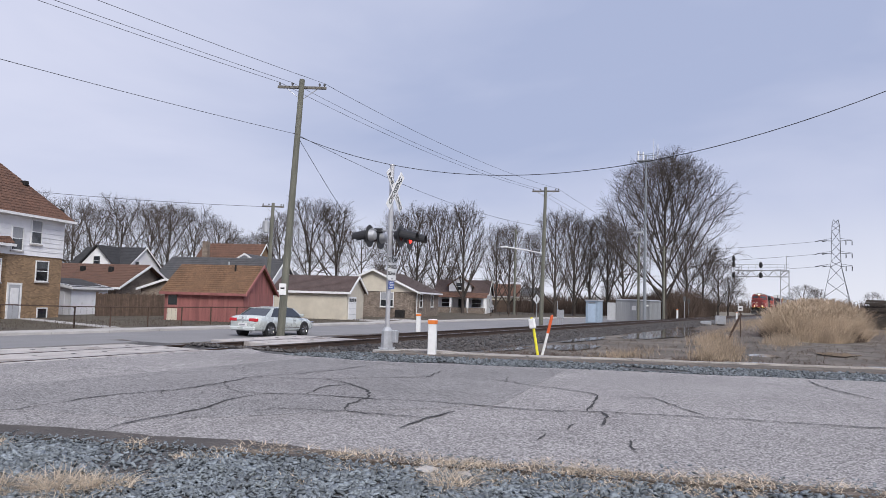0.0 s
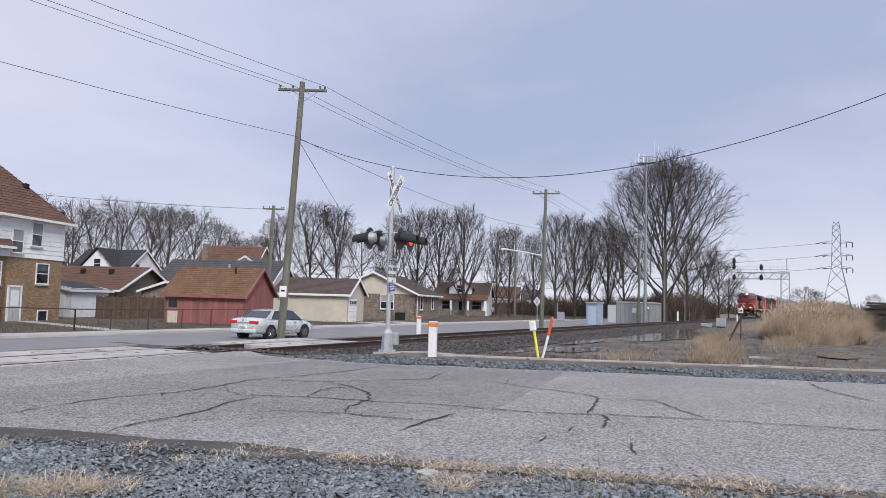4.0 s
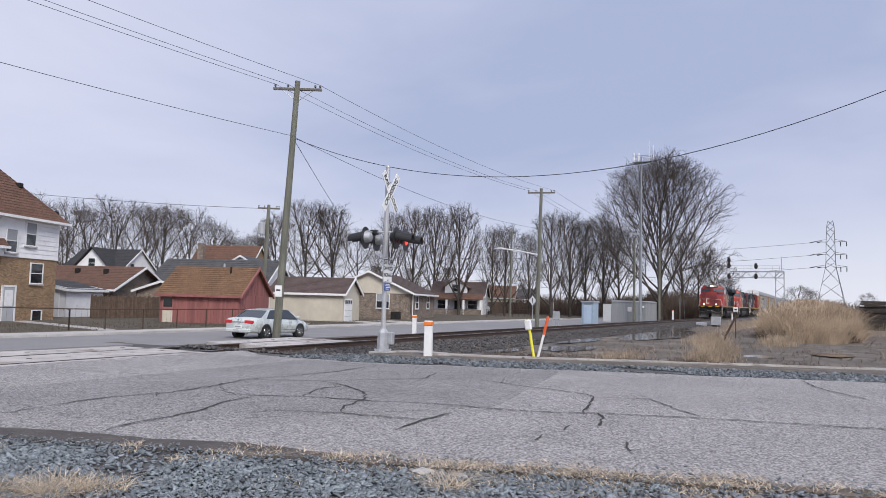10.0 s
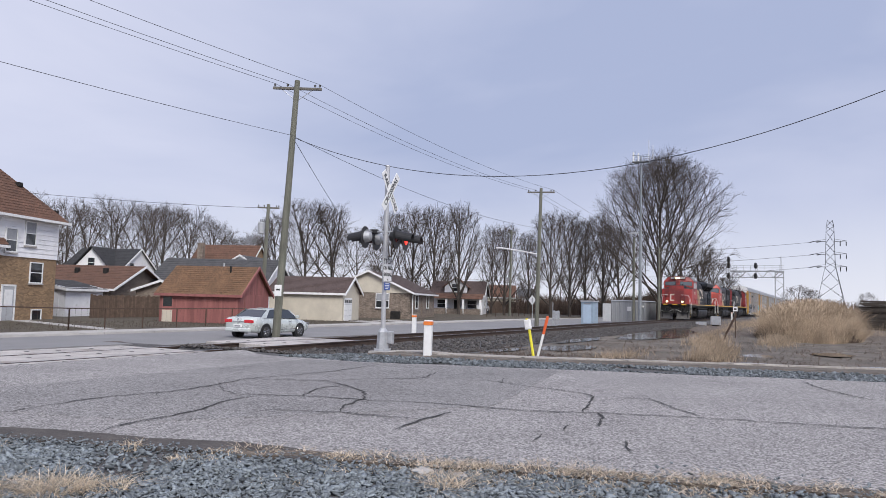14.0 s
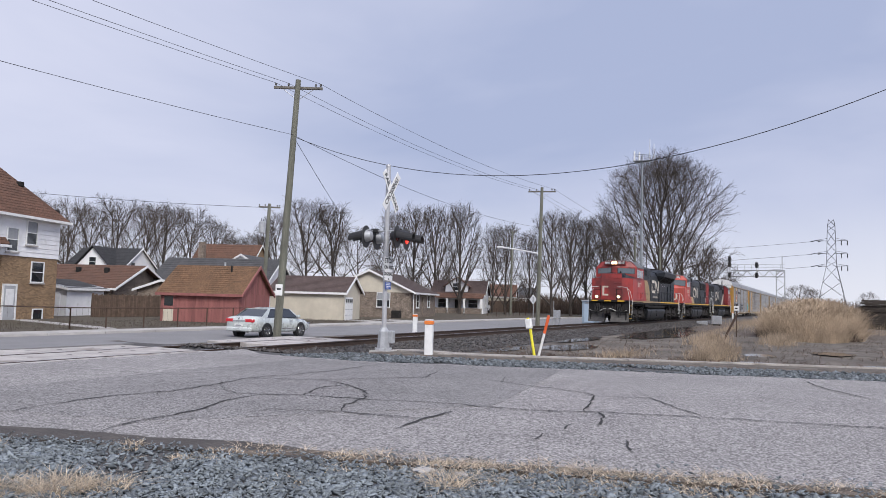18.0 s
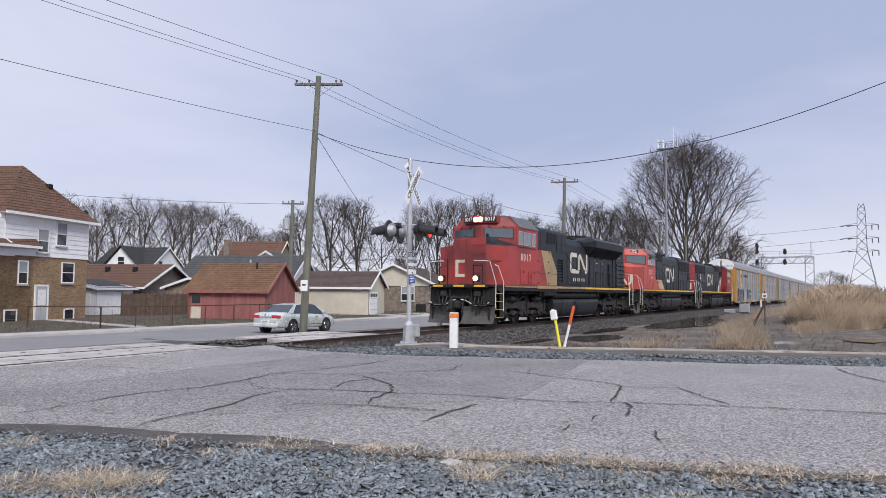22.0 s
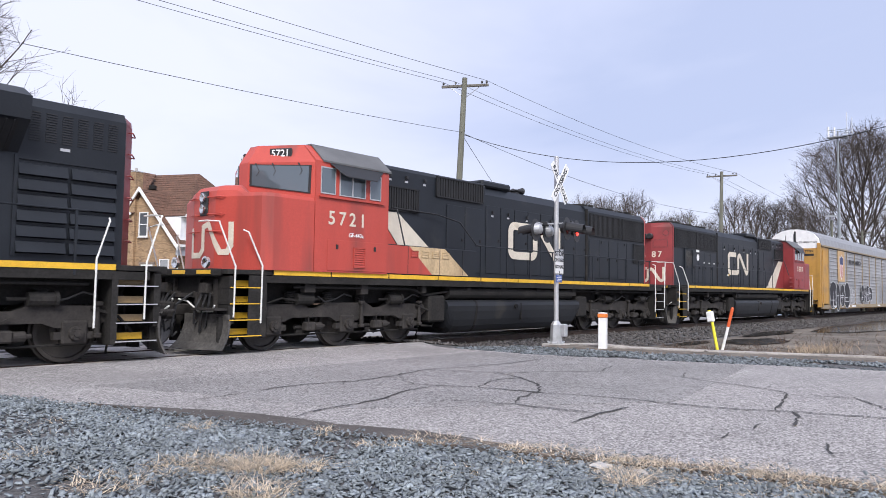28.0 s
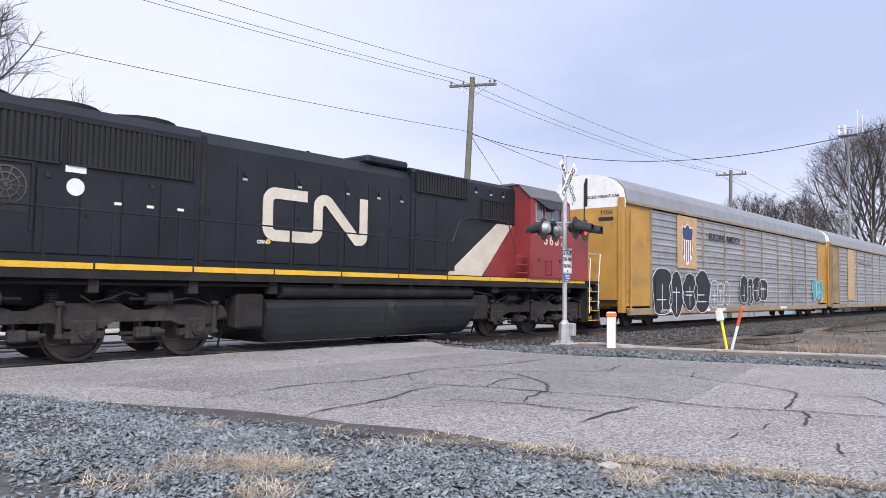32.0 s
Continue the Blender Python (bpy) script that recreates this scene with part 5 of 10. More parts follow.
# the tan brick house with a white-sided upper floor; local x leads away from the side road, local y along it
def brick_house():
    h = thing("brick_house", pose(24.3, 43.7, 0, 0, 0, GRID), "two-storey tan brick house with white siding and brown shingle roof", "house")
    zg = -0.85
    part("brick_wall", MB().box(0.06, 8.3, 0, 10.6, zg, 3.4), BRICK, h, "tan brick ground floor")
    part("siding_wall", lap_wall(0.35, 8.34, 3.4, 5.9, -0.03, 0.3), SIDING, h, "white lapped siding")
    part("upper_wall", MB().box(0.35, 8.3, 0.1, 8.0, 3.4, 5.9), SIDING, h)
    part("siding_band", MB().box(0.02, 1.6, -0.04, 0.0, 3.32, 3.95), SIDING, h, "white band under the low eave")
    R = SHINGLE
    A_, B_, C_, D_ = (4.9, 2.5, 9.5), (4.9, 7.9, 9.6), (2.0, 7.9, 9.85), (7.0, 7.9, 9.85)

    def slope(a, b, c, d, n, lab="brown shingle slope"):
        part("roof_slope", shingle_slope(a, b, c, d, n, R), R, h, lab)
    slope((0.3, -0.45, 5.92), (8.8, -0.45, 6.02), A_, A_, 18, "brown shingle hip")
    slope((8.8, -0.45, 6.02), (8.8, 10.2, 6.02), B_, A_, 18)
    slope((0.3, 6.0, 5.95), (0.3, -0.45, 5.92), A_, (4.9, 6.4, 9.55), 18)
    slope((-0.35, 6.5, 6.1), (-0.35, 3.3, 6.1), (4.2, 5.9, 9.5), C_, 16, "brown shingle front slope")
    slope((8.8, 10.4, 3.3), (-0.35, 10.4, 3.3), C_, D_, 22, "long brown shingle side slope")
    slope((-0.35, 10.4, 3.3), (-0.35, 6.5, 6.1), C_, C_, 16)
    part("gutter", MB().box(0.3, 8.9, -0.57, -0.45, 5.84, 6.0), WHITE, h, "white gutter")
    part("soffit", MB().box(0.3, 8.8, -0.45, 0.1, 5.86, 5.9), WHITE, h)
    part("gutter", MB().box(-0.47, -0.35, 3.5, 6.4, 6.0, 6.16), WHITE, h, "white gutter")
    # entrance gable with its long sloping side
    part("gable_wall", MB().prism([(0.0, zg), (3.45, zg), (3.45, 6.8), (2.95, 7.5), (0.0, 4.0)], 0.0, 3.2, "x"), BRICK, h, "tan brick entrance gable")
    slope((-0.3, -0.4, 3.85), (3.3, -0.4, 4.1), (3.3, 2.95, 7.75), (-0.3, 2.95, 7.75), 16, "brown shingle gable slope")
    slope((3.3, 3.7, 6.7), (-0.3, 3.7, 6.7), (-0.3, 2.95, 7.75), (3.3, 2.95, 7.75), 4)
    for a, b in (((-0.45, 3.62), (2.95, 7.6)), ((2.95, 7.6), (3.75, 6.6))):
        part("bargeboard", MB().prism([(a[0], a[1]), (a[0], a[1] + 0.26), (b[0], b[1] + 0.26), (b[0], b[1])], -0.36, -0.26, "x"), WHITE, h, "white bargeboard")
    part("low_gutter", MB().box(-0.3, 3.35, -0.52, -0.4, 3.86, 4.02), WHITE, h, "white gutter")
    # front block
    part("front_wall", MB().prism([(3.45, zg), (9.7, zg), (9.7, 3.55), (6.35, 6.05), (3.45, 6.05)], 0.0, 0.3, "x"), BRICK, h, "tan brick front wall")
    part("bargeboard", MB().prism([(10.1, 3.15), (10.1, 3.42), (6.4, 6.28), (6.4, 6.0)], -0.42, -0.32, "x"), WHITE, h, "white bargeboard")
    part("chimney", MB().cham(-0.25, 0.45, 3.36, 3.98, 0.2, 8.9, 0.03), BRICK, h, "tall brick chimney")
    part("chimney_cap", MB().box(-0.28, 0.48, 3.33, 4.01, 8.9, 8.97).cyl((0.1, 3.67, 8.95), (0.1, 3.67, 9.2), 0.1, n=8), CONCRETE, h)
    # low wing beyond the front block, its roof running down from the peak, with a dormer
    part("wing_wall", MB().box(0.0, 6.0, 9.72, 17.3, zg, 3.3), BRICK, h, "tan brick wing")
    slope((-0.35, 17.6, 3.2), (-0.35, 10.4, 3.3), C_, (3.4, 17.6, 7.0), 22, "brown shingle wing slope")
    part("gutter", MB().box(-0.47, -0.35, 10.2, 17.6, 3.12, 3.28), WHITE, h, "white gutter")
    window_unit(h, 12.6, 0.9, 0.9, 1.5, -0.02, face="x-", blind=True)
    window_unit(h, 15.4, 0.9, 0.9, 1.5, -0.02, face="x-", blind=True)
    part("dormer", MB().box(0.25, 2.6, 9.0, 11.3, 5.3, 6.5), SIDING, h, "small white dormer")
    part("dormer_roof", MB().prism([(-0.1, 6.5), (-0.1, 6.62), (2.4, 7.6), (2.4, 7.45)], 8.7, 11.6, "y"), SHINGLE, h, "brown shingle dormer roof")
    part("dormer_fascia", MB().box(-0.16, -0.1, 8.7, 11.6, 6.42, 6.64), WHITE, h, "white fascia")
    for y in (9.6, 10.2, 10.75):
        window_unit(h, y, 5.6, 0.42, 0.75, 0.23, face="x-", sill=False)
    # openings of the street side
    for x, z, w, hh in ((3.9, 3.72, 0.9, 1.4), (5.58, 4.25, 0.9, 1.45)):
        window_unit(h, x, z, w, hh, -0.06, blind=True)
    window_unit(h, 6.35, 1.82, 1.1, 1.25, -0.02)
    window_unit(h, 2.33, 1.7, 0.7, 1.32, -0.02, blind=True)
    window_unit(h, 1.45, -0.7, 0.9, 0.72, -0.02, sill=False, mid=False)
    window_unit(h, 6.6, -0.7, 0.85, 0.68, -0.02, sill=False, mid=False)
    d = part("back_door", MB().cham(3.5, 4.5, -0.05, 0.02, -0.72, 1.5, 0.01), DOOR_GREY, h, "grey storm door")
    part("door_panel", MB().box(3.66, 4.34, -0.07, -0.052, 0.3, 1.3), WHITE, d, "white door panel")
    part("door_frame", MB().box(3.38, 3.5, -0.07, 0, -0.72, 1.6).box(4.5, 4.62, -0.07, 0, -0.72, 1.6).box(3.38, 4.62, -0.07, 0, 1.5, 1.62), WHITE, d)
    # openings of the front
    window_unit(h, 2.72, 4.62, 0.62, 1.5, -0.02, face="x-")
    window_unit(h, 0.85, 2.05, 0.65, 0.95, -0.02, face="x-", blind=True)
    window_unit(h, 4.55, 4.2, 0.85, 1.4, -0.02, face="x-")
    for y in (7.1, 8.1):
        window_unit(h, y, 1.0, 0.85, 1.5, -0.02, face="x-", blind=True)
    fd = part("front_door", MB().cham(-0.07, 0.0, 1.78, 2.82, 0.35, 2.72, 0.01), WHITE, h, "white panelled front door")
    part("door_light", MB().prism([(2.3, 1.75), (2.45, 1.95), (2.3, 2.15), (2.15, 1.95)], -0.09, -0.072, "x"), BLACK, fd)
    part("door_frame", MB().box(-0.09, 0, 1.64, 1.78, 0.35, 2.85).box(-0.09, 0, 2.82, 2.96, 0.35, 2.85).box(-0.09, 0, 1.64, 2.96, 2.72, 2.88), BRICK_DARK, fd)
    part("wall_lantern", MB().cham(-0.16, -0.02, 1.42, 1.56, 2.35, 2.6, 0.02), BLACK, h)
    part("number_plate_bar", MB().box(-0.03, -0.005, 1.2, 1.5, 2.1, 2.26), WHITE, h)
    part("letter_box", MB().cham(-0.14, -0.01, 1.2, 1.5, 1.75, 1.95, 0.02), BRICK_DARK, h)
    part("porch", MB().box(-1.5, 0, 0.1, 2.95, zg, 0.22), BRICK_DARK, h, "dark brick porch platform")
    for k in range(4):
        part("step", MB().box(-1.5, -0.1, 2.96 + 0.44 * k, 3.39 + 0.44 * k, zg, 0.1 - 0.23 * k), CONCRETE, h, "concrete step")
    for x, y, z in ((2.9, 6.4, 9.2), (6.0, 1.4, 8.2), (8.2, 0.3, 6.6), (1.2, 1.3, 6.0), (2.6, 4.6, 8.2)):
        part("roof_vent", MB().cham(x - 0.2, x + 0.2, y - 0.2, y + 0.2, z - 0.1, z + 0.22, 0.04), L_UNDER, h, "dark roof vent")
    downspout(h, 0.12, -0.04, zg, 3.95)
    downspout(h, 0.75, 0.0, 4.1, 5.8)
    part("downspout", MB().tube([(-0.3, 4.15, 6.0), (-0.06, 4.15, 5.7), (-0.06, 4.15, 0.3), (-0.1, 8.6, -0.1), (-0.1, 8.7, zg + 0.1), (-0.4, 9.4, zg)], 0.05, 6), WHITE, h, "white downspout")
    part("downspout", MB().tube([(-0.3, 9.9, 3.3), (-0.06, 9.75, 3.0), (-0.06, 9.75, zg)], 0.05, 6), WHITE, h, "white downspout")


brick_house()


def gable_building(name, label, cat, cx, cy, lx, ly, zg, ze, zr, wall_m, roof_m, ridge="y", lap=True, ov=0.3, gable_m=None, front_wall=True):
    """A house or shed on a corner (cx, cy), lx long away from the side road and ly along it; its ridge runs along local x or y."""
    t = thing(name, pose(cx, cy, 0, 0, 0, GRID), label, cat)
    gm = gable_m or wall_m
    trim = RED_WOOD if wall_m is RED_WOOD else WHITE
    pitch = 0.16 if lap else 9.0

    def lap_front():
        n = max(1, int((ze - zg) / pitch))
        pts = []
        for i in range(n):
            za, zb = zg + (ze - zg) * i / n, zg + (ze - zg) * (i + 1) / n
            pts += [(-0.028, za), (0.0, zb - 0.002)]
        return MB().prism(pts + [(0.0, ze), (0.12, ze), (0.12, zg)], 0, ly, "y")
    if ridge == "y":
        xm = lx / 2
        part("wall", lap_front(), wall_m, t, "long side wall")
        part("wall", MB().box(lx - 0.12, lx, 0, ly, zg, ze), wall_m, t)
        for ya in (0, ly - 0.12):
            part("gable_wall", MB().prism([(0, zg), (lx, zg), (lx, ze), (xm, zr - 0.05), (0, ze)], ya, ya + 0.12, "y"), gm, t, "gable wall")
        part("roof_slope", shingle_slope((-ov, ly + ov, ze - 0.12), (-ov, -ov, ze - 0.12), (xm, -ov, zr), (xm, ly + ov, zr), 14, roof_m), roof_m, t, "shingled roof slope")
        part("roof_slope", shingle_slope((lx + ov, -ov, ze - 0.12), (lx + ov, ly + ov, ze - 0.12), (xm, ly + ov, zr), (xm, -ov, zr), 14, roof_m), roof_m, t, "shingled roof slope")
        part("fascia", MB().box(-ov - 0.03, -ov, -ov, ly + ov, ze - 0.28, ze - 0.1), trim, t)
        for q in (0, 1):
            xe = -ov if q == 0 else lx + ov
            part("bargeboard", MB().prism([(xe, ze - 0.3), (xe, ze - 0.1), (xm, zr + 0.04), (xm, zr - 0.18)], -ov - 0.05, -ov + 0.03, "y"), trim, t, "bargeboard")
    else:
        ym = ly / 2
        part("wall", lap_wall(0, lx, zg, ze, 0, pitch), wall_m, t, "street-side wall")
        part("wall", MB().box(0, lx, ly - 0.12, ly, zg, ze), wall_m, t)
        for xa in (0, lx - 0.12):
            part("gable_wall", MB().prism([(0, zg), (ly, zg), (ly, ze), (ym, zr - 0.05), (0, ze)], xa, xa + 0.12, "x"), gm, t, "gable wall")
        part("roof_slope", shingle_slope((-ov, -ov, ze - 0.12), (lx + ov, -ov, ze - 0.12), (lx + ov, ym, zr), (-ov, ym, zr), 14, roof_m), roof_m, t, "shingled roof slope")
        part("roof_slope", shingle_slope((lx + ov, ly + ov, ze - 0.12), (-ov, ly + ov, ze - 0.12), (-ov, ym, zr), (lx + ov, ym, zr), 14, roof_m), roof_m, t, "shingled roof slope")
        part("fascia", MB().box(-ov, lx + ov, -ov - 0.03, -ov, ze - 0.28, ze - 0.1), trim, t)
        for q in (0, 1):
            ye = -ov if q == 0 else ly + ov
            part("bargeboard", MB().prism([(ye, ze - 0.3), (ye, ze - 0.1), (ym, zr + 0.04), (ym, zr - 0.18)], -ov - 0.05, -ov + 0.03, "x"), trim, t, "bargeboard")
    return t


zg = -0.70
# red board shed, ridge along the side road's direction, gable end to the street
shed = gable_building("garden_shed", "faded red board shed with a rust-brown shingle roof", "shed", 38.05, 35.2, 5.3, 5.8, zg, 1.45, 3.4, RED_WOOD, SHINGLE_ORANGE, lap=False)
for i in range(29):
    y = 0.2 * i
    part("board", MB().box(-0.035, -0.002, y + 0.006, y + 0.194, zg, 1.4), RED_WOOD, shed)
for i in range(26):
    x = 0.05 + 0.2 * i
    zt = 1.42 + 1.85 * (1 - abs(x + 0.1 - 2.65) / 2.65)
    part("board", MB().box(x + 0.006, x + 0.194, -0.035, -0.002, zg, zt), RED_WOOD, shed)
for xa, xb in ((0.9, 2.6), (2.65, 4.4)):
    part("barn_door", MB().cham(xa, xb, -0.07, -0.036, zg + 0.05, 1.35, 0.008), RED_WOOD, shed, "faded red double door")
sd = part("shed_door", MB().cham(-0.08, -0.036, 4.75, 5.6, zg, 1.2, 0.01), RED_WOOD, shed, "weathered shed door")
part("door_window", MB().box(-0.1, -0.082, 4.85, 5.5, 0.45, 1.12), GLASS, sd, "dark door window")
part("door_trim", MB().box(-0.1, -0.082, 4.8, 5.55, -0.62, 0.2), CREAM, sd, "peeling pale lower panel")
part("roof_vent", MB().cyl((2.0, 1.6, 2.6), (2.0, 1.6, 3.4), 0.07, n=8), L_UNDER, shed)

# cream garage, its panelled door in the gable
gar = gable_building("garage", "cream sided garage with dark brown roof and white panelled door", "garage", 51.57, 36.0, 5.4, 6.6, zg, 1.85, 3.2, CREAM, SHINGLE_DARK)
gd = part("garage_door", MB().cham(0.35, 2.75, -0.06, -0.005, zg, 1.35, 0.01), WHITE, gar, "white panelled garage door")
for k in range(4):
    part("door_light", MB().box(0.5 + 0.56 * k, 0.9 + 0.56 * k, -0.075, -0.062, 0.9, 1.2), BLACK, gd)
for z in (-0.2, 0.3, 0.8):
    part("door_seam", MB().box(0.36, 2.74, -0.066, -0.061, z - 0.012, z + 0.012), TRIM, gd)

# brick ranch house, cream gable to the side road
rn = gable_building("ranch_house", "low grey-brown brick house with cream gable and dark roof", "house", 65.0, 36.9, 15.0, 9.0, -0.66, 2.15, 4.3, BRICK_DARK, SHINGLE_DARK, ridge="x", lap=False, ov=0.45)
part("gable_siding", MB().prism([(0.0, 2.0), (9.0, 2.0), (9.0, 2.15), (4.5, 4.2), (0.0, 2.15)], -0.07, -0.005, "x"), CREAM, rn, "cream gable siding")
window_unit(rn, 3.0, 0.5, 1.3, 1.4, -0.03, face="x-", blind=True)
window_unit(rn, 6.5, 0.5, 1.3, 1.4, -0.03, face="x-")
window_unit(rn, 3.0, 0.5, 1.5, 1.3, -0.03)
window_unit(rn, 10.0, 0.5, 1.5, 1.3, -0.03)
part("front_door", MB().cham(6.0, 7.0, -0.08, -0.01, -0.5, 1.6, 0.01), BRICK_DARK, rn)
downspout(rn, 0.1, -0.1, -0.6, 2.0)
part("ac_unit", MB().cham(-1.1, -0.3, 1.0, 1.9, -0.66, 0.15, 0.03), L_UNDER, rn, "dark outdoor air unit")
part("ac_unit", MB().cham(-1.0, -0.4, 6.9, 7.6, -0.66, 0.1, 0.03), L_UNDER, rn, "dark outdoor air unit")

# house with a porch, further along the street
ph = gable_building("porch_house", "small white house with a front porch and dark roof", "house", 102.6, 45.6, 9.0, 8.0, -0.62, 2.4, 4.6, SIDING, SHINGLE_DARK, ov=0.4)
part("porch_roof", shingle_slope((-2.6, 8.2, 1.75), (-2.6, -0.2, 1.75), (0, -0.2, 2.5), (0, 8.2, 2.5), 6, SHINGLE), SHINGLE, ph, "brown porch roof")
part("dormer", MB().prism([(2.5, 2.6), (6.0, 2.6), (6.0, 3.6), (4.25, 4.9), (2.5, 3.6)], 0.4, 4.4, "x"), SIDING, ph, "white gabled dormer")
part("roof_slope", shingle_slope((0.1, 2.1, 3.45), (4.5, 2.1, 3.45), (4.5, 4.25, 5.05), (0.1, 4.25, 5.05), 5, SHINGLE), SHINGLE, ph)
part("roof_slope", shingle_slope((4.5, 6.4, 3.45), (0.1, 6.4, 3.45), (0.1, 4.25, 5.05), (4.5, 4.25, 5.05), 5, SHINGLE), SHINGLE, ph)
window_unit(ph, 4.25, 2.9, 1.2, 1.1, 0.37, face="x-")
for yy in (0.1, 2.7, 5.3, 7.9):
    part("porch_column", MB().cham(-2.5, -2.2, yy - 0.16, yy + 0.16, -0.62, 1.75, 0.02), WHITE, ph, "white porch column")
part("porch_wall", MB().box(-2.5, -2.3, 0, 8, -0.62, 0.2), BRICK_DARK, ph)
window_unit(ph, 1.6, 0.3, 1.4, 1.2, -0.03, face="x-")
window_unit(ph, 6.3, 0.3, 1.4, 1.2, -0.03, face="x-")
part("porch_door", MB().cham(-0.08, -0.02, 3.4, 4.4, -0.5, 1.5, 0.01), L_UNDER, ph)
window_unit(ph, 4.0, 0.4, 1.2, 1.2, -0.03)

# white low garage beside the brick house
wg = gable_building("small_garage", "plain white garage with a pale grey roof", "garage", 35.9, 50.4, 4.6, 6.0, -0.7, 1.6, 2.2, SIDING, SHINGLE_GREY, lap=False, ridge="x")
part("garage_door", MB().cham(-0.07, -0.01, 0.5, 4.6, -0.65, 1.2, 0.01), SIDING, wg, "white garage door")

# houses seen further back between the trees
bh = gable_building("bungalow", "low bungalow with a wide brown shingle roof", "house", 45.5, 57.5, 9.0, 12.0, -0.7, 1.7, 3.9, BRICK_DARK, SHINGLE, ov=0.7)
for yy in (2.5, 5.5, 8.5):
    part("roof_vent", MB().cham(2.6, 3.0, yy - 0.2, yy + 0.2, 3.0, 3.6, 0.04), L_UNDER, bh, "dark roof vent")
window_unit(bh, 2.0, 0.5, 0.9, 0.7, -0.03, sill=False, face="x-")
gh = gable_building("grey_roofed_house", "house with a long grey shingle roof and white gable", "house", 55.6, 48.5, 8.0, 12.0, -0.7, 2.3, 5.1, SIDING, SHINGLE_GREY, ov=0.4)
part("vent_pipe", MB().cyl((2.0, 5.0, 3.2), (2.0, 5.0, 4.6), 0.1, n=8), GALV, gh)
gable_building("grey_roofed_house", "taller white house with a grey side roof", "house", 68.0, 57.0, 9.0, 9.5, -0.7, 3.3, 6.2, SIDING, SHINGLE_GREY, ridge="x")
b3 = gable_building("brown_roofed_house", "house with a steep brown roof among bare trees", "house", 76.5, 70.0, 10.0, 9.0, -0.7, 4.0, 8.6, BRICK, SHINGLE)
part("chimney", MB().box(1.0, 1.8, 6.8, 7.6, 4, 8.6), BRICK_DARK, b3)
w4 = gable_building("white_house", "white two-storey house with a black gabled roof", "house", 70.0, 86.7, 9.0, 9.0, -0.7, 4.6, 7.7, SIDING, SHINGLE_BLACK)
part("cross_gable", MB().prism([(1.2, -0.6), (6.6, -0.6), (6.6, 4.6), (3.9, 7.4), (1.2, 4.6)], -1.0, 4.0, "x"), SIDING, w4, "white cross gable")
part("roof_slope", shingle_slope((-1.4, 0.7, 4.3), (4.0, 0.7, 4.3), (4.0, 3.9, 7.65), (-1.4, 3.9, 7.65), 8, SHINGLE_BLACK), SHINGLE_BLACK, w4, "black gable slope")
part("roof_slope", shingle_slope((4.0, 7.1, 4.3), (-1.4, 7.1, 4.3), (-1.4, 3.9, 7.65), (4.0, 3.9, 7.65), 8, SHINGLE_BLACK), SHINGLE_BLACK, w4, "black gable slope")
window_unit(w4, 3.9, 4.7, 1.0, 1.3, -1.03, face="x-")
window_unit(w4, 2.5, 4.4, 1.0, 1.1, -0.03)
gable_building("dark_roofed_house", "brick house with a dark roof half hidden by trees", "house", 46.0, 74.0, 8.0, 9.0, -0.7, 3.2, 6.0, BRICK_DARK, SHINGLE_DARK)
gable_building("low_house", "small house with brown roof far along the street", "house", 132, 52, 9.0, 8.0, -0.7, 2.4, 4.8, CREAM, SHINGLE)
gable_building("low_house", "small house with grey roof far along the street", "house", 152, 55, 9.0, 8.0, -0.7, 2.4, 4.6, SIDING, SHINGLE_GREY)
gable_building("small_garage", "small brick garage with a pale flat-pitched roof", "garage", 47.0, 49.4, 5.0, 5.0, -0.7, 1.7, 2.5, BRICK_DARK, SHINGLE_GREY, ridge="x")

# ---- fences ----
def pipe_fence(pts, label):
    f = thing("chain_link_fence", pose(0, 0, 0), label, "fence")
    for (xa, ya), (xb, yb) in zip(pts, pts[1:]):
        L = math.hypot(xb - xa, yb - ya)
        n = max(1, round(L / 2.9))
        for i in range(n):
            x, y = xa + (xb - xa) * i / n, ya + (yb - ya) * i / n
            part("post", MB().cyl((x, y, gz(x, y) - 0.1), (x, y, gz(x, y) + 1.1), 0.04, n=6), FENCE_RUST, f)
        part("top_rail", MB().cyl((xa, ya, gz(xa, ya) + 1.08), (xb, yb, gz(xb, yb) + 1.08), 0.028, n=6), FENCE_RUST, f, "rusty top rail")
        w = MB()
        for k in range(int(L / 0.3)):
            u = k * 0.3 / L
            x, y = xa + (xb - xa) * u, ya + (yb - ya) * u
            w.cyl((x, y, gz(x, y) + 0.04), (x, y, gz(x, y) + 1.06), 0.0035, n=3)
        part("wire_mesh", w, FENCE_RUST, f, "thin rusty wire mesh")


pipe_fence([(22.2, 36.6), (24.2, 33.6), (26.0, 33.2), (31.0, 33.4), (36.2, 34.0), (37.8, 34.2)], "low rusty chain-link fence along the yard")
pipe_fence([(24.2, 33.6), (23.6, 32.9)], "short rusty chain-link fence at the path")
pipe_fence([(88, 38.5), (98, 38.8), (109, 39.2)], "low chain-link fence before the porch house")
wf = thing("board_fence", pose(0, 0, 0), "tall brown board fence between the yards", "fence")
for i in range(48):
    x = 36.1 + i * 0.165
    part("board", MB().box(x, x + 0.15, 47.6 + 0.0 * i, 47.63, -0.62, 1.05 + 0.05 * math.sin(i * 2.1)), FENCE_WOOD, wf)
for xx in (36.1, 38.7, 41.3, 43.9):
    part("post", MB().box(xx - 0.06, xx + 0.06, 47.64, 47.76, -0.62, 1.15), FENCE_WOOD, wf)
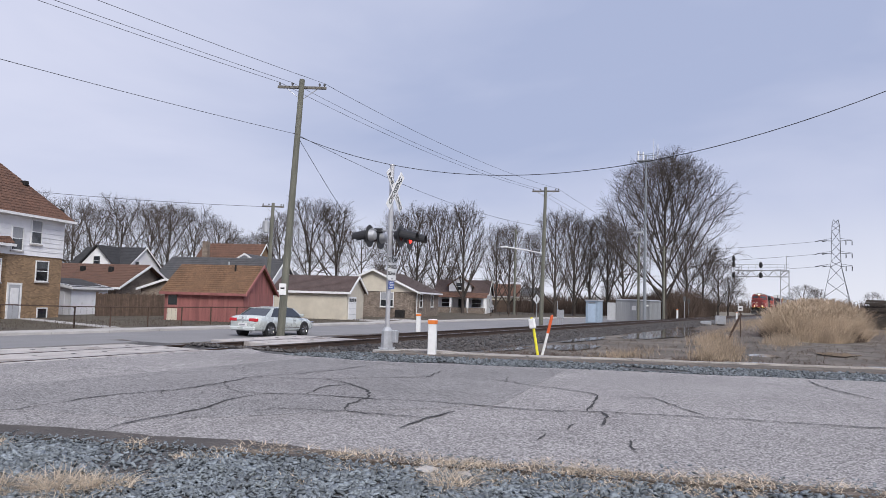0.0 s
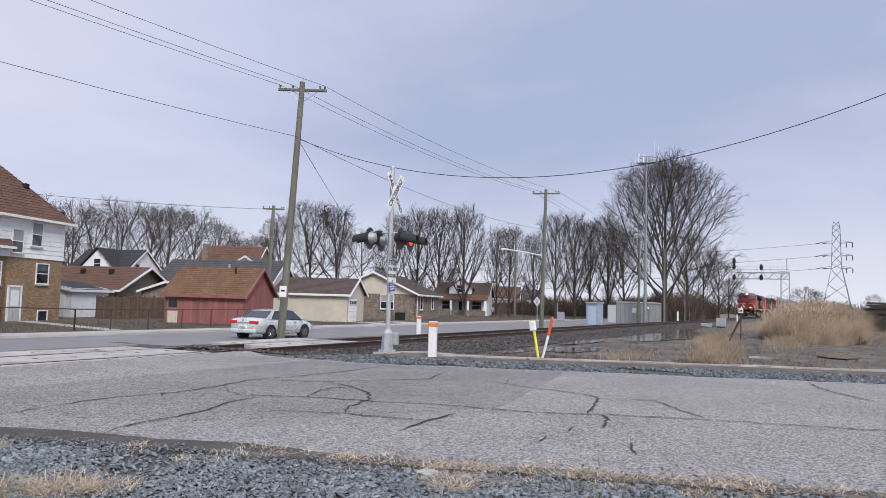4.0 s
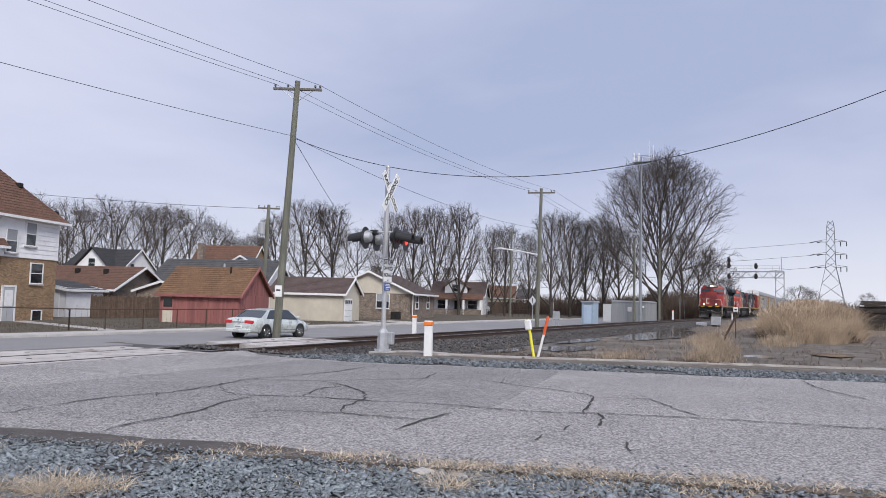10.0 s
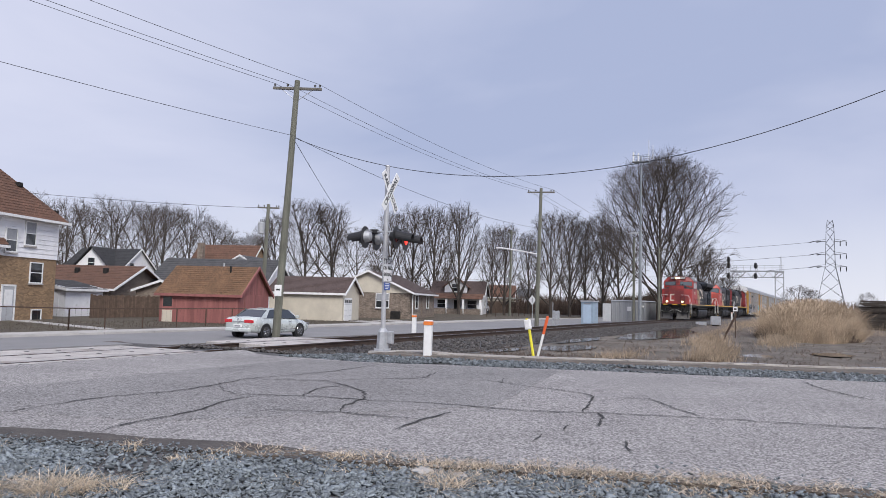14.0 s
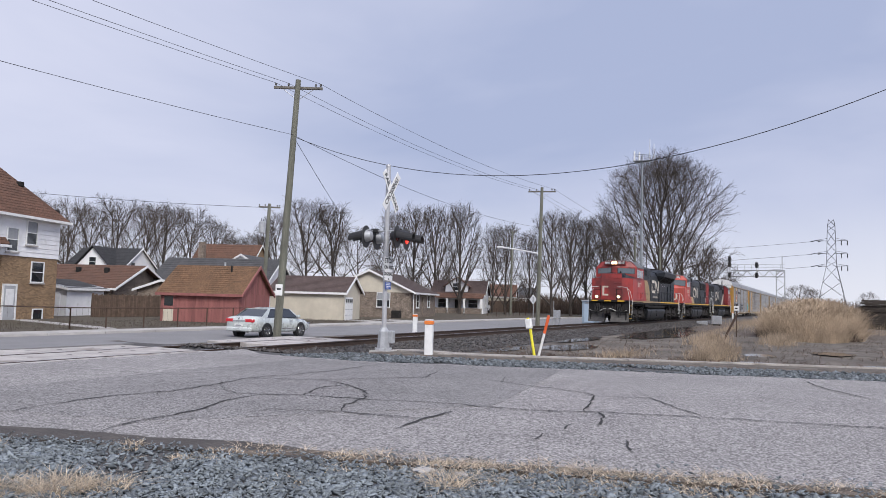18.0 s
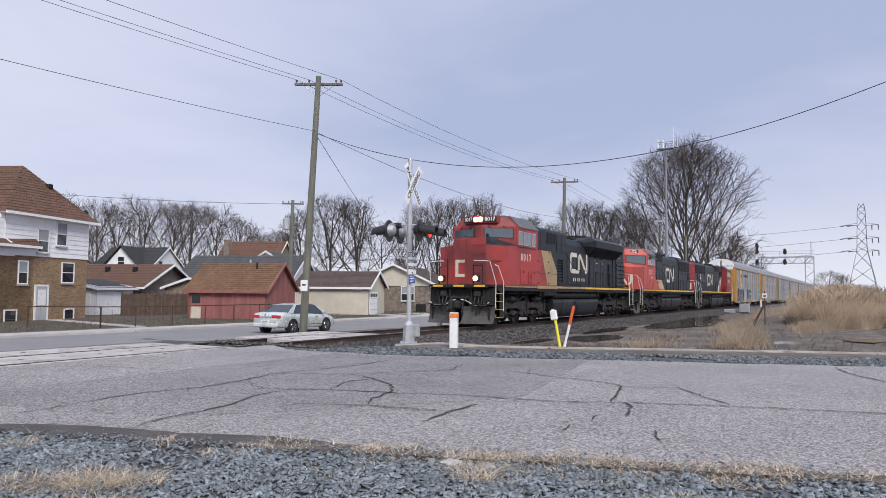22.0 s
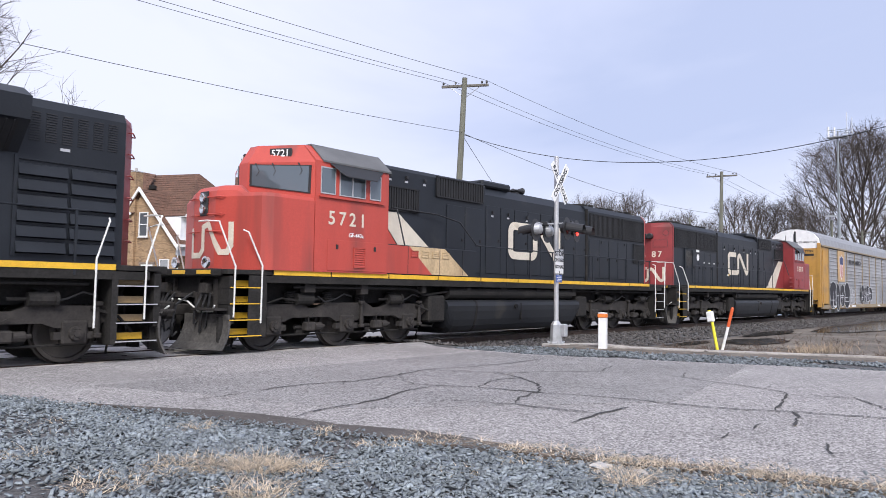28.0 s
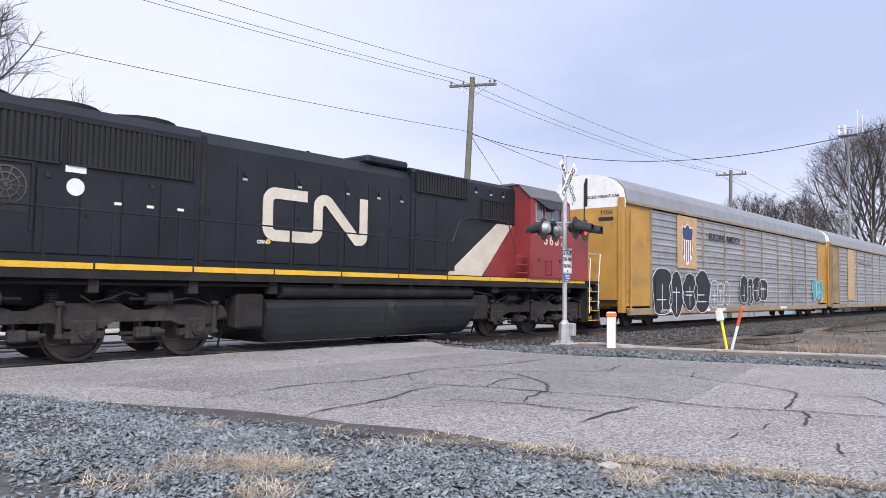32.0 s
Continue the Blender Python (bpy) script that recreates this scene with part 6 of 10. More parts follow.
part("rail", MB().box(36.1, 44.0, 47.635, 47.68, 0.5, 0.6), FENCE_WOOD, wf)
bf2 = thing("board_fence", pose(0, 0, 0), "dark board fence behind the far houses", "fence")
for i in range(60):
    x = 112 + i * 0.5
    part("board", MB().box(x, x + 0.48, 52.0, 52.04, -0.62, 1.5), FENCE_WOOD, bf2)
# paths on the lawn
for (xa, ya, xb, yb, w) in ((28.6, 44.6, 26.0, 33.0, 0.5), (56.5, 31.0, 57.6, 36.0, 1.6), (51.5, 31.0, 53.0, 35.9, 1.3)):
    rows = []
    for i in range(12):
        u = i / 11
        x, y = xa + (xb - xa) * u, ya + (yb - ya) * u
        rows.append([(x - w, y), (x, y), (x + w, y)])
    tagged(new("path", strip(rows, 0.03).mesh("path", CONCRETE)), "pale concrete path over the lawn", "path", kind="structure")


# ---- parked and waiting vehicles ----
def sedan(at):
    c = thing("sedan", at, "pale silver-green four-door sedan waiting on the street, brake lamps lit", "car")
    L, W = 4.83, 1.83
    # body sections from tail (-) to nose (+): x, half width, sill z, belt z
    sec = []
    for x, w, zb, zt, tum in ((-2.40, 0.70, 0.45, 0.86, 0.05), (-2.33, 0.82, 0.34, 0.97, 0.06), (-1.9, 0.90, 0.27, 1.02, 0.08), (-1.0, 0.915, 0.24, 0.99, 0.07), (0.2, 0.915, 0.23, 0.96, 0.07), (1.1, 0.91, 0.24, 0.92, 0.09), (1.8, 0.88, 0.26, 0.84, 0.12), (2.25, 0.78, 0.30, 0.72, 0.14), (2.42, 0.62, 0.40, 0.62, 0.12)):
        m = (zb + zt) / 2
        sec.append([(x, -w + 0.08, zb), (x, -w, zb + 0.1), (x, -w, m + 0.1), (x, -w + tum * 0.5, zt - 0.06), (x, -w + tum + 0.06, zt), (x, 0, zt + 0.025), (x, w - tum - 0.06, zt), (x, w - tum * 0.5, zt - 0.06), (x, w, m + 0.1), (x, w, zb + 0.1), (x, w - 0.08, zb)])
    me = MB().loft(sec).mesh("body", CAR_PAINT, smooth=True)
    body = part("body", me, None, c, "silver-green body")
    # cabin
    cab = []
    for x, w, z in ((-1.75, 0.80, 1.0), (-1.05, 0.66, 1.40), (-0.3, 0.62, 1.46), (0.3, 0.62, 1.45), (0.62, 0.64, 1.38), (1.28, 0.78, 0.95)):
        cab.append([(x, -w - 0.04 * (z > 1.2), z - 0.03), (x, -w * 0.8, z), (x, w * 0.8, z), (x, w + 0.04 * (z > 1.2), z - 0.03)])
    roof = MB()
    roof.loft(cab[1:5])
    part("roof", roof, CAR_PAINT, c, "roof panel")
    gl = MB()
    gl.add([cab[0][0], cab[0][3], cab[1][3], cab[1][0]], [(0, 1, 2, 3)])
    part("rear_window", gl, GLASS, c, "sloping rear window")
    gl = MB()
    gl.add([cab[5][0], cab[4][0], cab[4][3], cab[5][3]], [(0, 1, 2, 3)])
    part("windscreen", gl, GLASS, c, "windscreen")
    for s in (-1, 1):
        belt = 0.97
        for xa, xb, ta, tb in ((-1.40, -0.38, -0.98, -0.38), (-0.30, 1.15, -0.30, 0.55)):
            gl = MB().add([(xa, s * 0.86, belt), (xb, s * 0.86, belt - 0.02), (tb, s * 0.685, 1.385), (ta, s * 0.695, 1.375)], [(0, 1, 2, 3)])
            part("side_window", gl, GLASS, c, "dark side window")
        part("pillar", MB().prism([(-0.39, 0.97), (-0.29, 0.97), (-0.29, 1.4), (-0.39, 1.4)], s * 0.80, s * 0.70, "y"), CAR_PAINT, c)
        part("rear_pillar", MB().add([(-1.78, s * 0.84, 0.98), (-1.36, s * 0.865, 0.97), (-0.95, s * 0.70, 1.39), (-1.1, s * 0.68, 1.40)], [(0, 1, 2, 3)]), CAR_PAINT, c)
        part("front_pillar", MB().add([(1.12, s * 0.865, 0.95), (1.32, s * 0.82, 0.94), (0.66, s * 0.67, 1.39), (0.53, s * 0.69, 1.39)], [(0, 1, 2, 3)]), CAR_PAINT, c)
        part("mirror", MB().cham(0.86, 1.06, min(s * 0.93, s * 1.08), max(s * 0.93, s * 1.08), 0.96, 1.1, 0.03), CAR_PAINT, c)
        part("tail_lamp", MB().cham(-2.42, -2.24, min(s * 0.36, s * 0.84), max(s * 0.36, s * 0.84), 0.74, 0.9, 0.03), TAIL, c, "lit red tail lamp")
        part("headlamp", MB().cham(2.1, 2.34, min(s * 0.5, s * 0.8), max(s * 0.5, s * 0.8), 0.58, 0.7, 0.03), CHROME, c)
        part("door_seam", MB().box(-0.36, -0.345, min(s * 0.913, s * 0.918), max(s * 0.913, s * 0.918), 0.3, 0.93), BLACK, c)
        part("side_trim", MB().box(-1.6, 1.4, min(s * 0.915, s * 0.925), max(s * 0.915, s * 0.925), 0.40, 0.43), CHROME, c, "chrome side trim")
        for xa in (-0.75, 0.4):
            part("door_handle", MB().cham(xa, xa + 0.18, min(s * 0.9, s * 0.935), max(s * 0.9, s * 0.935), 0.78, 0.81, 0.008), CHROME, c, "chrome door handle")
        for x in (-1.40, 1.33):
            arch = MB().cyl((x, s * 0.70, 0.33), (x, s * 0.918, 0.33), 0.39, n=24)
            part("wheel_arch", arch, BLACK, c)
            tw = part("wheel", MB().lathe([(-0.10, 0.22), (-0.11, 0.31), (-0.08, 0.33), (0.08, 0.33), (0.11, 0.31), (0.10, 0.22)], (0, 0, 0), "y", 24), TYRE, c, "tyre", at=pose(x, s * 0.835, 0.33))
            rim = MB().lathe([(0.09, 0.225), (0.105, 0.215), (0.07, 0.19), (0.06, 0.0)], (0, 0, 0), "y", 20)
            for k in range(7):
                a = 2 * math.pi * k / 7
                rim.cyl((0.04 * math.cos(a), 0.085, 0.04 * math.sin(a)), (0.2 * math.cos(a), 0.095, 0.2 * math.sin(a)), 0.024, n=5)
            part("rim", rim, CHROME, tw, "alloy rim", at=pose(0, 0, 0, 0, 0, 180 if s < 0 else 0))
    part("boot_lid_trim", MB().box(-2.425, -2.38, -0.36, 0.36, 0.78, 0.83), CHROME, c)
    part("number_plate", MB().cham(-2.44, -2.40, -0.25, 0.25, 0.52, 0.66, 0.006), WHITE, c, "white number plate")
    part("plate_bar", MB().box(-2.446, -2.441, -0.17, 0.17, 0.56, 0.62), TRIM, c)
    part("bumper", MB().cham(-2.47, -2.30, -0.76, 0.76, 0.30, 0.5, 0.05), CAR_PAINT, c)
    part("exhaust_pipe", MB().cyl((-2.46, -0.5, 0.26), (-2.3, -0.5, 0.26), 0.035, n=8), CHROME, c)
    part("badge", MB().prism([(0, 0.86), (0.05, 0.92), (0, 0.98), (-0.05, 0.92)], -2.43, -2.39, "x"), CHROME, c)
    return c


sedan(pose(29.25, 24.9, gz(29.2, 24.9) + 0.028, 0, 0, 2.0))


def van(at, label):
    v = thing("van", at, label, "van")
    part("body", MB().prism([(-2.4, 0.45), (2.3, 0.45), (2.5, 0.9), (2.3, 1.15), (1.5, 1.3), (1.05, 1.95), (-2.2, 2.0), (-2.4, 1.8)], -0.95, 0.95, "y"), WHITE, v, "white van body")
    for s in (-1, 1):
        part("side_window", MB().prism([(0.3, 1.35), (1.3, 1.35), (0.98, 1.85), (0.3, 1.85)], s * 0.951, s * 0.96, "y"), GLASS, v)
        for x in (-1.5, 1.6):
            part("wheel", MB().cyl((x, s * 0.75, 0.36), (x, s * 0.97, 0.36), 0.36, n=18), TYRE, v)
    part("rear_window", MB().box(-2.43, -2.39, -0.7, 0.7, 1.2, 1.7), GLASS, v)
    part("bumper", MB().cham(-2.5, -2.38, -0.9, 0.9, 0.35, 0.6, 0.03), L_UNDER, v)
    return v


van(pose(112, 50.0, -0.6, 0, 0, 12), "white van parked beside the porch house")


# street corner: name sign and stop sign on one post
cs = thing("street_sign", pose(13.8, 31.5, gz(13.8, 31.5), 0, 0, 20), "red stop sign under a street name blade on a thin post", "street sign")
part("post", MB().box(-0.03, 0.03, -0.03, 0.03, -0.1, 3.2), FENCE_RUST, cs, at=pose(0, 0, 0, 0, 4, 0))
octa = [(0.38 * math.cos(radians(22.5 + 45 * k)), 2.35 + 0.38 * math.sin(radians(22.5 + 45 * k))) for k in range(8)]
part("stop_plate", MB().prism(octa, -0.02, -0.005, "x"), GALV, cs, "back of a stop sign", at=pose(0.2, 0, 0.0, 0, 0, 60))
nb = part("name_blade", MB().cham(-0.5, 0.5, -0.01, 0.01, 2.95, 3.15, 0.004), WHITE, cs, "white street name blade", at=pose(0.2, 0, 0, 0, 0, -60))
part("writing_bar", MB().box(-0.4, 0.4, -0.016, -0.011, 3.0, 3.1), BLACK, nb, "dark unreadable writing")
# ---- bare winter trees ----
def tree_meshes(seed, limbs, lean, fork, crown, dense=1.0, slim=1.0):
    """Trunk with limbs, and the crown of twigs, for a tree 1 unit high. Limbs leave the trunk from the fork upwards and bend
    towards the light; crown: middle height, half height and half width of the rounded space that they fill."""
    rg = random.Random(seed)
    wood, twigs = MB(), MB()
    zc, rz, rw = crown
    LEN = (0.0, 0.66, 0.34, 0.18, 0.085)
    RAD = (0.0165, 0.0078, 0.0032, 0.0014, 0.0008)

    def outside(p, room):
        return p.z > zc - 0.3 * rz and (p.z - zc) ** 2 / rz ** 2 + (p.x ** 2 + p.y ** 2) / rw ** 2 > room

    def grow(p, d, length, r, lev):
        n = (7, 7, 5, 3, 2)[lev]
        wob = (0.03, 0.10, 0.13, 0.16, 0.2)[lev]
        lift = (0.0, 0.085, 0.07, 0.06, 0.05)[lev]
        room = rg.uniform(0.72, 1.2)
        pts, q, dd = [p.copy()], p.copy(), d.copy()
        for i in range(n):
            dd = (dd + Vector((rg.uniform(-1, 1), rg.uniform(-1, 1), rg.uniform(-0.7, 0.7))) * wob + Vector((0, 0, lift))).normalized()
            q = q + dd * length / n
            if lev and outside(q, room) and i > 0:
                break
            pts.append(q.copy())
        n = len(pts) - 1
        mb = wood if lev <= 2 else twigs
        sides = (8, 6, 4, 3, 3)[lev]
        tip = 0.3 if lev == 0 else 0.28
        for i in range(n):
            mb.cyl(pts[i], pts[i + 1], r * (1 - (1 - tip) * i / n), r * (1 - (1 - tip) * (i + 1) / n), n=sides, cap=False)
        if lev >= 4:
            return
        kids = max(2, round((limbs, rg.randint(6, 8), rg.randint(4, 6), rg.randint(3, 4))[lev] * (dense if lev else 1)))
        for k in range(kids):
            if lev == 0:
                u = fork + (0.97 - fork) * (k / max(1, kids - 1)) ** 1.25
            else:
                u = 0.2 + 0.8 * (k + rg.random()) / kids
            i = min(n - 1, int(u * n))
            base = pts[i].lerp(pts[i + 1], min(1.0, u * n - i))
            dl = (pts[i + 1] - pts[i]).normalized()
            az = 2.4 * k + rg.uniform(-0.4, 0.4)
            tilt = radians(rg.uniform(*lean) * (1.15 - 0.55 * (u - fork) / (1 - fork)) if lev == 0 else rg.uniform(24, 48))
            axis = dl.orthogonal().normalized()
            axis.rotate(Matrix.Rotation(az, 3, dl))
            nd = dl.copy()
            nd.rotate(Matrix.Rotation(tilt, 3, axis))
            ln_ = LEN[lev + 1] * rg.uniform(0.75, 1.15) * (1.2 - 0.6 * u)
            rr = slim * RAD[lev + 1] * rg.uniform(0.8, 1.15) * (1.15 - 0.4 * u)
            grow(base, nd, ln_, rr, lev + 1)
    grow(Vector((0, 0, -0.02)), Vector((0, 0, 1)), 0.9 * (zc + rz) - 0.15, RAD[0], 0)
    top = max(v[2] for v in twigs.v)
    for m_ in (wood, twigs):
        m_.v = [(x / top, y / top, z / top) for x, y, z in m_.v]
    return wood.mesh("trunk", BARK), twigs.mesh("crown", TWIG)


TREES = [tree_meshes(11, 10, (34, 60), 0.26, (0.58, 0.42, 0.40), dense=1.14), tree_meshes(23, 15, (26, 44), 0.13, (0.54, 0.46, 0.30), dense=1.05, slim=0.9), tree_meshes(37, 9, (40, 66), 0.24, (0.57, 0.43, 0.47), dense=1.14),
         tree_meshes(41, 16, (22, 38), 0.12, (0.54, 0.46, 0.25), dense=1.05, slim=0.9), tree_meshes(59, 12, (30, 52), 0.22, (0.57, 0.43, 0.35), dense=1.14)]
BIG = tree_meshes(97, 24, (20, 52), 0.15, (0.55, 0.45, 0.46), dense=1.3, slim=0.8)
TREE_LABELS = ("bare spreading winter tree with grey-brown twigs", "bare upright winter tree with fine ascending twigs", "wide bare winter tree with crooked limbs", "slender bare winter tree", "bare round-crowned winter tree")


def plant(k, x, y, hgt, wid=1.0, turn=0.0, big=False):
    w, tw = BIG if big else TREES[k]
    t = thing("tree", pose(x, y, gz(x, y), 0, 0, turn), "very large bare tree with a broad twiggy crown" if big else TREE_LABELS[k], "tree", "" if big else "bare trees")
    t.scale = (hgt * wid, hgt * wid, hgt)
    part("trunk", w, None, t, "grey trunk and limbs")
    part("crown", tw, None, t, "crown of bare twigs")


def at_bearing(b, dist):
    """A place at a bearing (y over x) and a distance along x."""
    return dist, b * dist


tr2 = random.Random(77)
plant(0, 112.0, 20.6, 26.3, 1.02, 150, big=True)
plant(4, 15.4, 58.0, 22.5, 1.15, 120)
plant(0, 11.0, 64.0, 20.0, 1.1, 20)
# bearing, distance along x, height, kind, width
WOODS = (
    (1.41, 84, 20.3, 2, 0.95), (1.343, 92, 20.4, 0, 0.9), (1.261, 80, 19.9, 2, 1.05), (1.179, 92, 19.9, 4, 0.95), (1.127, 86, 19.3, 0, 1.0), (1.052, 94, 19.2, 2, 0.95),
    (0.994, 104, 18.8, 4, 0.9), (0.939, 130, 18.2, 0, 1.0), (0.898, 135, 17.8, 4, 1.0), (0.84, 104, 17.9, 4, 0.95), (0.78, 98, 19.9, 0, 1.0), (0.719, 100, 18.5, 4, 0.95),
    (0.671, 112, 16.1, 2, 1.0), (0.608, 104, 18.2, 1, 0.95), (0.568, 108, 19.4, 1, 0.9), (0.527, 106, 19.1, 3, 0.95), (0.484, 98, 17.1, 3, 0.9), (0.43, 116, 16.0, 1, 0.8),
    (0.409, 106, 15.6, 1, 0.95), (0.371, 124, 16.1, 3, 0.85), (0.337, 104, 16.8, 1, 0.95), (0.309, 112, 17.6, 3, 0.95), (0.286, 118, 17.1, 1, 0.9), (0.261, 126, 18.8, 1, 1.0),
    (0.239, 132, 17.3, 4, 1.0), (0.155, 128, 16.0, 4, 1.1), (0.136, 126, 12.8, 2, 1.15), (0.117, 130, 10.4, 0, 1.25), (0.105, 136, 7.3, 4, 1.3), (0.094, 150, 5.0, 2, 1.4),
    (0.017, 232, 9.5, 2, 1.3), (0.003, 240, 8.5, 0, 1.3), (-0.056, 160, 6.0, 2, 0.9),
    (1.62, 60, 17.5, 2, 1.1), (1.75, 52, 18.0, 0, 1.1), (1.9, 50, 17.0, 2, 1.1), (1.5, 74, 17.0, 4, 1.0),
)
for b, d, hh, k, wd in WOODS:
    x, y = at_bearing(b, d)
    plant(k, x, y, hh * tr2.uniform(0.96, 1.02) * (0.94 if b > 0.9 else 1.0), wd, tr2.uniform(0, 360))
# thinner growth further back, filling the gaps low down
for i in range(20):
    b = 0.25 + 1.25 * i / 19 + tr2.uniform(-0.015, 0.015)
    x, y = at_bearing(b, tr2.uniform(150, 185) / (0.75 + 0.4 * b))
    plant(tr2.choice((0, 1, 4)), x, y, tr2.uniform(8, 12), tr2.uniform(0.9, 1.15), tr2.uniform(0, 360))


# ---- brush, far woods, reeds and grass as joined stalks ----
def stalks(name, items, material, label, sides=3, kind="stuff", cat="grass"):
    """Many thin bent blades in one mesh; items: (x, y, z, height, radius, lean x, lean y)."""
    n = len(items)
    V = np.empty((n, 9, 3))
    P = np.array(items)
    base, hh, r, lx, ly = P[:, :3], P[:, 3], P[:, 4], P[:, 5], P[:, 6]
    for k in range(3):
        a = 2 * math.pi * k / 3 + 0.5
        off = np.stack([r * math.cos(a), r * math.sin(a), np.zeros(n)], 1)
        V[:, k] = base + off
        V[:, 3 + k] = base + off * 0.75 + np.stack([lx * 0.35, ly * 0.35, hh * 0.55], 1)
        V[:, 6 + k] = base + off * 0.2 + np.stack([lx, ly, hh], 1)
    q = []
    for s in (0, 3):
        for k in range(3):
            q.append((s + k, s + (k + 1) % 3, s + 3 + (k + 1) % 3, s + 3 + k))
    F = (np.array(q)[None] + (np.arange(n) * 9)[:, None, None]).reshape(-1, 4)
    me = bpy.data.meshes.new(name)
    me.vertices.add(n * 9)
    me.vertices.foreach_set("co", V.reshape(-1))
    me.loops.add(len(F) * 4)
    me.loops.foreach_set("vertex_index", F.reshape(-1).astype(np.int32))
    me.polygons.add(len(F))
    me.polygons.foreach_set("loop_start", np.arange(0, len(F) * 4, 4, dtype=np.int32))
    me.materials.append(material)
    me.update(calc_edges=True)
    return tagged(new(name, me), label, cat, kind=kind)


bg = random.Random(5)
# thicket under the woods along the track
it = []
for i in range(15000):
    b = bg.uniform(0.105, 0.235) if i % 3 else bg.uniform(0.20, 0.42)
    d = bg.uniform(112, 140) if b < 0.235 else bg.uniform(126, 165)
    x, y = at_bearing(b, d)
    if y < track_y(x) + 4:
        continue
    hh = bg.uniform(1.2, 5.2) * (1.0 if b < 0.2 else 0.8)
    it.append((x, y, gz(x, y) - 0.1, hh, bg.uniform(0.02, 0.05), bg.gauss(0, 0.9), bg.gauss(0, 0.9)))
stalks("thicket", it, BRUSH, "brown leafless thicket along the railway", cat="brush")
it = []
for i in range(16000):
    b = bg.uniform(0.40, 1.5)
    d = bg.uniform(95, 130) / (0.55 + 0.6 * b)
    x, y = at_bearing(b, d * 1.15)
    if y < 64:
        continue
    it.append((x, y, -0.7, bg.uniform(1.5, 6.5), bg.uniform(0.03, 0.06), bg.gauss(0, 0.9), bg.gauss(0, 0.9)))
stalks("thicket", it, BRUSH, "leafless undergrowth behind the houses", cat="brush")
# far woods on the skyline
it = []
for i in range(12000):
    b = bg.uniform(-0.12, 1.6)
    d = bg.uniform(330, 520)
    x, y = (d, b * d) if b < 0.8 else (d * 0.45, b * d * 0.45)
    if abs(y - track_y(min(x, 420))) < 9:
        continue
    it.append((x, y, -0.8, bg.uniform(2.5, 7) * (1 + 0.4 * vnoise(x, y, 0.02, 2)), bg.uniform(0.12, 0.35), bg.gauss(0, 1.2), bg.gauss(0, 1.2)))
stalks("far_woods", it, BRUSH, "distant line of leafless woods", cat="woods")

# reed bed
it = []
while len(it) < 22000:
    x, y = bg.uniform(42, 64), bg.uniform(-3.6, 4.2)
    e = ((x - 52) / 9.5) ** 2 + ((y - 0.35) / 2.9) ** 2
    if e > 1 + 0.3 * vnoise(x, y, 0.5, 4):
        continue
    core = 1 - min(1, e)
    hh = (0.75 + 1.55 * core ** 0.45) * bg.uniform(0.7, 1.12)
    it.append((x, y, gz(x, y) - 0.05, hh, bg.uniform(0.006, 0.012), bg.gauss(0.0, 0.38), bg.gauss(-0.12, 0.38)))
stalks("reed_bed", it, REED, "tall dry tan reeds standing in a clump", cat="reeds")
# short dark stems: the clump's inner shade put into their brown colour
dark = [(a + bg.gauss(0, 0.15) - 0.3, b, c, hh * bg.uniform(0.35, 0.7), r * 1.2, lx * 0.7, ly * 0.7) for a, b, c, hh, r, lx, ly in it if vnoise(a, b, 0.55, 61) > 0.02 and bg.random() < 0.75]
stalks("reed_stems", dark, BRUSH, "short dark brown stems standing in for shade low in the reed clump", cat="reeds")
# feathery heads
it2 = [(a + lx * 0.9, b + ly * 0.9, c + hh * 0.93, 0.24, 0.022, lx * 0.4 - 0.05, ly * 0.5) for a, b, c, hh, r, lx, ly in it[::4] if hh > 1.4]
stalks("reed_heads", it2, REED, "pale feathery reed heads", cat="reeds")
# small tawny grass stands on the mud and verge
it = []
for cx, cy, rx, ry, n, h0 in ((25.2, 3.0, 1.7, 0.7, 900, 0.42), (30, 3.4, 2.4, 0.7, 700, 0.4), (36, 4.4, 3, 0.8, 900, 0.55), (23.6, -3.6, 1.2, 1.0, 500, 0.6), (31, -4.2, 2, 1.4, 700, 0.8), (40, 1.6, 5, 0.8, 900, 0.5), (64, -2, 8, 3, 900, 0.9), (24, 5.6, 3.5, 0.7, 400, 0.25), (90, 6, 25, 3, 1500, 0.7), (60, 6.2, 12, 0.8, 500, 0.3)):
    for i in range(n):
        x, y = bg.gauss(cx, rx * 0.5), bg.gauss(cy, ry * 0.5)
        it.append((x, y, gz(x, y) - 0.02, h0 * bg.uniform(0.4, 1.15), bg.uniform(0.005, 0.011), bg.gauss(0, 0.16), bg.gauss(0, 0.16)))
stalks("dry_grass", it, REED, "tufts of dry straw-coloured grass on the mud", cat="grass")


# dead stems and litter strewn over the mud
it = []
for i in range(7000):
    x = 21 + 45 * bg.random() ** 1.7
    y = bg.uniform(-9, 11)
    if off_far(x, y) < 2.2 or y > track_y(x) - 3.4 or vnoise(x, y, 0.35, 51) < -0.05:
        continue
    it.append((x, y, gz(x, y), bg.uniform(0.02, 0.16), bg.uniform(0.006, 0.016), bg.gauss(0, 0.14), bg.gauss(0, 0.14)))
stalks("plant_litter", it, BRUSH, "dead brown stems strewn over the mud", cat="grass")


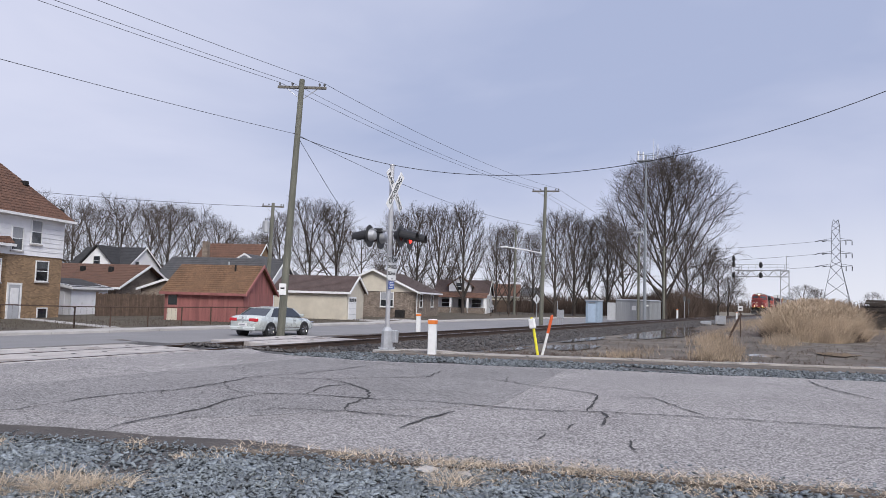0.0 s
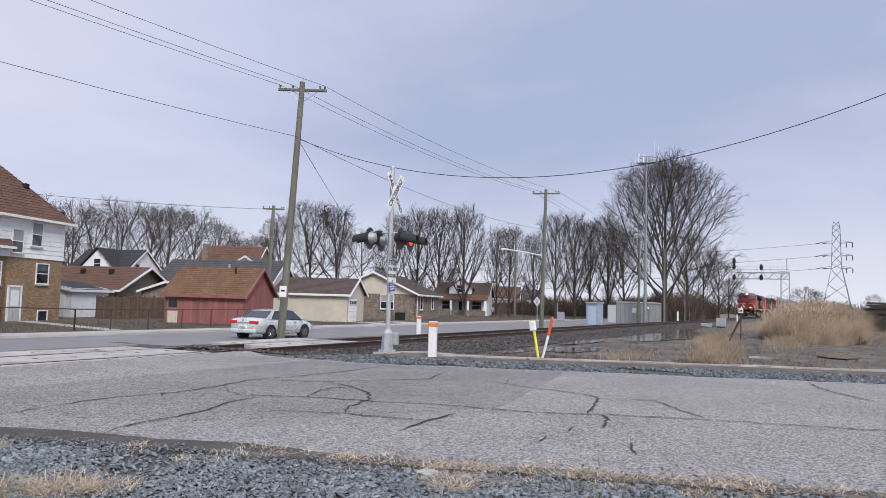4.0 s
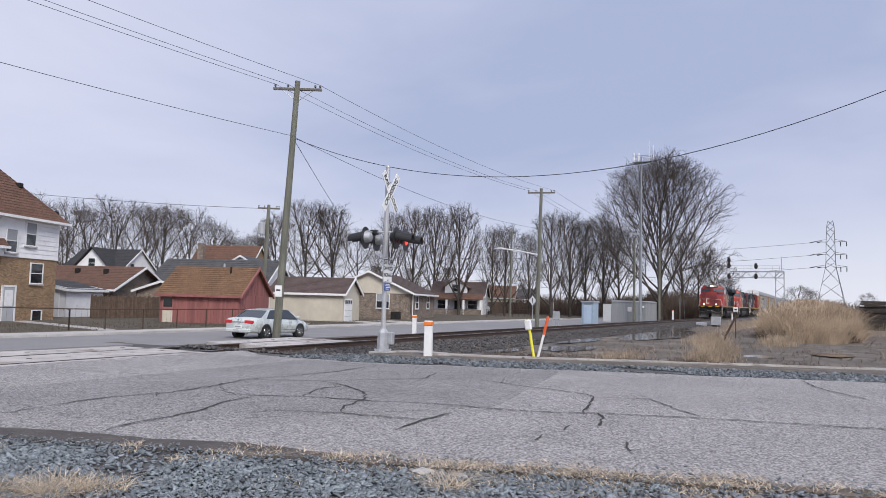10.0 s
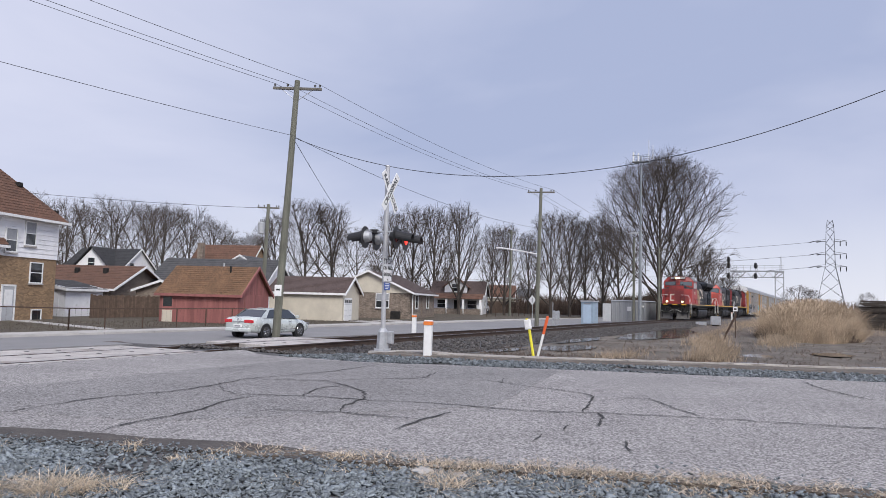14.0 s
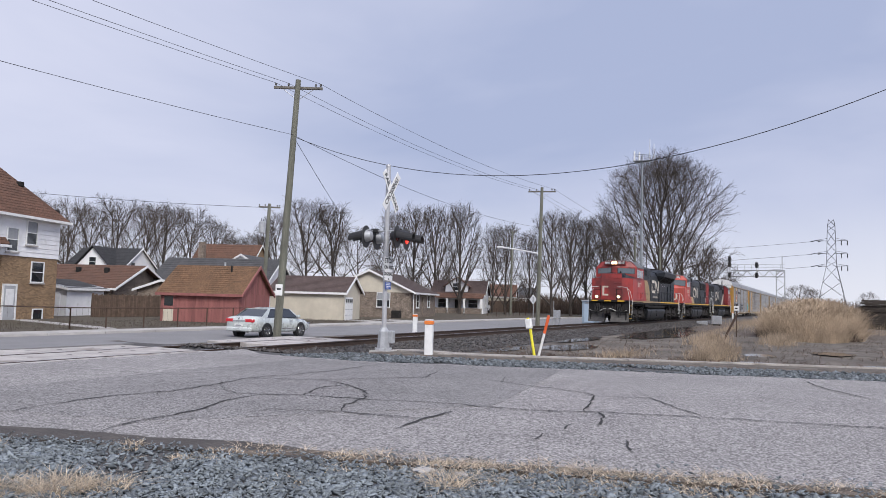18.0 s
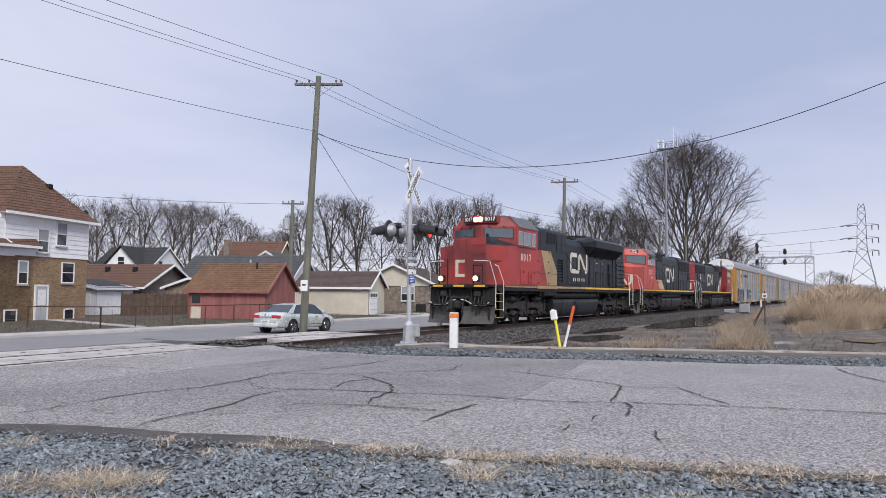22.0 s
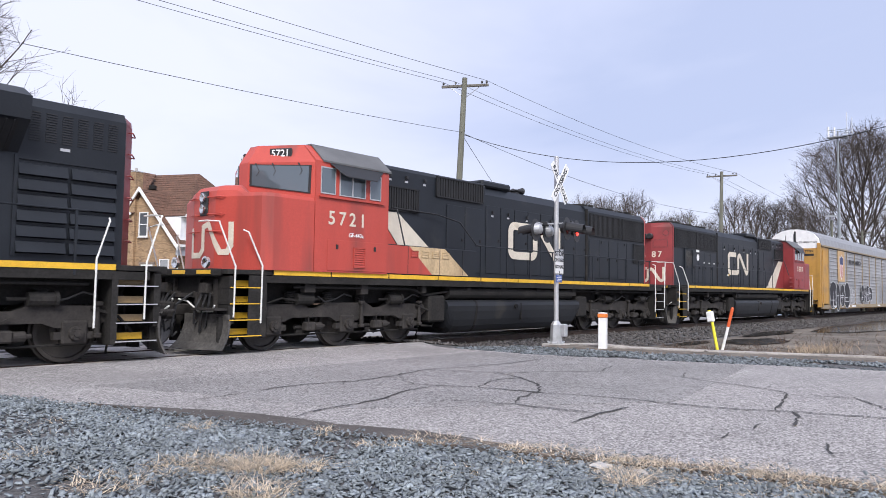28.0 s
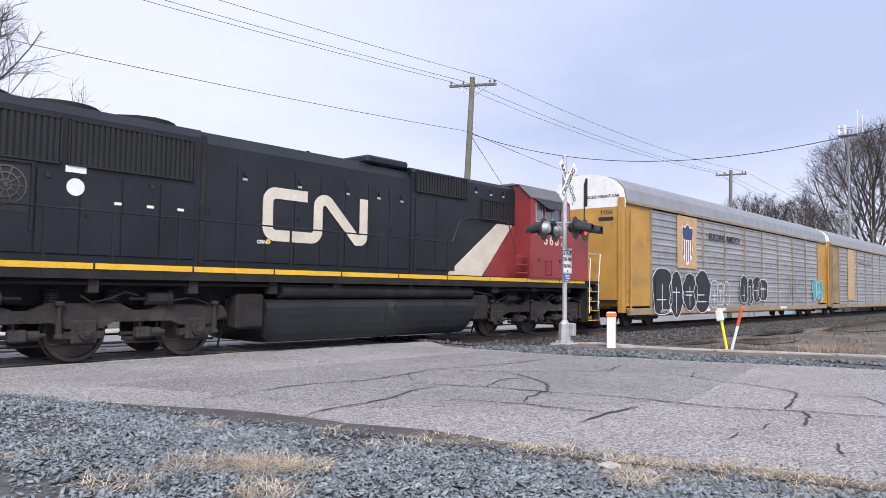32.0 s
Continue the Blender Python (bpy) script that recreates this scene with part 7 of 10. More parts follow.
def tuft(x, y, n, hgt, rad, flat=0.7, seed=1):
    rg = random.Random(seed)
    out = []
    for i in range(n):
        a, q = rg.uniform(0, 6.283), rad * math.sqrt(rg.random())
        px, py = x + q * math.cos(a), y + q * math.sin(a)
        hh = hgt * rg.uniform(0.35, 1.1)
        ln = flat * rg.uniform(0.3, 1.3) * hgt
        out.append((px, py, gz(px, py) + (0.036 if px > near_edge_x(py) - 0.2 else 0.008), hh * rg.uniform(0.3, 1), rg.uniform(0.0018, 0.0044), ln * math.cos(a + rg.gauss(0, 1.7)), ln * math.sin(a + rg.gauss(0, 1.7))))
    return out


# dry tufts in the foreground gravel; each place is a clump lying half flat
it = []
for k, (x, y, n, hh, rd) in enumerate(((3.25, 4.5, 420, 0.15, 0.2), (3.45, 4.3, 200, 0.13, 0.16), (3.1, 4.8, 260, 0.10, 0.25), (2.95, 4.95, 260, 0.10, 0.3), (2.85, 4.0, 260, 0.12, 0.22), (3.75, 6.2, 160, 0.08, 0.16), (4.4, 5.2, 90, 0.07, 0.1), (4.75, 2.35, 170, 0.16, 0.12), (5.1, 2.4, 300, 0.05, 0.4), (5.3, 1.6, 300, 0.05, 0.35),
                                       (5.0, 3.3, 260, 0.05, 0.35), (4.6, 4.4, 120, 0.05, 0.2), (5.7, 0.7, 260, 0.05, 0.35), (2.9, 5.0, 140, 0.08, 0.3), (2.3, 4.9, 200, 0.1, 0.25), (5.12, 2.66, 300, 0.07, 0.22), (5.25, 2.2, 260, 0.06, 0.3), (5.6, 1.4, 260, 0.06, 0.3), (6.0, 0.5, 260, 0.06, 0.3), (4.35, 4.56, 130, 0.06, 0.09), (4.9, 1.0, 160, 0.06, 0.2), (4.2, 3.4, 80, 0.05, 0.2), (2.2, 6.2, 120, 0.07, 0.2), (3.9, 2.0, 80, 0.06, 0.15), (5.6, 1.9, 160, 0.05, 0.25))):
    it += tuft(x, y, n, hh, rd, 1.8, 50 + k)
for k in range(70):
    y = bg.uniform(-3, 4.4)
    it += tuft(near_edge_x(y) + bg.gauss(-0.05, 0.16), y, 22, 0.06, 0.12, 2.0, 700 + k)
for k in range(26):
    y = bg.uniform(-0.5, 8)
    it += tuft(near_edge_x(y) - 0.25 - abs(bg.gauss(0, 0.7)), y, 9, 0.07, 0.16, 1.6, 300 + k)
stalks("dry_tufts", it, STRAW, "dry pale grass tufts lying in the gravel", cat="grass")
# lawn stubble by the houses
it = []
for i in range(5000):
    x, y = bg.uniform(18, 60), bg.uniform(33, 42)
    it.append((x, y, gz(x, y), bg.uniform(0.03, 0.12), 0.012, bg.gauss(0, 0.05), bg.gauss(0, 0.05)))
stalks("lawn_grass", it, LAWN, "short brown winter lawn grass", cat="grass")

# sticks, flat stones and a fallen branch near the camera
br_ = thing("fallen_branch", pose(4.9, -0.25, gz(4.9, -0.25) + 0.03, 0, 0, 75), "pale fallen branch lying on the gravel", "branch")
part("limb", MB().tube([(-0.55, 0, 0), (-0.2, 0.05, 0.015), (0.2, 0.02, 0.01), (0.7, 0.08, 0.0)], 0.018, 7), STRAW, br_)
part("twig", MB().tube([(0.0, 0.03, 0.0), (0.2, -0.12, 0.01), (0.45, -0.2, 0.0)], 0.008, 5), STRAW, br_)
for k, (x, y, s) in enumerate(((5.05, 2.72, 1.0), (5.1, 2.42, 0.8), (5.35, 3.5, 0.6))):
    fs = tagged(part("flat_stone", MB().cham(-0.09 * s, 0.09 * s, -0.06 * s, 0.06 * s, 0, 0.03 * s, 0.012), CONCRETE, None, at=pose(x, y, gz(x, y) + 0.012, 4, 3, 40 * k)), "flat pale stone lying at the road's edge", "stone", "flat stones")

# stack of old railway ties
st_ = thing("tie_stack", pose(86, -4.2, gz(86, -4.2), 0, 0, 0), "large stack of dark old railway ties", "tie stack")
ot = MB().cham(-0.115, 0.115, -1.3, 1.3, -0.095, 0.095, 0.012).mesh("old_tie", OLDTIE)
tk = random.Random(6)
for lay in range(15):
    for k in range(4):
        for col in range(2):
            part("old_tie", ot, None, st_, at=pose(tk.uniform(-0.12, 0.12) + col * 0.5, -1.4 - k * 2.75 + tk.uniform(-0.3, 0.3), 0.1 + lay * 0.2, tk.uniform(-2, 2), 0, tk.uniform(-4, 4)))

# ---- the train: shared running gear ----
TRAIN = []
WHEELS = []
WR = 0.53


def wheel_mesh(r=WR):
    mb = MB()
    for s in (-1, 1):
        y = s * (GAUGE / 2 + 0.0)
        prof = [(0.0, r + 0.028), (0.03, r + 0.026), (0.045, r), (0.135, r - 0.012), (0.14, r - 0.075), (0.09, r - 0.09), (0.075, r * 0.45), (0.12, r * 0.32), (0.15, r * 0.30), (0.15, r * 0.2)]
        mb.lathe([(s * a, q) for a, q in prof], (0, y, 0), "y", 28)
    mb.cyl((0, -GAUGE / 2, 0), (0, GAUGE / 2, 0), 0.09, n=10)
    # a cast boss off centre, so that the turning shows
    for s in (-1, 1):
        mb.box(0.12, 0.2, s * (GAUGE / 2 + 0.08) - 0.015, s * (GAUGE / 2 + 0.08) + 0.015, -0.04, 0.04)
    return mb.mesh("wheelset", L_WHEEL)


WHEEL_ME = wheel_mesh()
WHEEL_SMALL_ME = wheel_mesh(0.42)


def loco_truck_meshes():
    """Side frames, axle boxes and rigging of a three-axle truck, centred."""
    frame_mb = MB()
    out = [(-2.75, 0.78), (-2.62, 0.98), (-1.35, 1.0), (-1.1, 0.9), (-0.85, 0.9), (-0.6, 1.02), (0.6, 1.02), (0.85, 0.9), (1.1, 0.9), (1.35, 1.0), (2.62, 0.98), (2.75, 0.78),
           (2.55, 0.70), (2.35, 0.62), (1.75, 0.62), (1.55, 0.70), (0.5, 0.70), (0.32, 0.60), (-0.32, 0.60), (-0.5, 0.70), (-1.55, 0.70), (-1.75, 0.62), (-2.35, 0.62), (-2.55, 0.70)]
    for s in (-1, 1):
        frame_mb.prism(out, s * 1.02, s * 1.20, "y")
        frame_mb.box(-2.6, 2.6, s * 0.9 - 0.09, s * 0.9 + 0.09, 0.78, 0.9)
    for x in (-1.2, 1.2, -2.7, 2.7):
        frame_mb.box(x - 0.12, x + 0.12, -1.05, 1.05, 0.68, 0.86)
    frame_me = frame_mb.mesh("truck_frame", L_TRUCK)
    box_mb = MB()
    box_mb.cham(-0.21, 0.21, -0.09, 0.09, -0.19, 0.21, 0.03)
    box_mb.cyl((0, -0.16, 0), (0, 0, 0), 0.115, 0.13, n=12)
    box_mb.cyl((0, -0.185, 0), (0, -0.15, 0), 0.06, n=8)
    for a in range(6):
        c, q = 0.09 * math.cos(a * 1.047), 0.09 * math.sin(a * 1.047)
        box_mb.cyl((c, -0.175, q), (c, -0.15, q), 0.014, n=5)
    box_mb.box(-0.33, -0.2, -0.06, 0.06, -0.1, 0.02).box(0.2, 0.33, -0.06, 0.06, -0.1, 0.02)
    box_me = box_mb.mesh("axle_box", L_TRUCK)
    prof_ = []
    for i in range(6):
        prof_ += [(0.045 * i, 0.10), (0.045 * i + 0.012, 0.125), (0.045 * i + 0.032, 0.125), (0.045 * i + 0.04, 0.10)]
    spring_mb = MB().lathe(prof_, (0, 0, 0), "z", 12)
    spring_me = spring_mb.mesh("spring", L_UNDER)
    cyl_mb = MB().cyl((-0.2, 0, 0), (0.2, 0, 0), 0.12, n=12).cyl((0.2, 0, 0), (0.26, 0, 0), 0.14, n=12).cyl((-0.5, 0, 0), (-0.2, 0, 0), 0.03, n=6)
    cyl_me = cyl_mb.mesh("brake_cylinder", L_UNDER)
    rig_mb = MB()
    for s in (-1, 1):
        for x in (-1.03, 1.03):
            rig_mb.box(x - 0.07, x + 0.07, s * 1.02 - 0.05, s * 1.02 + 0.05, 0.30, 0.74)
            rig_mb.box(x - 0.30, x + 0.30, s * 1.04 - 0.03, s * 1.04 + 0.03, 0.36, 0.43)
            rig_mb.cyl((x - 0.36, s * 1.06, 0.48), (x + 0.36, s * 1.06, 0.48), 0.04, n=7)
        rig_mb.cyl((-2.5, s * 1.1, 0.33), (2.5, s * 1.1, 0.33), 0.022, n=6)
        rig_mb.tube([(2.3, s * 1.25, 0.95), (2.75, s * 1.3, 0.8), (3.0, s * 1.28, 0.55), (2.95, s * 1.2, 0.4), (2.6, s * 1.15, 0.42)], 0.028)
        rig_mb.tube([(-2.3, s * 1.25, 1.0), (-1.9, s * 1.28, 1.12), (-1.4, s * 1.28, 1.05), (-1.0, s * 1.24, 1.12)], 0.02)
    rig_me = rig_mb.mesh("brake_rigging", L_UNDER)
    sand_me = MB().tube([(0, -1.1, 1.1), (0, -1.0, 0.7), (0, -0.8, 0.12)], 0.02).mesh("sand_pipe", L_UNDER)
    damper_me = MB().cyl((0, 0, 0), (0, 0, 0.26), 0.05, n=10).cyl((0, 0, 0.26), (0, 0, 0.5), 0.035, n=8).cham(-0.07, 0.07, -0.06, 0.06, 0.48, 0.56, 0.015).cham(-0.06, 0.06, -0.06, 0.06, -0.06, 0.02, 0.015).mesh("damper", L_TRUCK)
    unit_mb = MB().cham(-0.16, 0.12, -0.1, 0.08, -0.1, 0.1, 0.03).cyl((0.12, -0.02, 0), (0.3, -0.02, 0), 0.085, n=12).cyl((0.3, -0.02, 0), (0.4, -0.02, 0), 0.04, n=8).tube([(-0.1, -0.1, 0.08), (-0.12, -0.12, 0.22), (0.05, -0.1, 0.3)], 0.016)
    unit_me = unit_mb.mesh("brake_unit", L_TRUCK)
    hose_me = MB().tube([(-0.5, 0, 0.1), (-0.32, -0.03, -0.02), (0.0, -0.03, 0.05), (0.25, -0.02, 0.16), (0.5, 0, 0.1)], 0.018).mesh("cable", BLACK)
    return frame_me, box_me, spring_me, cyl_me, rig_me, sand_me, damper_me, unit_me, hose_me


TRUCK_ME = loco_truck_meshes()


def loco_truck(body, cx, pitch=2.06):
    f_me, b_me, s_me, c_me, r_me, p_me, d_me, u_me, h_me = TRUCK_ME
    tr = part("truck", f_me, None, body, "grimy three-axle truck frame", at=pose(cx, 0, 0))
    part("brake_rigging", r_me, None, tr)
    for x in (-2.78, 2.78):
        for q in (0, 180):
            part("sand_pipe", p_me, None, tr, at=pose(x, 0, 0, 0, 0, q))
    for k in (-1, 0, 1):
        ws = part("wheelset", WHEEL_ME, None, body, "steel wheels on their axle", at=pose(cx + k * pitch, 0, WR + 0.003))
        WHEELS.append((ws, cx + k * pitch, WR))
        for s in (-1, 1):
            part("axle_box", b_me, None, tr, at=pose(k * pitch, s * 1.16, WR, 0, 0, 0 if s < 0 else 180))
    for s in (-1, 1):
        for x in (-1.55, -0.5, 0.5, 1.55):
            part("spring", s_me, None, tr, at=pose(x, s * 1.08, 1.0))
        turn = 0 if s < 0 else 180
        for x in (-2.42, 0.42, 2.42):
            part("damper", d_me, None, tr, at=pose(x, s * 1.25, 0.5, 0, 0, turn))
        for x in (-1.05, 1.0):
            part("brake_unit", u_me, None, tr, at=pose(x, s * 1.16, 0.5, 0, 0, turn))
        for x in (-0.4, 1.9):
            part("cable", h_me, None, tr, at=pose(x, s * 1.25, 1.06, 0, 0, turn))
        for x in (-1.25, 1.5):
            part("brake_cylinder", c_me, None, tr, at=pose(x, s * 1.22, 1.1, 0, 0, 0 if x > 0 else 180))


def window_part(parent, pts, name="window", gl=None, fr=BLACK, off=0.012, fw=0.035, frame_label="dark rubber window frame"):
    """A pane with a frame: pts are four corners in order, lying in a plane; the frame stands proud."""
    P = [Vector(p) for p in pts]
    c = sum(P, Vector()) / 4
    nrm = (P[1] - P[0]).cross(P[2] - P[1]).normalized()
    inner = [p + (c - p).normalized() * fw for p in P]
    mb = MB()
    mb.add([p + nrm * off * 0.5 for p in inner] + [p - nrm * off for p in inner], [(0, 1, 2, 3), (7, 6, 5, 4), (0, 4, 5, 1), (1, 5, 6, 2), (2, 6, 7, 3), (3, 7, 4, 0)])
    w = part(name, mb, gl or GLASS_SKY, parent, "cab window glass")
    mb = MB()
    for i in range(4):
        j = (i + 1) % 4
        a, b, d, e = P[i], P[j], inner[j], inner[i]
        mb.add([q + nrm * off for q in (a, b, d, e)] + [q - nrm * off for q in (a, b, d, e)], [(0, 1, 2, 3), (7, 6, 5, 4), (0, 4, 5, 1), (1, 5, 6, 2), (2, 6, 7, 3), (3, 7, 4, 0)])
    part("window_frame", mb, fr, w, frame_label)
    return w


def logo_band(parent, x0, z0, hgt, s, y, material):
    """The railway's emblem as one bent band: an open bracket that runs on into a zigzag."""
    q = hgt
    w = 0.21 * q

    def arc(cx, cz, r, a0, a1, n=5):
        return [(cx + r * math.cos(radians(a0 + (a1 - a0) * i / n)), cz + r * math.sin(radians(a0 + (a1 - a0) * i / n))) for i in range(n + 1)]
    r = 0.16 * q
    path1 = [(0.95 * q, q - w / 2)] + arc(w / 2 + r, q - w / 2 - r, r, 90, 180) + arc(w / 2 + r, w / 2 + r, r, 180, 270) + [(1.02 * q, w / 2)] + arc(1.04 * q, w / 2 + r, r, 270, 360)
    xr = 1.04 * q + r
    path1 += arc(xr + r * 0.95, q - w / 2 - r * 1.05, r * 0.95, 180, 55)
    path1 += [(xr + 0.95 * q, w * 0.62)] + arc(xr + 1.02 * q, w / 2 + r * 0.75, r * 0.62, 250, 360) + [(xr + 1.02 * q + r * 0.62, q)]
    P = [Vector(p) for p in path1]
    P = [P[0]] + [b for a, b in zip(P, P[1:]) if (b - a).length > 0.004]
    vs = []
    for i, p in enumerate(P):
        d0 = (p - P[i - 1]).normalized() if i else (P[1] - p).normalized()
        d1 = (P[i + 1] - p).normalized() if i + 1 < len(P) else d0
        t = (d0 + d1).normalized()
        nn = Vector((-t.y, t.x)) * w / 2 / max(0.7, t.dot(d0))
        for v in (p + nn, p - nn):
            # mirrored on the far side, to read rightly there
            vs.append((x0 + 1.07 * (v.x if s < 0 else -v.x), y + s * 0.006, z0 + v.y))
    mb = MB().add(vs, [(2 * i, 2 * i + 1, 2 * i + 3, 2 * i + 2) for i in range(len(P) - 1)])
    return part("emblem_band", mb, material, parent, "aged white emblem band")


def side_text(parent, body, size, x, z, s, y, material, name="lettering"):
    me = text_mesh(body, size, material, 0.004, bold=0.012 * size)
    return part(name, me, None, parent, at=pose(x, y + s * 0.004, z, 0, 0, 0 if s < 0 else 180))


def stairwell(body, x, s, facing, bright=True, wide=False):
    """Corner steps: dark side plates, thin treads and small yellow risers."""
    mb = MB().box(x - 0.02 + 0.42 * facing, x + 0.02 + 0.42 * facing, s * 0.95, s * 1.5, 0.32, 1.6)
    mb.box(min(x, x + 0.42 * facing), max(x, x + 0.42 * facing), s * 0.93, s * 0.96, 0.32, 1.6)
    st = part("stairwell", mb, L_UNDER, body, "dark stepwell")
    a, b = sorted((x + (0.04 if wide else 0.36) * facing, x + 0.47 * facing))
    part("side_plate", MB().box(a, b, min(s * 1.485, s * 1.505), max(s * 1.485, s * 1.505), 0.34, 1.58), L_UNDER, st)
    for i in range(4):
        z = 0.36 + i * 0.32
        part("step", MB().box(x - 0.40, x + 0.38, s * 0.98, s * 1.5, z, z + 0.02), L_UNDER, st)
        part("step_edge", MB().box(x - 0.38, x + 0.36, min(s * 1.503, s * 1.512), max(s * 1.503, s * 1.512), z + 0.002, z + 0.022), L_YELLOW if bright else ALU, st, "thin step edge")
        part("riser", MB().box(x - 0.26, x + 0.2, min(s * 1.26, s * 1.28), max(s * 1.26, s * 1.28), z + 0.035, z + 0.155), L_YELLOW if bright or i == 0 else L_TAN, st, "small yellow riser")


def rail_run(body, pts, r=0.02, m=BLACK, name="handrail", label=""):
    return part(name, MB().tube(pts, r, 6), m, body, label)


def pilot(body, x, f, plow=True, reach=1.0):
    """End plate, plough, coupler, hoses and anticlimber at x; f: -1 if the end faces -x."""
    def bx(a, b, y0, y1, z0, z1, c=0.0):
        a, b = sorted((x + a * f, x + b * f))
        return MB().cham(a, b, y0, y1, z0, z1, c) if c else MB().box(a, b, y0, y1, z0, z1)
    for s in (-1, 1):
        part("end_plate", bx(-0.12, 0.0, min(s * 0.42, s * 1.48), max(s * 0.42, s * 1.48), 0.62, 1.56), L_UNDER, body, "grimy end plate")
        part("end_plate_rib", bx(0.0, 0.07, s * 1.05 - 0.03, s * 1.05 + 0.03, 0.7, 1.5), L_TRUCK, body)
        part("end_plate_rib", bx(0.0, 0.07, s * 0.5 - 0.03, s * 0.5 + 0.03, 0.7, 1.5), L_TRUCK, body)
        part("jumper_box", bx(0.0, 0.16, s * 0.78 - 0.14, s * 0.78 + 0.14, 1.2, 1.42, 0.02), L_TRUCK, body)
        part("footboard", bx(0.02, 0.3, min(s * 0.62, s * 1.46), max(s * 0.62, s * 1.46), 0.88, 0.92), L_TRUCK, body, "small footboard")
    part("end_plate", bx(-0.12, 0.0, -0.42, 0.42, 1.16, 1.56), L_UNDER, body, "grimy end plate")
    part("draft_pocket", bx(-0.5, -0.3, -0.42, 0.42, 0.55, 1.16), BLACK, body, "dark draft gear pocket")
    part("pocket_frame", bx(-0.05, 0.1, -0.5, 0.5, 1.12, 1.2).box(*sorted((x - 0.05 * f, x + 0.1 * f)), -0.5, -0.4, 0.55, 1.15).box(*sorted((x - 0.05 * f, x + 0.1 * f)), 0.4, 0.5, 0.55, 1.15), L_TRUCK, body)
    if plow:
        for s in (-1, 1):
            rows = []
            for z, fi, fo in ((0.80, 0.20, 0.02), (0.62, 0.20, 0.0), (0.42, 0.26, 0.02), (0.25, 0.36, 0.08), (0.11, 0.52, 0.16)):
                rows.append([(x + (fi + (fo - fi) * u) * f, s * (0.2 + 1.3 * u), z) for u in (0.0, 0.25, 0.5, 0.75, 1.0)])
            front = [p for r in rows for p in r]
            vs = front + [(a - 0.04 * f, b, c) for a, b, c in front]
            fs = []
            for r in range(4):
                for k in range(4):
                    q = (r * 5 + k, r * 5 + k + 1, r * 5 + k + 6, r * 5 + k + 5)
                    fs += [q, tuple(v + 25 for v in q[::-1])]
            rim = [0, 1, 2, 3, 4, 9, 14, 19, 24, 23, 22, 21, 20, 15, 10, 5]
            fs += [(a, b, b + 25, a + 25) for a, b in zip(rim, rim[1:] + rim[:1])]
            mb = MB().add(vs, fs)
            wing = part("plough", mb, L_PLOUGH, body, "scuffed grey wing of the snow plough")
            part("plough_stay", bx(-0.1, 0.12, s * 1.3 - 0.04, s * 1.3 + 0.04, 0.2, 0.75), L_UNDER, wing)
            part("plough_stay", bx(-0.1, 0.12, s * 0.5 - 0.04, s * 0.5 + 0.04, 0.2, 0.75), L_UNDER, wing)
    mb = bx(-0.4, 0.42 * reach, -0.1, 0.1, 0.76, 0.98, 0.02)
    h0, h1 = sorted((x + (0.8 * reach - 0.42) * f, x + (0.8 * reach - 0.18) * f))
    mb.cham(h0, h1, -0.17, 0.16, 0.68, 1.04, 0.05)
    h0, h1 = sorted((x + (0.8 * reach - 0.24) * f, x + 0.8 * reach * f))
    mb.cham(h0, h1, 0.04, 0.2, 0.66, 1.05, 0.05)
    mb.cham(h0, h1, -0.2, -0.1, 0.74, 0.98, 0.03)
    part("coupler", mb, L_TRUCK, body, "knuckle coupler")
    for i, (y, dz, out) in enumerate(((-1.0, 0.10, 0.16), (-0.86, 0.0, 0.2), (-0.7, 0.16, 0.24), (-0.32, -0.1, 0.5), (0.36, -0.04, 0.34), (0.62, 0.12, 0.26), (0.8, 0.02, 0.2), (0.96, 0.12, 0.16))):
        part("hose", MB().tube([(x, y, 1.18 + 0.04 * (i % 3)), (x + 0.12 * f, y, 1.2), (x + out * 0.9 * f, y * 0.99, 0.98), (x + out * 1.1 * f, y * 0.96, 0.66 + dz), (x + out * f, y * 0.9, 0.44 + dz), (x + (out - 0.1) * f, y * 0.84, 0.52 + dz)], 0.026), BLACK, body, "black air hose")
        part("hose_valve", MB().cyl((x, y, 1.18), (x + 0.1 * f, y, 1.2), 0.045, n=8), L_TRUCK, body)
    mb = bx(0.0, 0.25, -1.25, 1.25, 1.55, 1.7, 0.02)
    anti = part("anticlimber", mb, L_UNDER, body)
    for y0, w in ((-1.2, 0.5), (-0.25, 0.5), (0.75, 0.45)):
        part("warning_stripe", bx(0.252, 0.262, y0, y0 + w, 1.59, 1.67), L_YELLOW, anti, "yellow edge plate")
    for s in (-1, 1):
        part("cut_lever", MB().tube([(x + 0.3 * f, s * 0.12, 1.08), (x + 0.2 * f, s * 0.3, 1.04), (x + 0.18 * f, s * 0.7, 0.84), (x + 0.18 * f, s * 1.2, 0.86), (x + 0.24 * f, s * 1.36, 0.98)], 0.018), HANDRAIL_W, body, "white uncoupling lever")


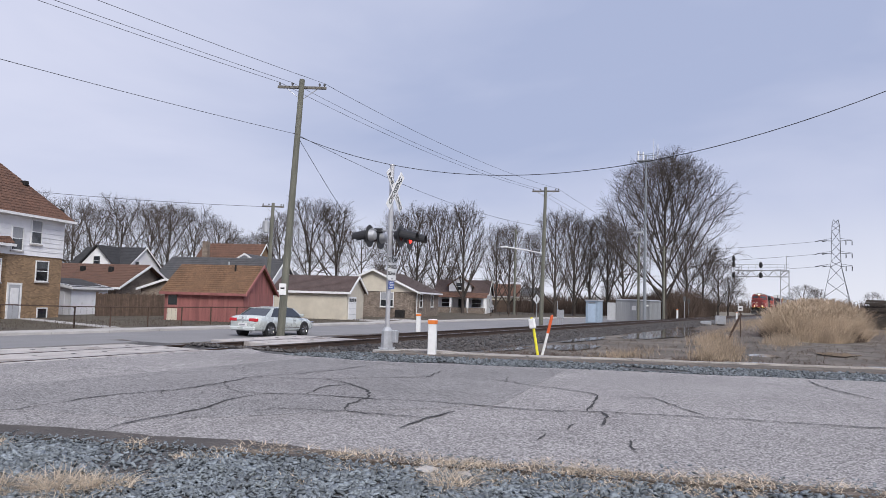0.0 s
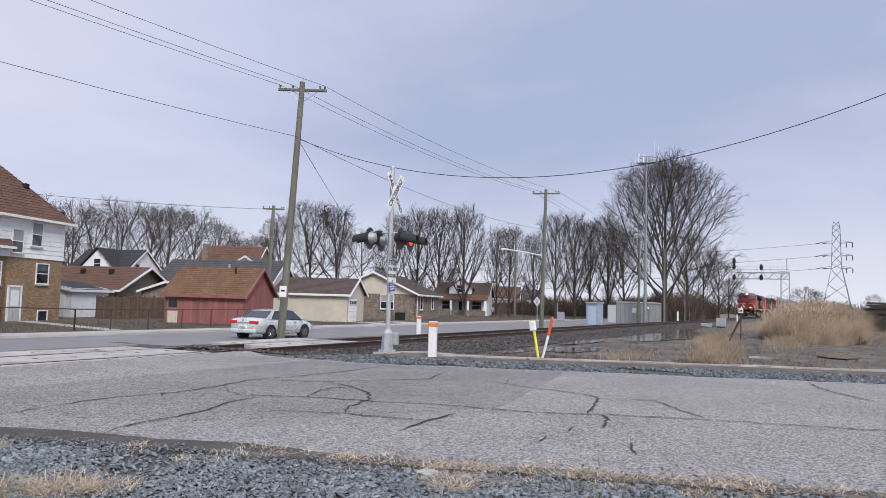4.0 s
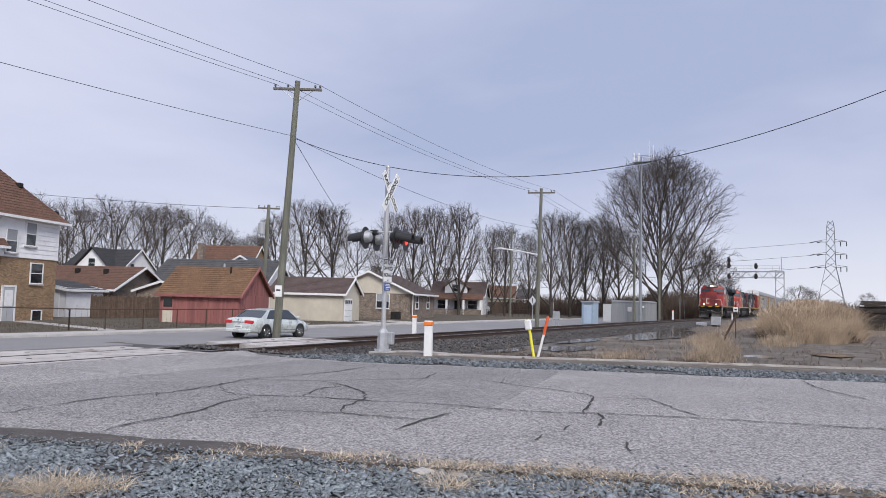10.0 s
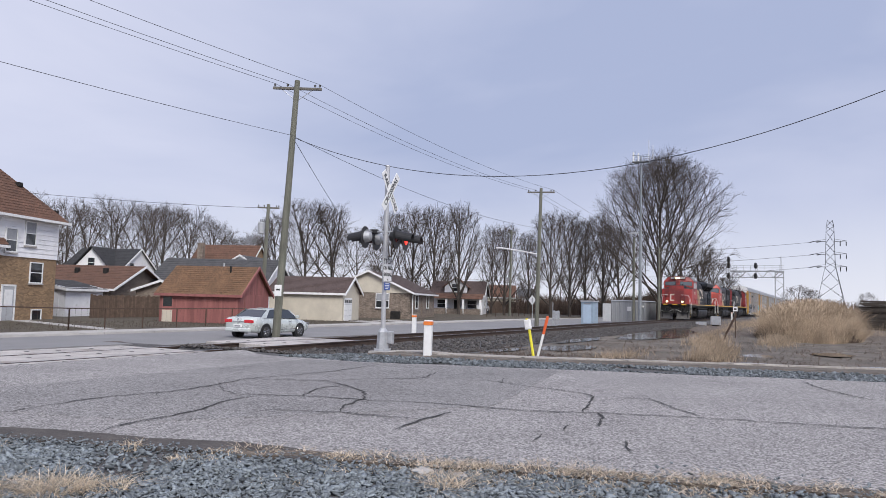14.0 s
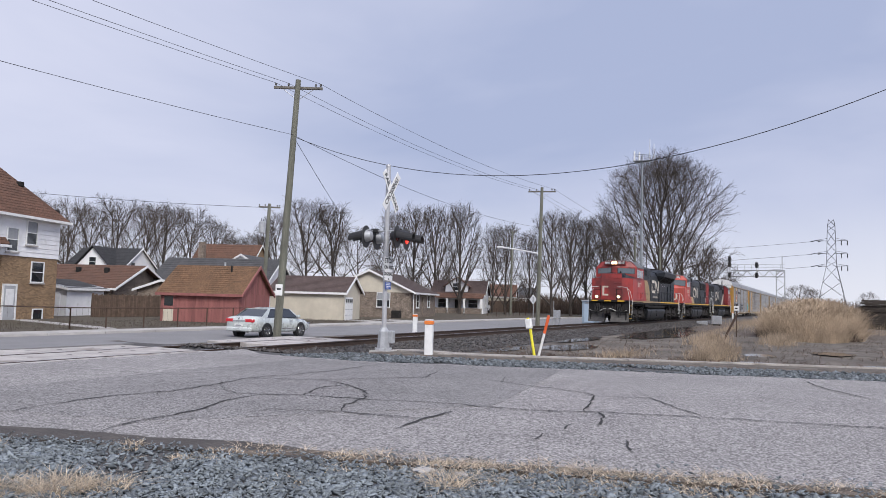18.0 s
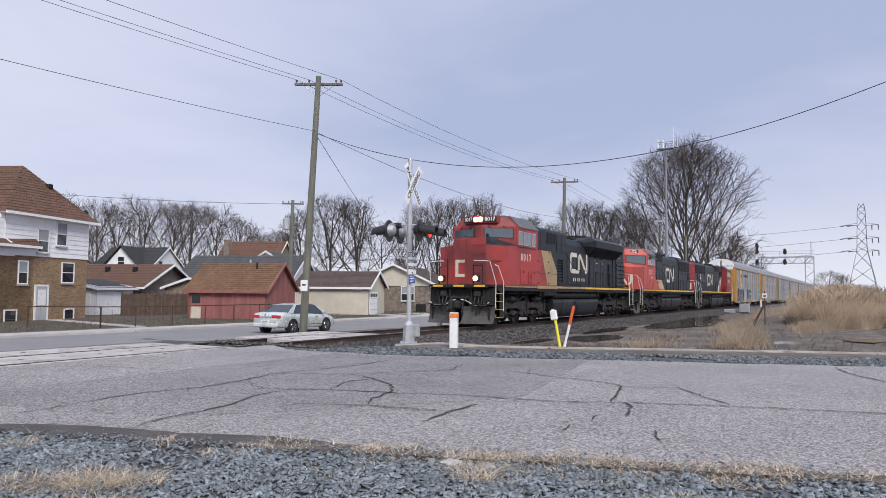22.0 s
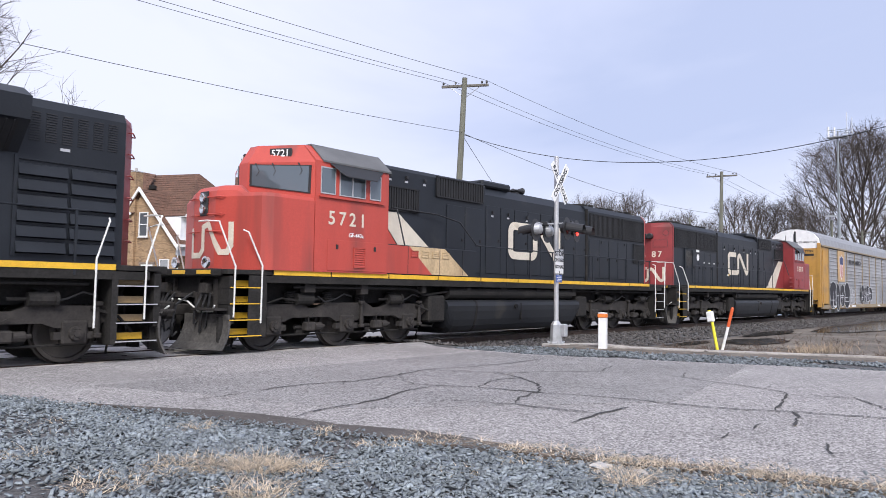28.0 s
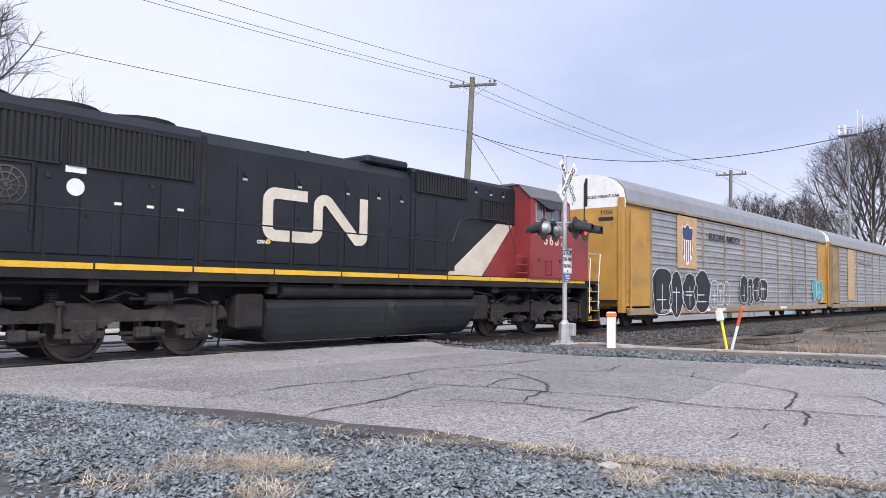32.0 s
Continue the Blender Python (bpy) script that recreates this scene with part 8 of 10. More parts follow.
def end_rails(body, x, f, ztop=2.62, second=0.86):
    """White grab rails beside the end steps."""
    for s in (-1, 1):
        rail_run(body, [(x + 0.02 * f, s * 1.50, 0.75), (x + 0.02 * f, s * 1.52, 1.75), (x + 0.34 * f, s * 1.40, ztop), (x + 0.36 * f, s * 1.0, ztop + 0.03), (x + 0.36 * f, s * 0.7, ztop + 0.03)], 0.018, HANDRAIL_W, "grab_rail", "white grab rail")
        rail_run(body, [(x - second * f, s * 1.52, 0.62), (x - second * f, s * 1.53, 1.78), (x - (second - 0.26) * f, s * 1.4, 2.45), (x - (second - 0.30) * f, s * 1.28, 2.5)], 0.018, HANDRAIL_W, "grab_rail", "white grab rail")


def side_rails(body, xs, s, z=2.58, top=True):
    for x in xs:
        part("stanchion", MB().box(x - 0.02, x + 0.02, s * 1.495 - 0.014, s * 1.495 + 0.014, 1.5, z), L_BLACK, body)
    rail_run(body, [(xs[0] - 0.25, s * 1.49, z), (xs[-1] + 0.2, s * 1.49, z)], 0.017, L_BLACK, "handrail")


def fan(body, x, r, z, nb=9):
    mb = MB().lathe([(0, r), (0.16, r), (0.16, r * 0.93), (0.08, r * 0.9)], (x, 0, z), "z", 22)
    f_ = part("cooling_fan", mb, L_UNDER, body, "round roof fan")
    mb = MB()
    for k in range(3):
        mb.lathe([(0.165, r * (0.3 + 0.25 * k)), (0.18, r * (0.3 + 0.25 * k)), (0.18, r * (0.33 + 0.25 * k)), (0.165, r * (0.33 + 0.25 * k))], (x, 0, z), "z", 18)
    for k in range(6):
        a = k * math.pi / 6
        mb.cyl((x - r * 0.95 * math.cos(a), -r * 0.95 * math.sin(a), z + 0.17), (x + r * 0.95 * math.cos(a), r * 0.95 * math.sin(a), z + 0.17), 0.012, n=4)
    part("fan_guard", mb, BLACK, f_)


def horn(body, x, y, z):
    mb = MB()
    for k, (dx, l) in enumerate(((-0.16, 0.42), (0.0, 0.5), (0.16, 0.36))):
        mb.lathe([(0, 0.03), (l * 0.6, 0.045), (l * 0.9, 0.09), (l, 0.12), (l + 0.01, 0.12), (l * 0.9, 0.07)], (x - 0.2, y + dx, z + 0.16), "x", 10)
    mb.box(x - 0.2, x + 0.02, y - 0.2, y + 0.2, z, z + 0.1)
    part("horn", mb, BLACK, body, "black air horn cluster")


def tank(body, x0, x1, label="black fuel tank"):
    half = [(0.9, 0.17), (1.12, 0.19), (1.25, 0.26), (1.33, 0.38), (1.38, 0.55), (1.42, 0.78), (1.43, 0.92), (1.40, 1.02), (1.32, 1.08)]
    prof = half + [(-y, z) for y, z in half[::-1]]
    mb = MB()
    rings = []
    for x, k in ((x0, 0.45), (x0 + 0.12, 0.8), (x0 + 0.3, 1.0), ((x0 + x1) / 2, 1.0), (x1 - 0.3, 1.0), (x1 - 0.12, 0.8), (x1, 0.45)):
        rings.append([(x, y, (z if z > 0.9 else 0.9 + (z - 0.9) * k)) for y, z in prof])
    mb.loft(rings)
    t_ = part("fuel_tank", mb, L_TANK, body, label)
    for s in (-1, 1):
        mb = MB()
        mb.cyl((x0 + 0.1, s * 1.25, 1.27), (x1 - 0.4, s * 1.25, 1.27), 0.165, n=14)
        part("air_reservoir", mb, L_UNDER, body, "long black air reservoir")
        part("filler_cap", MB().cyl((x0 + 3.1, s * 1.4, 0.9), (x0 + 3.1, s * 1.47, 0.9), 0.07, n=10), L_UNDER, t_)
        part("tank_seam", MB().box((x0 + x1) / 2 - 0.02, (x0 + x1) / 2 + 0.02, s * 1.385, s * 1.43, 0.5, 1.0), L_UNDER, t_)
    part("tank_strap", MB().prism([(y * 1.006, z * 1.0) for y, z in prof], x0 + 1.2, x0 + 1.28, "x"), L_UNDER, t_)


def underbody(body, x0, x1):
    """Frame, piping and small boxes below the deck."""
    part("frame", MB().box(x0, x1, -1.5, 1.5, 1.44, 1.58).box(x0 + 0.4, x1 - 0.4, -0.9, 0.9, 1.0, 1.45), L_UNDER, body, "dark steel underframe")
    rg = random.Random(int(abs(x0) * 100))
    for s in (-1, 1):
        part("pipe", MB().tube([(x0 + 0.8, s * 1.35, 1.36), (x0 + 4.5, s * 1.36, 1.36), (x0 + 5.0, s * 1.3, 1.2), (x0 + 6.5, s * 1.36, 1.38), (x1 - 1, s * 1.36, 1.36)], 0.03), L_UNDER, body)
        for k in range(9):
            bx = x0 + 0.8 + (x1 - x0 - 2) * k / 9 + rg.uniform(-0.3, 0.3)
            w, hh = rg.uniform(0.12, 0.34), rg.uniform(0.1, 0.26)
            part("equipment_box", MB().cham(bx, bx + w, s * 1.30 - 0.1, s * 1.30 + 0.1, 1.42 - hh, 1.44, 0.015), rg.choice((L_UNDER, L_TRUCK)), body)


def sill_stripe(body, xs, material):
    for s in (-1, 1):
        for a, b in zip(xs, xs[1:]):
            part("sill_stripe", MB().box(a + 0.02, b - 0.02, s * 1.502, s * 1.512, 1.60, 1.70), material, body, "yellow sill stripe")
        part("deck_edge", MB().box(xs[0], xs[-1], s * 1.2, s * 1.5, 1.58, 1.71), L_UNDER, body)


def hood_doors(body, x0, x1, n, y, z0, z1, s, mat_=None):
    w = (x1 - x0) / n
    for i in range(n):
        a = x0 + i * w
        d = part("hood_door", MB().cham(a + 0.015, a + w - 0.015, min(y, y + s * 0.018), max(y, y + s * 0.018), z0, z1, 0.006), mat_ or L_BLACK, body)
        mb = MB().box(a + w * 0.82, a + w * 0.9, min(y + s * 0.018, y + s * 0.034), max(y + s * 0.018, y + s * 0.034), (z0 + z1) / 2 - 0.06, (z0 + z1) / 2 + 0.02)
        part("latch", mb, L_UNDER, d)


def tags(body, spots, s, y):
    for x, z in spots:
        part("placard", MB().box(x - 0.055, x + 0.055, min(y, y + s * 0.004), max(y, y + s * 0.004), z - 0.025, z + 0.025), ALU, body, "small white notice")
        part("lifting_eye", MB().box(x - 0.035, x + 0.035, min(y, y + s * 0.05), max(y, y + s * 0.05), z + 0.07, z + 0.15), BLACK, body)


def cab_common(body, xf, xr, red, num, yw=1.55, ze=4.18, zr=4.62, shade=True):
    """The cab: xf front of its side, xr its rear."""
    prof = [(-yw, 1.70), (yw, 1.70), (yw, ze), (1.12, zr), (-1.12, zr), (-yw, ze)]
    part("cab", MB().prism(prof, xf, xr, "x"), red, body, "red steel driver's cab")
    roof = [(-yw - 0.03, ze - 0.02), (-1.13, zr + 0.015), (1.13, zr + 0.015), (yw + 0.03, ze - 0.02), (yw + 0.03, ze + 0.02), (1.12, zr + 0.05), (-1.12, zr + 0.05), (-yw - 0.03, ze + 0.02)]
    part("cab_roof", MB().prism(roof, xf + 0.18, xr + 0.05, "x"), L_ROOF, body, "grey weathered cab roof")
    part("roof_box", MB().cham(xf + 0.9, xr - 0.5, -0.55, 0.55, zr + 0.05, zr + 0.19, 0.03), L_ROOF, body)
    for s in (-1, 1):
        y = s * (yw + 0.004)
        L = xr - xf

        def wn_(a, b, z0, z1):
            q = [(xf + a * L, y, z0), (xf + b * L, y, z0), (xf + b * L, y, z1), (xf + a * L, y, z1)]
            window_part(body, q if s < 0 else q[::-1], "side_window", fr=ALU, frame_label="aluminium window frame")
        wn_(0.06, 0.25, 3.42, 4.02)
        wn_(0.30, 0.66, 3.42, 4.00)
        wn_(0.72, 0.88, 3.42, 4.00)
        part("window_bar", MB().box(xf + 0.475 * L - 0.02, xf + 0.475 * L + 0.02, min(y, y + s * 0.02), max(y, y + s * 0.02), 3.42, 4.0), ALU, body)
        if shade:
            ps = [(0.17, yw + 0.02, 4.12), (0.90, yw + 0.02, 4.12), (0.72, yw + 0.25, 3.84), (0.30, yw + 0.25, 3.84)]
            vs = [(xf + u * L, s * v, z) for u, v, z in ps] + [(xf + u * L, s * v, z - 0.02) for u, v, z in ps]
            part("sunshade", MB().add(vs, [(0, 1, 2, 3), (7, 6, 5, 4), (0, 4, 5, 1), (1, 5, 6, 2), (2, 6, 7, 3), (3, 7, 4, 0)]), BLACK, body, "dark cab window sunshade")
        part("arm_rest", MB().box(xf + 0.04 * L, xf + 0.92 * L, min(y, y + s * 0.05), max(y, y + s * 0.05), 3.34, 3.38), red, body)
        dx0, dx1 = xf + 0.16 * L, xf + 0.96 * L
        d = part("cab_locker_door", MB().cham(dx0, dx1, min(y, y + s * 0.012), max(y, y + s * 0.012), 1.74, 2.42, 0.005), red, body)
        part("louvre", grille(0.36, 0.46, 8, 0.025, 0.02, False), red, d, at=pose(xf + (0.5 if s < 0 else 0.65) * L, y + s * 0.014, 1.82, 0, 0, 0 if s < 0 else 180))
        for q in (0.28, 0.8):
            part("latch", MB().box(xf + q * L - 0.03, xf + q * L + 0.03, min(y, y + s * 0.03), max(y, y + s * 0.03), 2.22, 2.32), BLACK, d)
        for k, ch in enumerate(num):
            side_text(body, ch, 0.43, xf + (0.47 + 0.308 * k if s < 0 else 1.4 - 0.308 * k), 2.89, s, y, L_CREAM, "road_number")


# ---- leading locomotive: flat-sided nose, flared radiators ----
def loco_a():
    o = -8.65
    body = thing("locomotive", pose(0, 0, 0), "red and black diesel locomotive leading the train, headlights lit", "locomotive", "locomotives of the train")
    underbody(body, o - 1.2, o + 19.2)
    sill_stripe(body, [o + v for v in (-0.55, 0.9, 2.9, 4.9, 7.2, 9.6)], L_TAN)
    sill_stripe(body, [o + v for v in (9.6, 12, 14.2, 16.5, 18.6)], L_YELLOW)
    for s in (-1, 1):
        sill2 = MB().box(o + 2.95, o + 5.5, min(s * 1.513, s * 1.52), max(s * 1.513, s * 1.52), 1.57, 1.70)
        part("sill_stripe", sill2, L_TAN, body, "grimy yellow sill stripe")
    cab_common(body, o + 0.6, o + 2.88, L_RED, "8017", shade=False)
    # nose: flat front, canted corners, a raised middle with black shoulders
    x0, x1, xc = o - 0.80, o + 0.62, o - 0.55
    z0 = 1.70
    mb = MB()
    ring = [(x1, -1.55), (xc, -1.55), (x0, -0.77), (x0, 0.77), (xc, 1.55), (x1, 1.55)]
    tops = (3.38, 3.30, 3.36, 3.36, 3.30, 3.38)
    mb.add([(x, y, z0) for x, y in ring] + [(x, y, z) for (x, y), z in zip(ring, tops)], [(i, (i + 1) % 6, 6 + (i + 1) % 6, 6 + i) for i in range(6)] + [(5, 4, 3, 2, 1, 0)])
    mb.quad((x0, -0.77, 3.36), (x0, 0.77, 3.36), (x0 + 0.02, 0.75, 3.66), (x0 + 0.02, -0.75, 3.66))
    nose = part("nose", mb, L_RED, body, "red flat-fronted nose with canted corners")
    mb = MB()
    mb.add([(x0 + 0.02, -0.75, 3.66), (x0 + 0.02, 0.75, 3.66), (x1, 0.75, 3.74), (x1, -0.75, 3.74)], [(0, 1, 2, 3)])
    for s in (-1, 1):
        mb.add([(x0, s * 0.77, 3.36), (x0 + 0.02, s * 0.75, 3.66), (x1, s * 0.75, 3.74), (x1, s * 1.55, 3.38), (xc, s * 1.55, 3.30), (x0 + 0.5, s * 0.95, 3.42)], [(0, 1, 5), (1, 2, 3, 5), (5, 3, 4), (0, 5, 4)])
    part("nose_top", mb, L_BLACK, nose, "black anti-glare top of the nose")
    part("nose_door", MB().cham(x0 - 0.03, x0 + 0.02, 0.16, 0.74, 1.72, 3.6, 0.01), L_RED, nose)
    for k in range(4):
        z = 2.22 + 0.38 * k
        part("grab_iron", MB().tube([(x0, -0.70, z), (x0 - 0.07, -0.68, z + 0.01), (x0 - 0.07, -0.22, z + 0.01), (x0, -0.20, z)], 0.014, 5), L_RED, nose)
    part("grab_iron", MB().tube([(o - 0.78, -0.86, 2.70), (o - 0.83, -0.87, 2.71), (o - 0.66, -1.40, 2.71), (o - 0.61, -1.38, 2.70)], 0.014, 5), L_RED, nose)
    part("grab_iron", MB().tube([(x0 + 0.05, 0.3, 3.66), (x0 + 0.05, 0.3, 3.73), (x0 + 0.05, -0.3, 3.73), (x0 + 0.05, -0.3, 3.66)], 0.013, 5), BLACK, nose)
    part("vent_cap", MB().cyl((x0 + 0.55, -0.55, 3.68), (x0 + 0.55, -0.55, 3.86), 0.06, n=10), L_UNDER, nose)
    emb = MB().prism([(0.66, 2.02), (0.66, 2.74), (0.22, 2.74), (0.22, 2.62), (0.52, 2.62), (0.52, 2.14), (0.22, 2.14), (0.22, 2.02)], x0 - 0.034, x0 - 0.031, "x")
    part("nose_emblem", emb, L_CREAM, nose, "white bracket-shaped emblem")
    # swept cab front with two windshields, header with number boards and headlights
    cf = MB()
    lo = [(o + 0.62, -1.55), (o + 0.03, -0.16), (o + 0.03, 0.16), (o + 0.62, 1.55)]
    hi = [(o + 0.62, -1.12), (o + 0.22, -0.16), (o + 0.22, 0.16), (o + 0.62, 1.12)]
    cf.add([(x, y, 3.3) for x, y in lo] + [(x, y, 4.2) for x, y in lo] + [(x, y, 4.62) for x, y in hi], [(i, i + 1, 5 + i, 4 + i) for i in range(3)] + [(4 + i, 5 + i, 9 + i, 8 + i) for i in range(3)] + [(8, 9, 10, 11)])
    part("cab_front", cf, L_RED, body, "red swept front of the cab")
    for s in (-1, 1):
        def fr_(u, z):
            return (o + 0.03 + 0.59 * u - 0.012, s * (0.16 + 1.39 * u), z)
        q = [fr_(0.05, 3.74), fr_(0.90, 3.70), fr_(0.90, 4.10), fr_(0.05, 4.14)]
        window_part(body, q if s > 0 else q[::-1], "windshield")
        for u in (0.30, 0.72):
            part("wiper", MB().tube([fr_(u - 0.12, 4.26), fr_(u, 3.98), fr_(u + 0.02, 3.86)], 0.016, 5), BLACK, body, "black wiper")
    hb = MB().prism([(o - 0.02, -0.2), (o + 0.19, -0.82), (o + 0.5, -0.82), (o + 0.5, 0.82), (o + 0.19, 0.82), (o - 0.02, 0.2)], 4.36, 4.66, "z")
    part("headlight_box", hb, L_RED, body, "red V-shaped housing over the windshield")
    for s in (-1, 1):
        lamp = MB().lathe([(0.02, 0.10), (-0.05, 0.11), (-0.06, 0.09), (-0.05, 0.0)], (o - 0.02, s * 0.115, 4.5), "x", 16)
        part("headlight", lamp, WARM_LAMP, body, "round lit headlight")
        turn = -90 - s * 18.7
        nb = part("number_board", MB().cham(-0.29, 0.29, -0.02, 0.02, -0.115, 0.115, 0.008), BLACK, body, "black number board", at=pose(o + 0.075, s * 0.51, 4.51, 0, 0, turn))
        part("number", text_mesh("8017", 0.23, WHITE, 0.003, bold=0.003), None, nb, at=pose(0, -0.026, 0))
        # ditch lights and their guards
        part("ditch_light", MB().lathe([(0.1, 0.08), (0.02, 0.105), (0, 0.105), (-0.01, 0.085), (0.01, 0.0)], (o - 1.86, s * 0.80, 1.93), "x", 16), WARM_LAMP, body, "round lit ditch light")
        part("ditch_light_housing", MB().cham(o - 1.78, o - 1.58, s * 0.80 - 0.11, s * 0.80 + 0.11, 1.80, 2.06, 0.03), L_UNDER, body)
        for e in (-0.2, 0.2):
            part("guard_post", MB().box(o - 1.63, o - 1.58, s * 0.80 + e - 0.018, s * 0.80 + e + 0.018, 1.68, 2.5 if s < 0 else 2.75), L_UNDER, body, "dark platform post")
        part("guard_rail", MB().tube([(o - 1.6, s * 0.6, 2.45), (o - 1.6, s * 1.0, 2.45)], 0.016, 5), L_UNDER, body)
    pilot(body, o - 1.5, -1)
    pilot(body, o + 19.42, 1)
    end_rails(body, o - 1.40, -1, second=0.70)
    end_rails(body, o + 19.1, 1)
    for s in (-1, 1):
        stairwell(body, o - 1.05, s, 1, wide=True)
        stairwell(body, o + 19.0, s, -1, False)
    part("deck", MB().box(o - 1.6, o - 0.5, -1.48, 1.48, 1.6, 1.69), L_UNDER, body)
    part("deck", MB().box(o + 18.6, o + 19.47, -1.48, 1.48, 1.6, 1.69), L_UNDER, body)
    # equipment cabinet behind the cab: red with a tan flash
    for s in (-1, 1):
        yb = s * 1.5
        part("electrical_cabinet", MB().box(o + 2.9, o + 5.45, min(s * 0.9, yb), max(s * 0.9, yb), 1.71, 3.34), L_RED, body, "red equipment cabinet")
        y = s * 1.503
        fl = MB().prism([(o + 3.40, 3.33), (o + 4.60, 3.33), (o + 5.43, 2.42), (o + 5.43, 1.74), (o + 4.20, 1.74)], y, y + s * 0.006, "y")
        part("flash_stripe", fl, L_TAN, body, "grimy tan diagonal flash")
        part("flash_stripe", MB().prism([(o + 4.62, 3.335), (o + 5.445, 3.335), (o + 5.445, 2.43)], y, y + s * 0.006, "y"), L_BLACK, body, "black corner of the flash")
        for xx in (2.95, 4.3):
            d_ = MB()
            for z in (1.8, 2.3, 2.8, 3.25):
                d_.box(o + xx, o + xx + 0.1, min(y, y + s * 0.03), max(y, y + s * 0.03), z, z + 0.05)
            part("hinge", d_, BLACK, body)
        part("panel_seam", MB().box(o + 2.9, o + 5.44, min(y, y + s * 0.008), max(y, y + s * 0.008), 2.26, 2.275), BLACK, body)
        wf = MB().prism([(o + 2.9, 3.36), (o + 2.9, 3.75), (o + 3.45, 3.75), (o + 3.86, 3.36)], s * 0.97, s * 0.98, "y")
        part("flash_stripe", wf, L_CREAM, body, "white diagonal flash")
    # long hood
    def hp(w, z1, r=0.25):
        return [(-w, 1.7), (w, 1.7), (w, z1 - r), (w - r * 0.55, z1), (-w + r * 0.55, z1), (-w, z1 - r)]
    part("hood", MB().prism(hp(0.97, 4.5, 0.12), o + 2.88, o + 8.25, "x"), L_BLACK, body, "black hood behind the cab")
    part("engine_hood", MB().prism(hp(0.93, 4.22, 0.32), o + 8.25, o + 16.6, "x"), L_BLACK, body, "black engine hood")
    part("rear_hood", MB().prism(hp(0.97, 4.44, 0.16), o + 16.6, o + 18.92, "x"), L_BLACK, body, "black rear section of the hood")
    corner = [(o + 18.92, -0.965), (o + 19.26, -0.5), (o + 19.26, 0.5), (o + 18.92, 0.965)]
    part("hood_end", MB().loft([[(x, y * k, z) for x, y in corner] for z, k in ((1.7, 1.0), (4.28, 1.0), (4.42, 0.88))]), L_RED_DULL, body, "red rear end of the hood, its corners canted")
    rad = [(-0.95, 3.45), (-1.46, 3.95), (-1.5, 4.32), (-1.1, 4.52), (1.1, 4.52), (1.5, 4.32), (1.46, 3.95), (0.95, 3.45)]
    mb = MB()
    mb.loft([[(o + 11.0, y * (0.64 if abs(y) > 1 else 0.7), 3.75 + (z - 3.45) * 0.5) for y, z in rad], [(o + 11.7, y, z) for y, z in rad], [(o + 17.15, y, z) for y, z in rad]])
    part("radiator_housing", mb, L_BLACK, body, "black flared radiator housing")
    for s in (-1, 1):
        for k in range(3):
            a = o + 11.8 + k * 1.75
            q = [(a, s * 0.99, 3.48), (a + 1.68, s * 0.99, 3.48), (a + 1.68, s * 1.45, 3.92), (a, s * 1.45, 3.92)]
            P = [Vector(v) + Vector((0, s * 0.02, -0.02)) for v in q]
            g = MB()
            g.add(P, [(0, 1, 2, 3)])
            for m_ in range(14):
                u = (m_ + 0.5) / 14
                g.cyl(P[0].lerp(P[1], u), P[3].lerp(P[2], u), 0.012, n=4)
            part("radiator_grille", g, L_DARKGRILLE, body, "dark radiator grille")
        y = s * 0.935
        hood_doors(body, o + 8.4, o + 12.0, 5, y, 1.85, 3.45, s)
        hood_doors(body, o + 12.1, o + 15.4, 5, y, 1.85, 3.3, s)
        hood_doors(body, o + 3.9, o + 5.4, 2, s * 0.972, 3.42, 4.3, s)
        lv = part("louvre", grille(1.4, 1.24, 8, 0.09, 0.04, False), L_BLACK, body, "black louvred filter panel", at=pose(o + 6.02 + (1.4 if s > 0 else 0), s * 1.0, 1.85, 0, 0, 0 if s < 0 else 180))
        part("louvre", grille(0.8, 1.3, 11, 0.05, 0.03, False), L_BLACK, body, at=pose(o + 15.65 + (0.8 if s > 0 else 0), s * 0.955, 1.85, 0, 0, 0 if s < 0 else 180))
        for k in range(6):
            z = 1.84 + 0.255 * k
            for u0, u1 in ((17.16, 17.93), (17.99, 18.76)):
                part("rear_louvre", MB().prism([(s * 0.972, z), (s * 1.06, z + 0.02), (s * 1.0, z + 0.2), (s * 0.972, z + 0.21)], o + u0, o + u1, "x"), L_BLACK, body)
            for u0 in (17.3, 17.56, 17.82, 18.08, 18.34, 18.6):
                for q in range(2):
                    zq = 3.72 + 0.085 * k + 0.042 * q
                    part("slot_louvre", MB().box(o + u0, o + u0 + 0.17, min(s * 0.97, s * 0.982), max(s * 0.97, s * 0.982), zq, zq + 0.018), BLACK, body)
        lf = MB().box(o + 17.1, o + 18.82, min(s * 0.97, s * 1.0), max(s * 0.97, s * 1.0), 3.38, 3.44).box(o + 17.1, o + 17.16, min(s * 0.97, s * 1.0), max(s * 0.97, s * 1.0), 1.8, 3.38)
        lf.box(o + 18.76, o + 18.82, min(s * 0.97, s * 1.0), max(s * 0.97, s * 1.0), 1.8, 3.38)
        part("louvre_frame", lf, L_BLACK, body)
        part("placard", MB().box(o + 17.8, o + 17.96, min(s * 0.97, s * 0.976), max(s * 0.97, s * 0.976), 3.6, 3.65), ALU, body, "small white notice")
        for u0, zz in ((16.5, 3.02), (14.3, 3.12), (13.2, 3.12)):
            part("placard", MB().box(o + u0, o + u0 + 0.3, min(s * 0.956, s * 0.962), max(s * 0.956, s * 0.962), zz, zz + 0.035), WHITE, body, "thin white label strip")
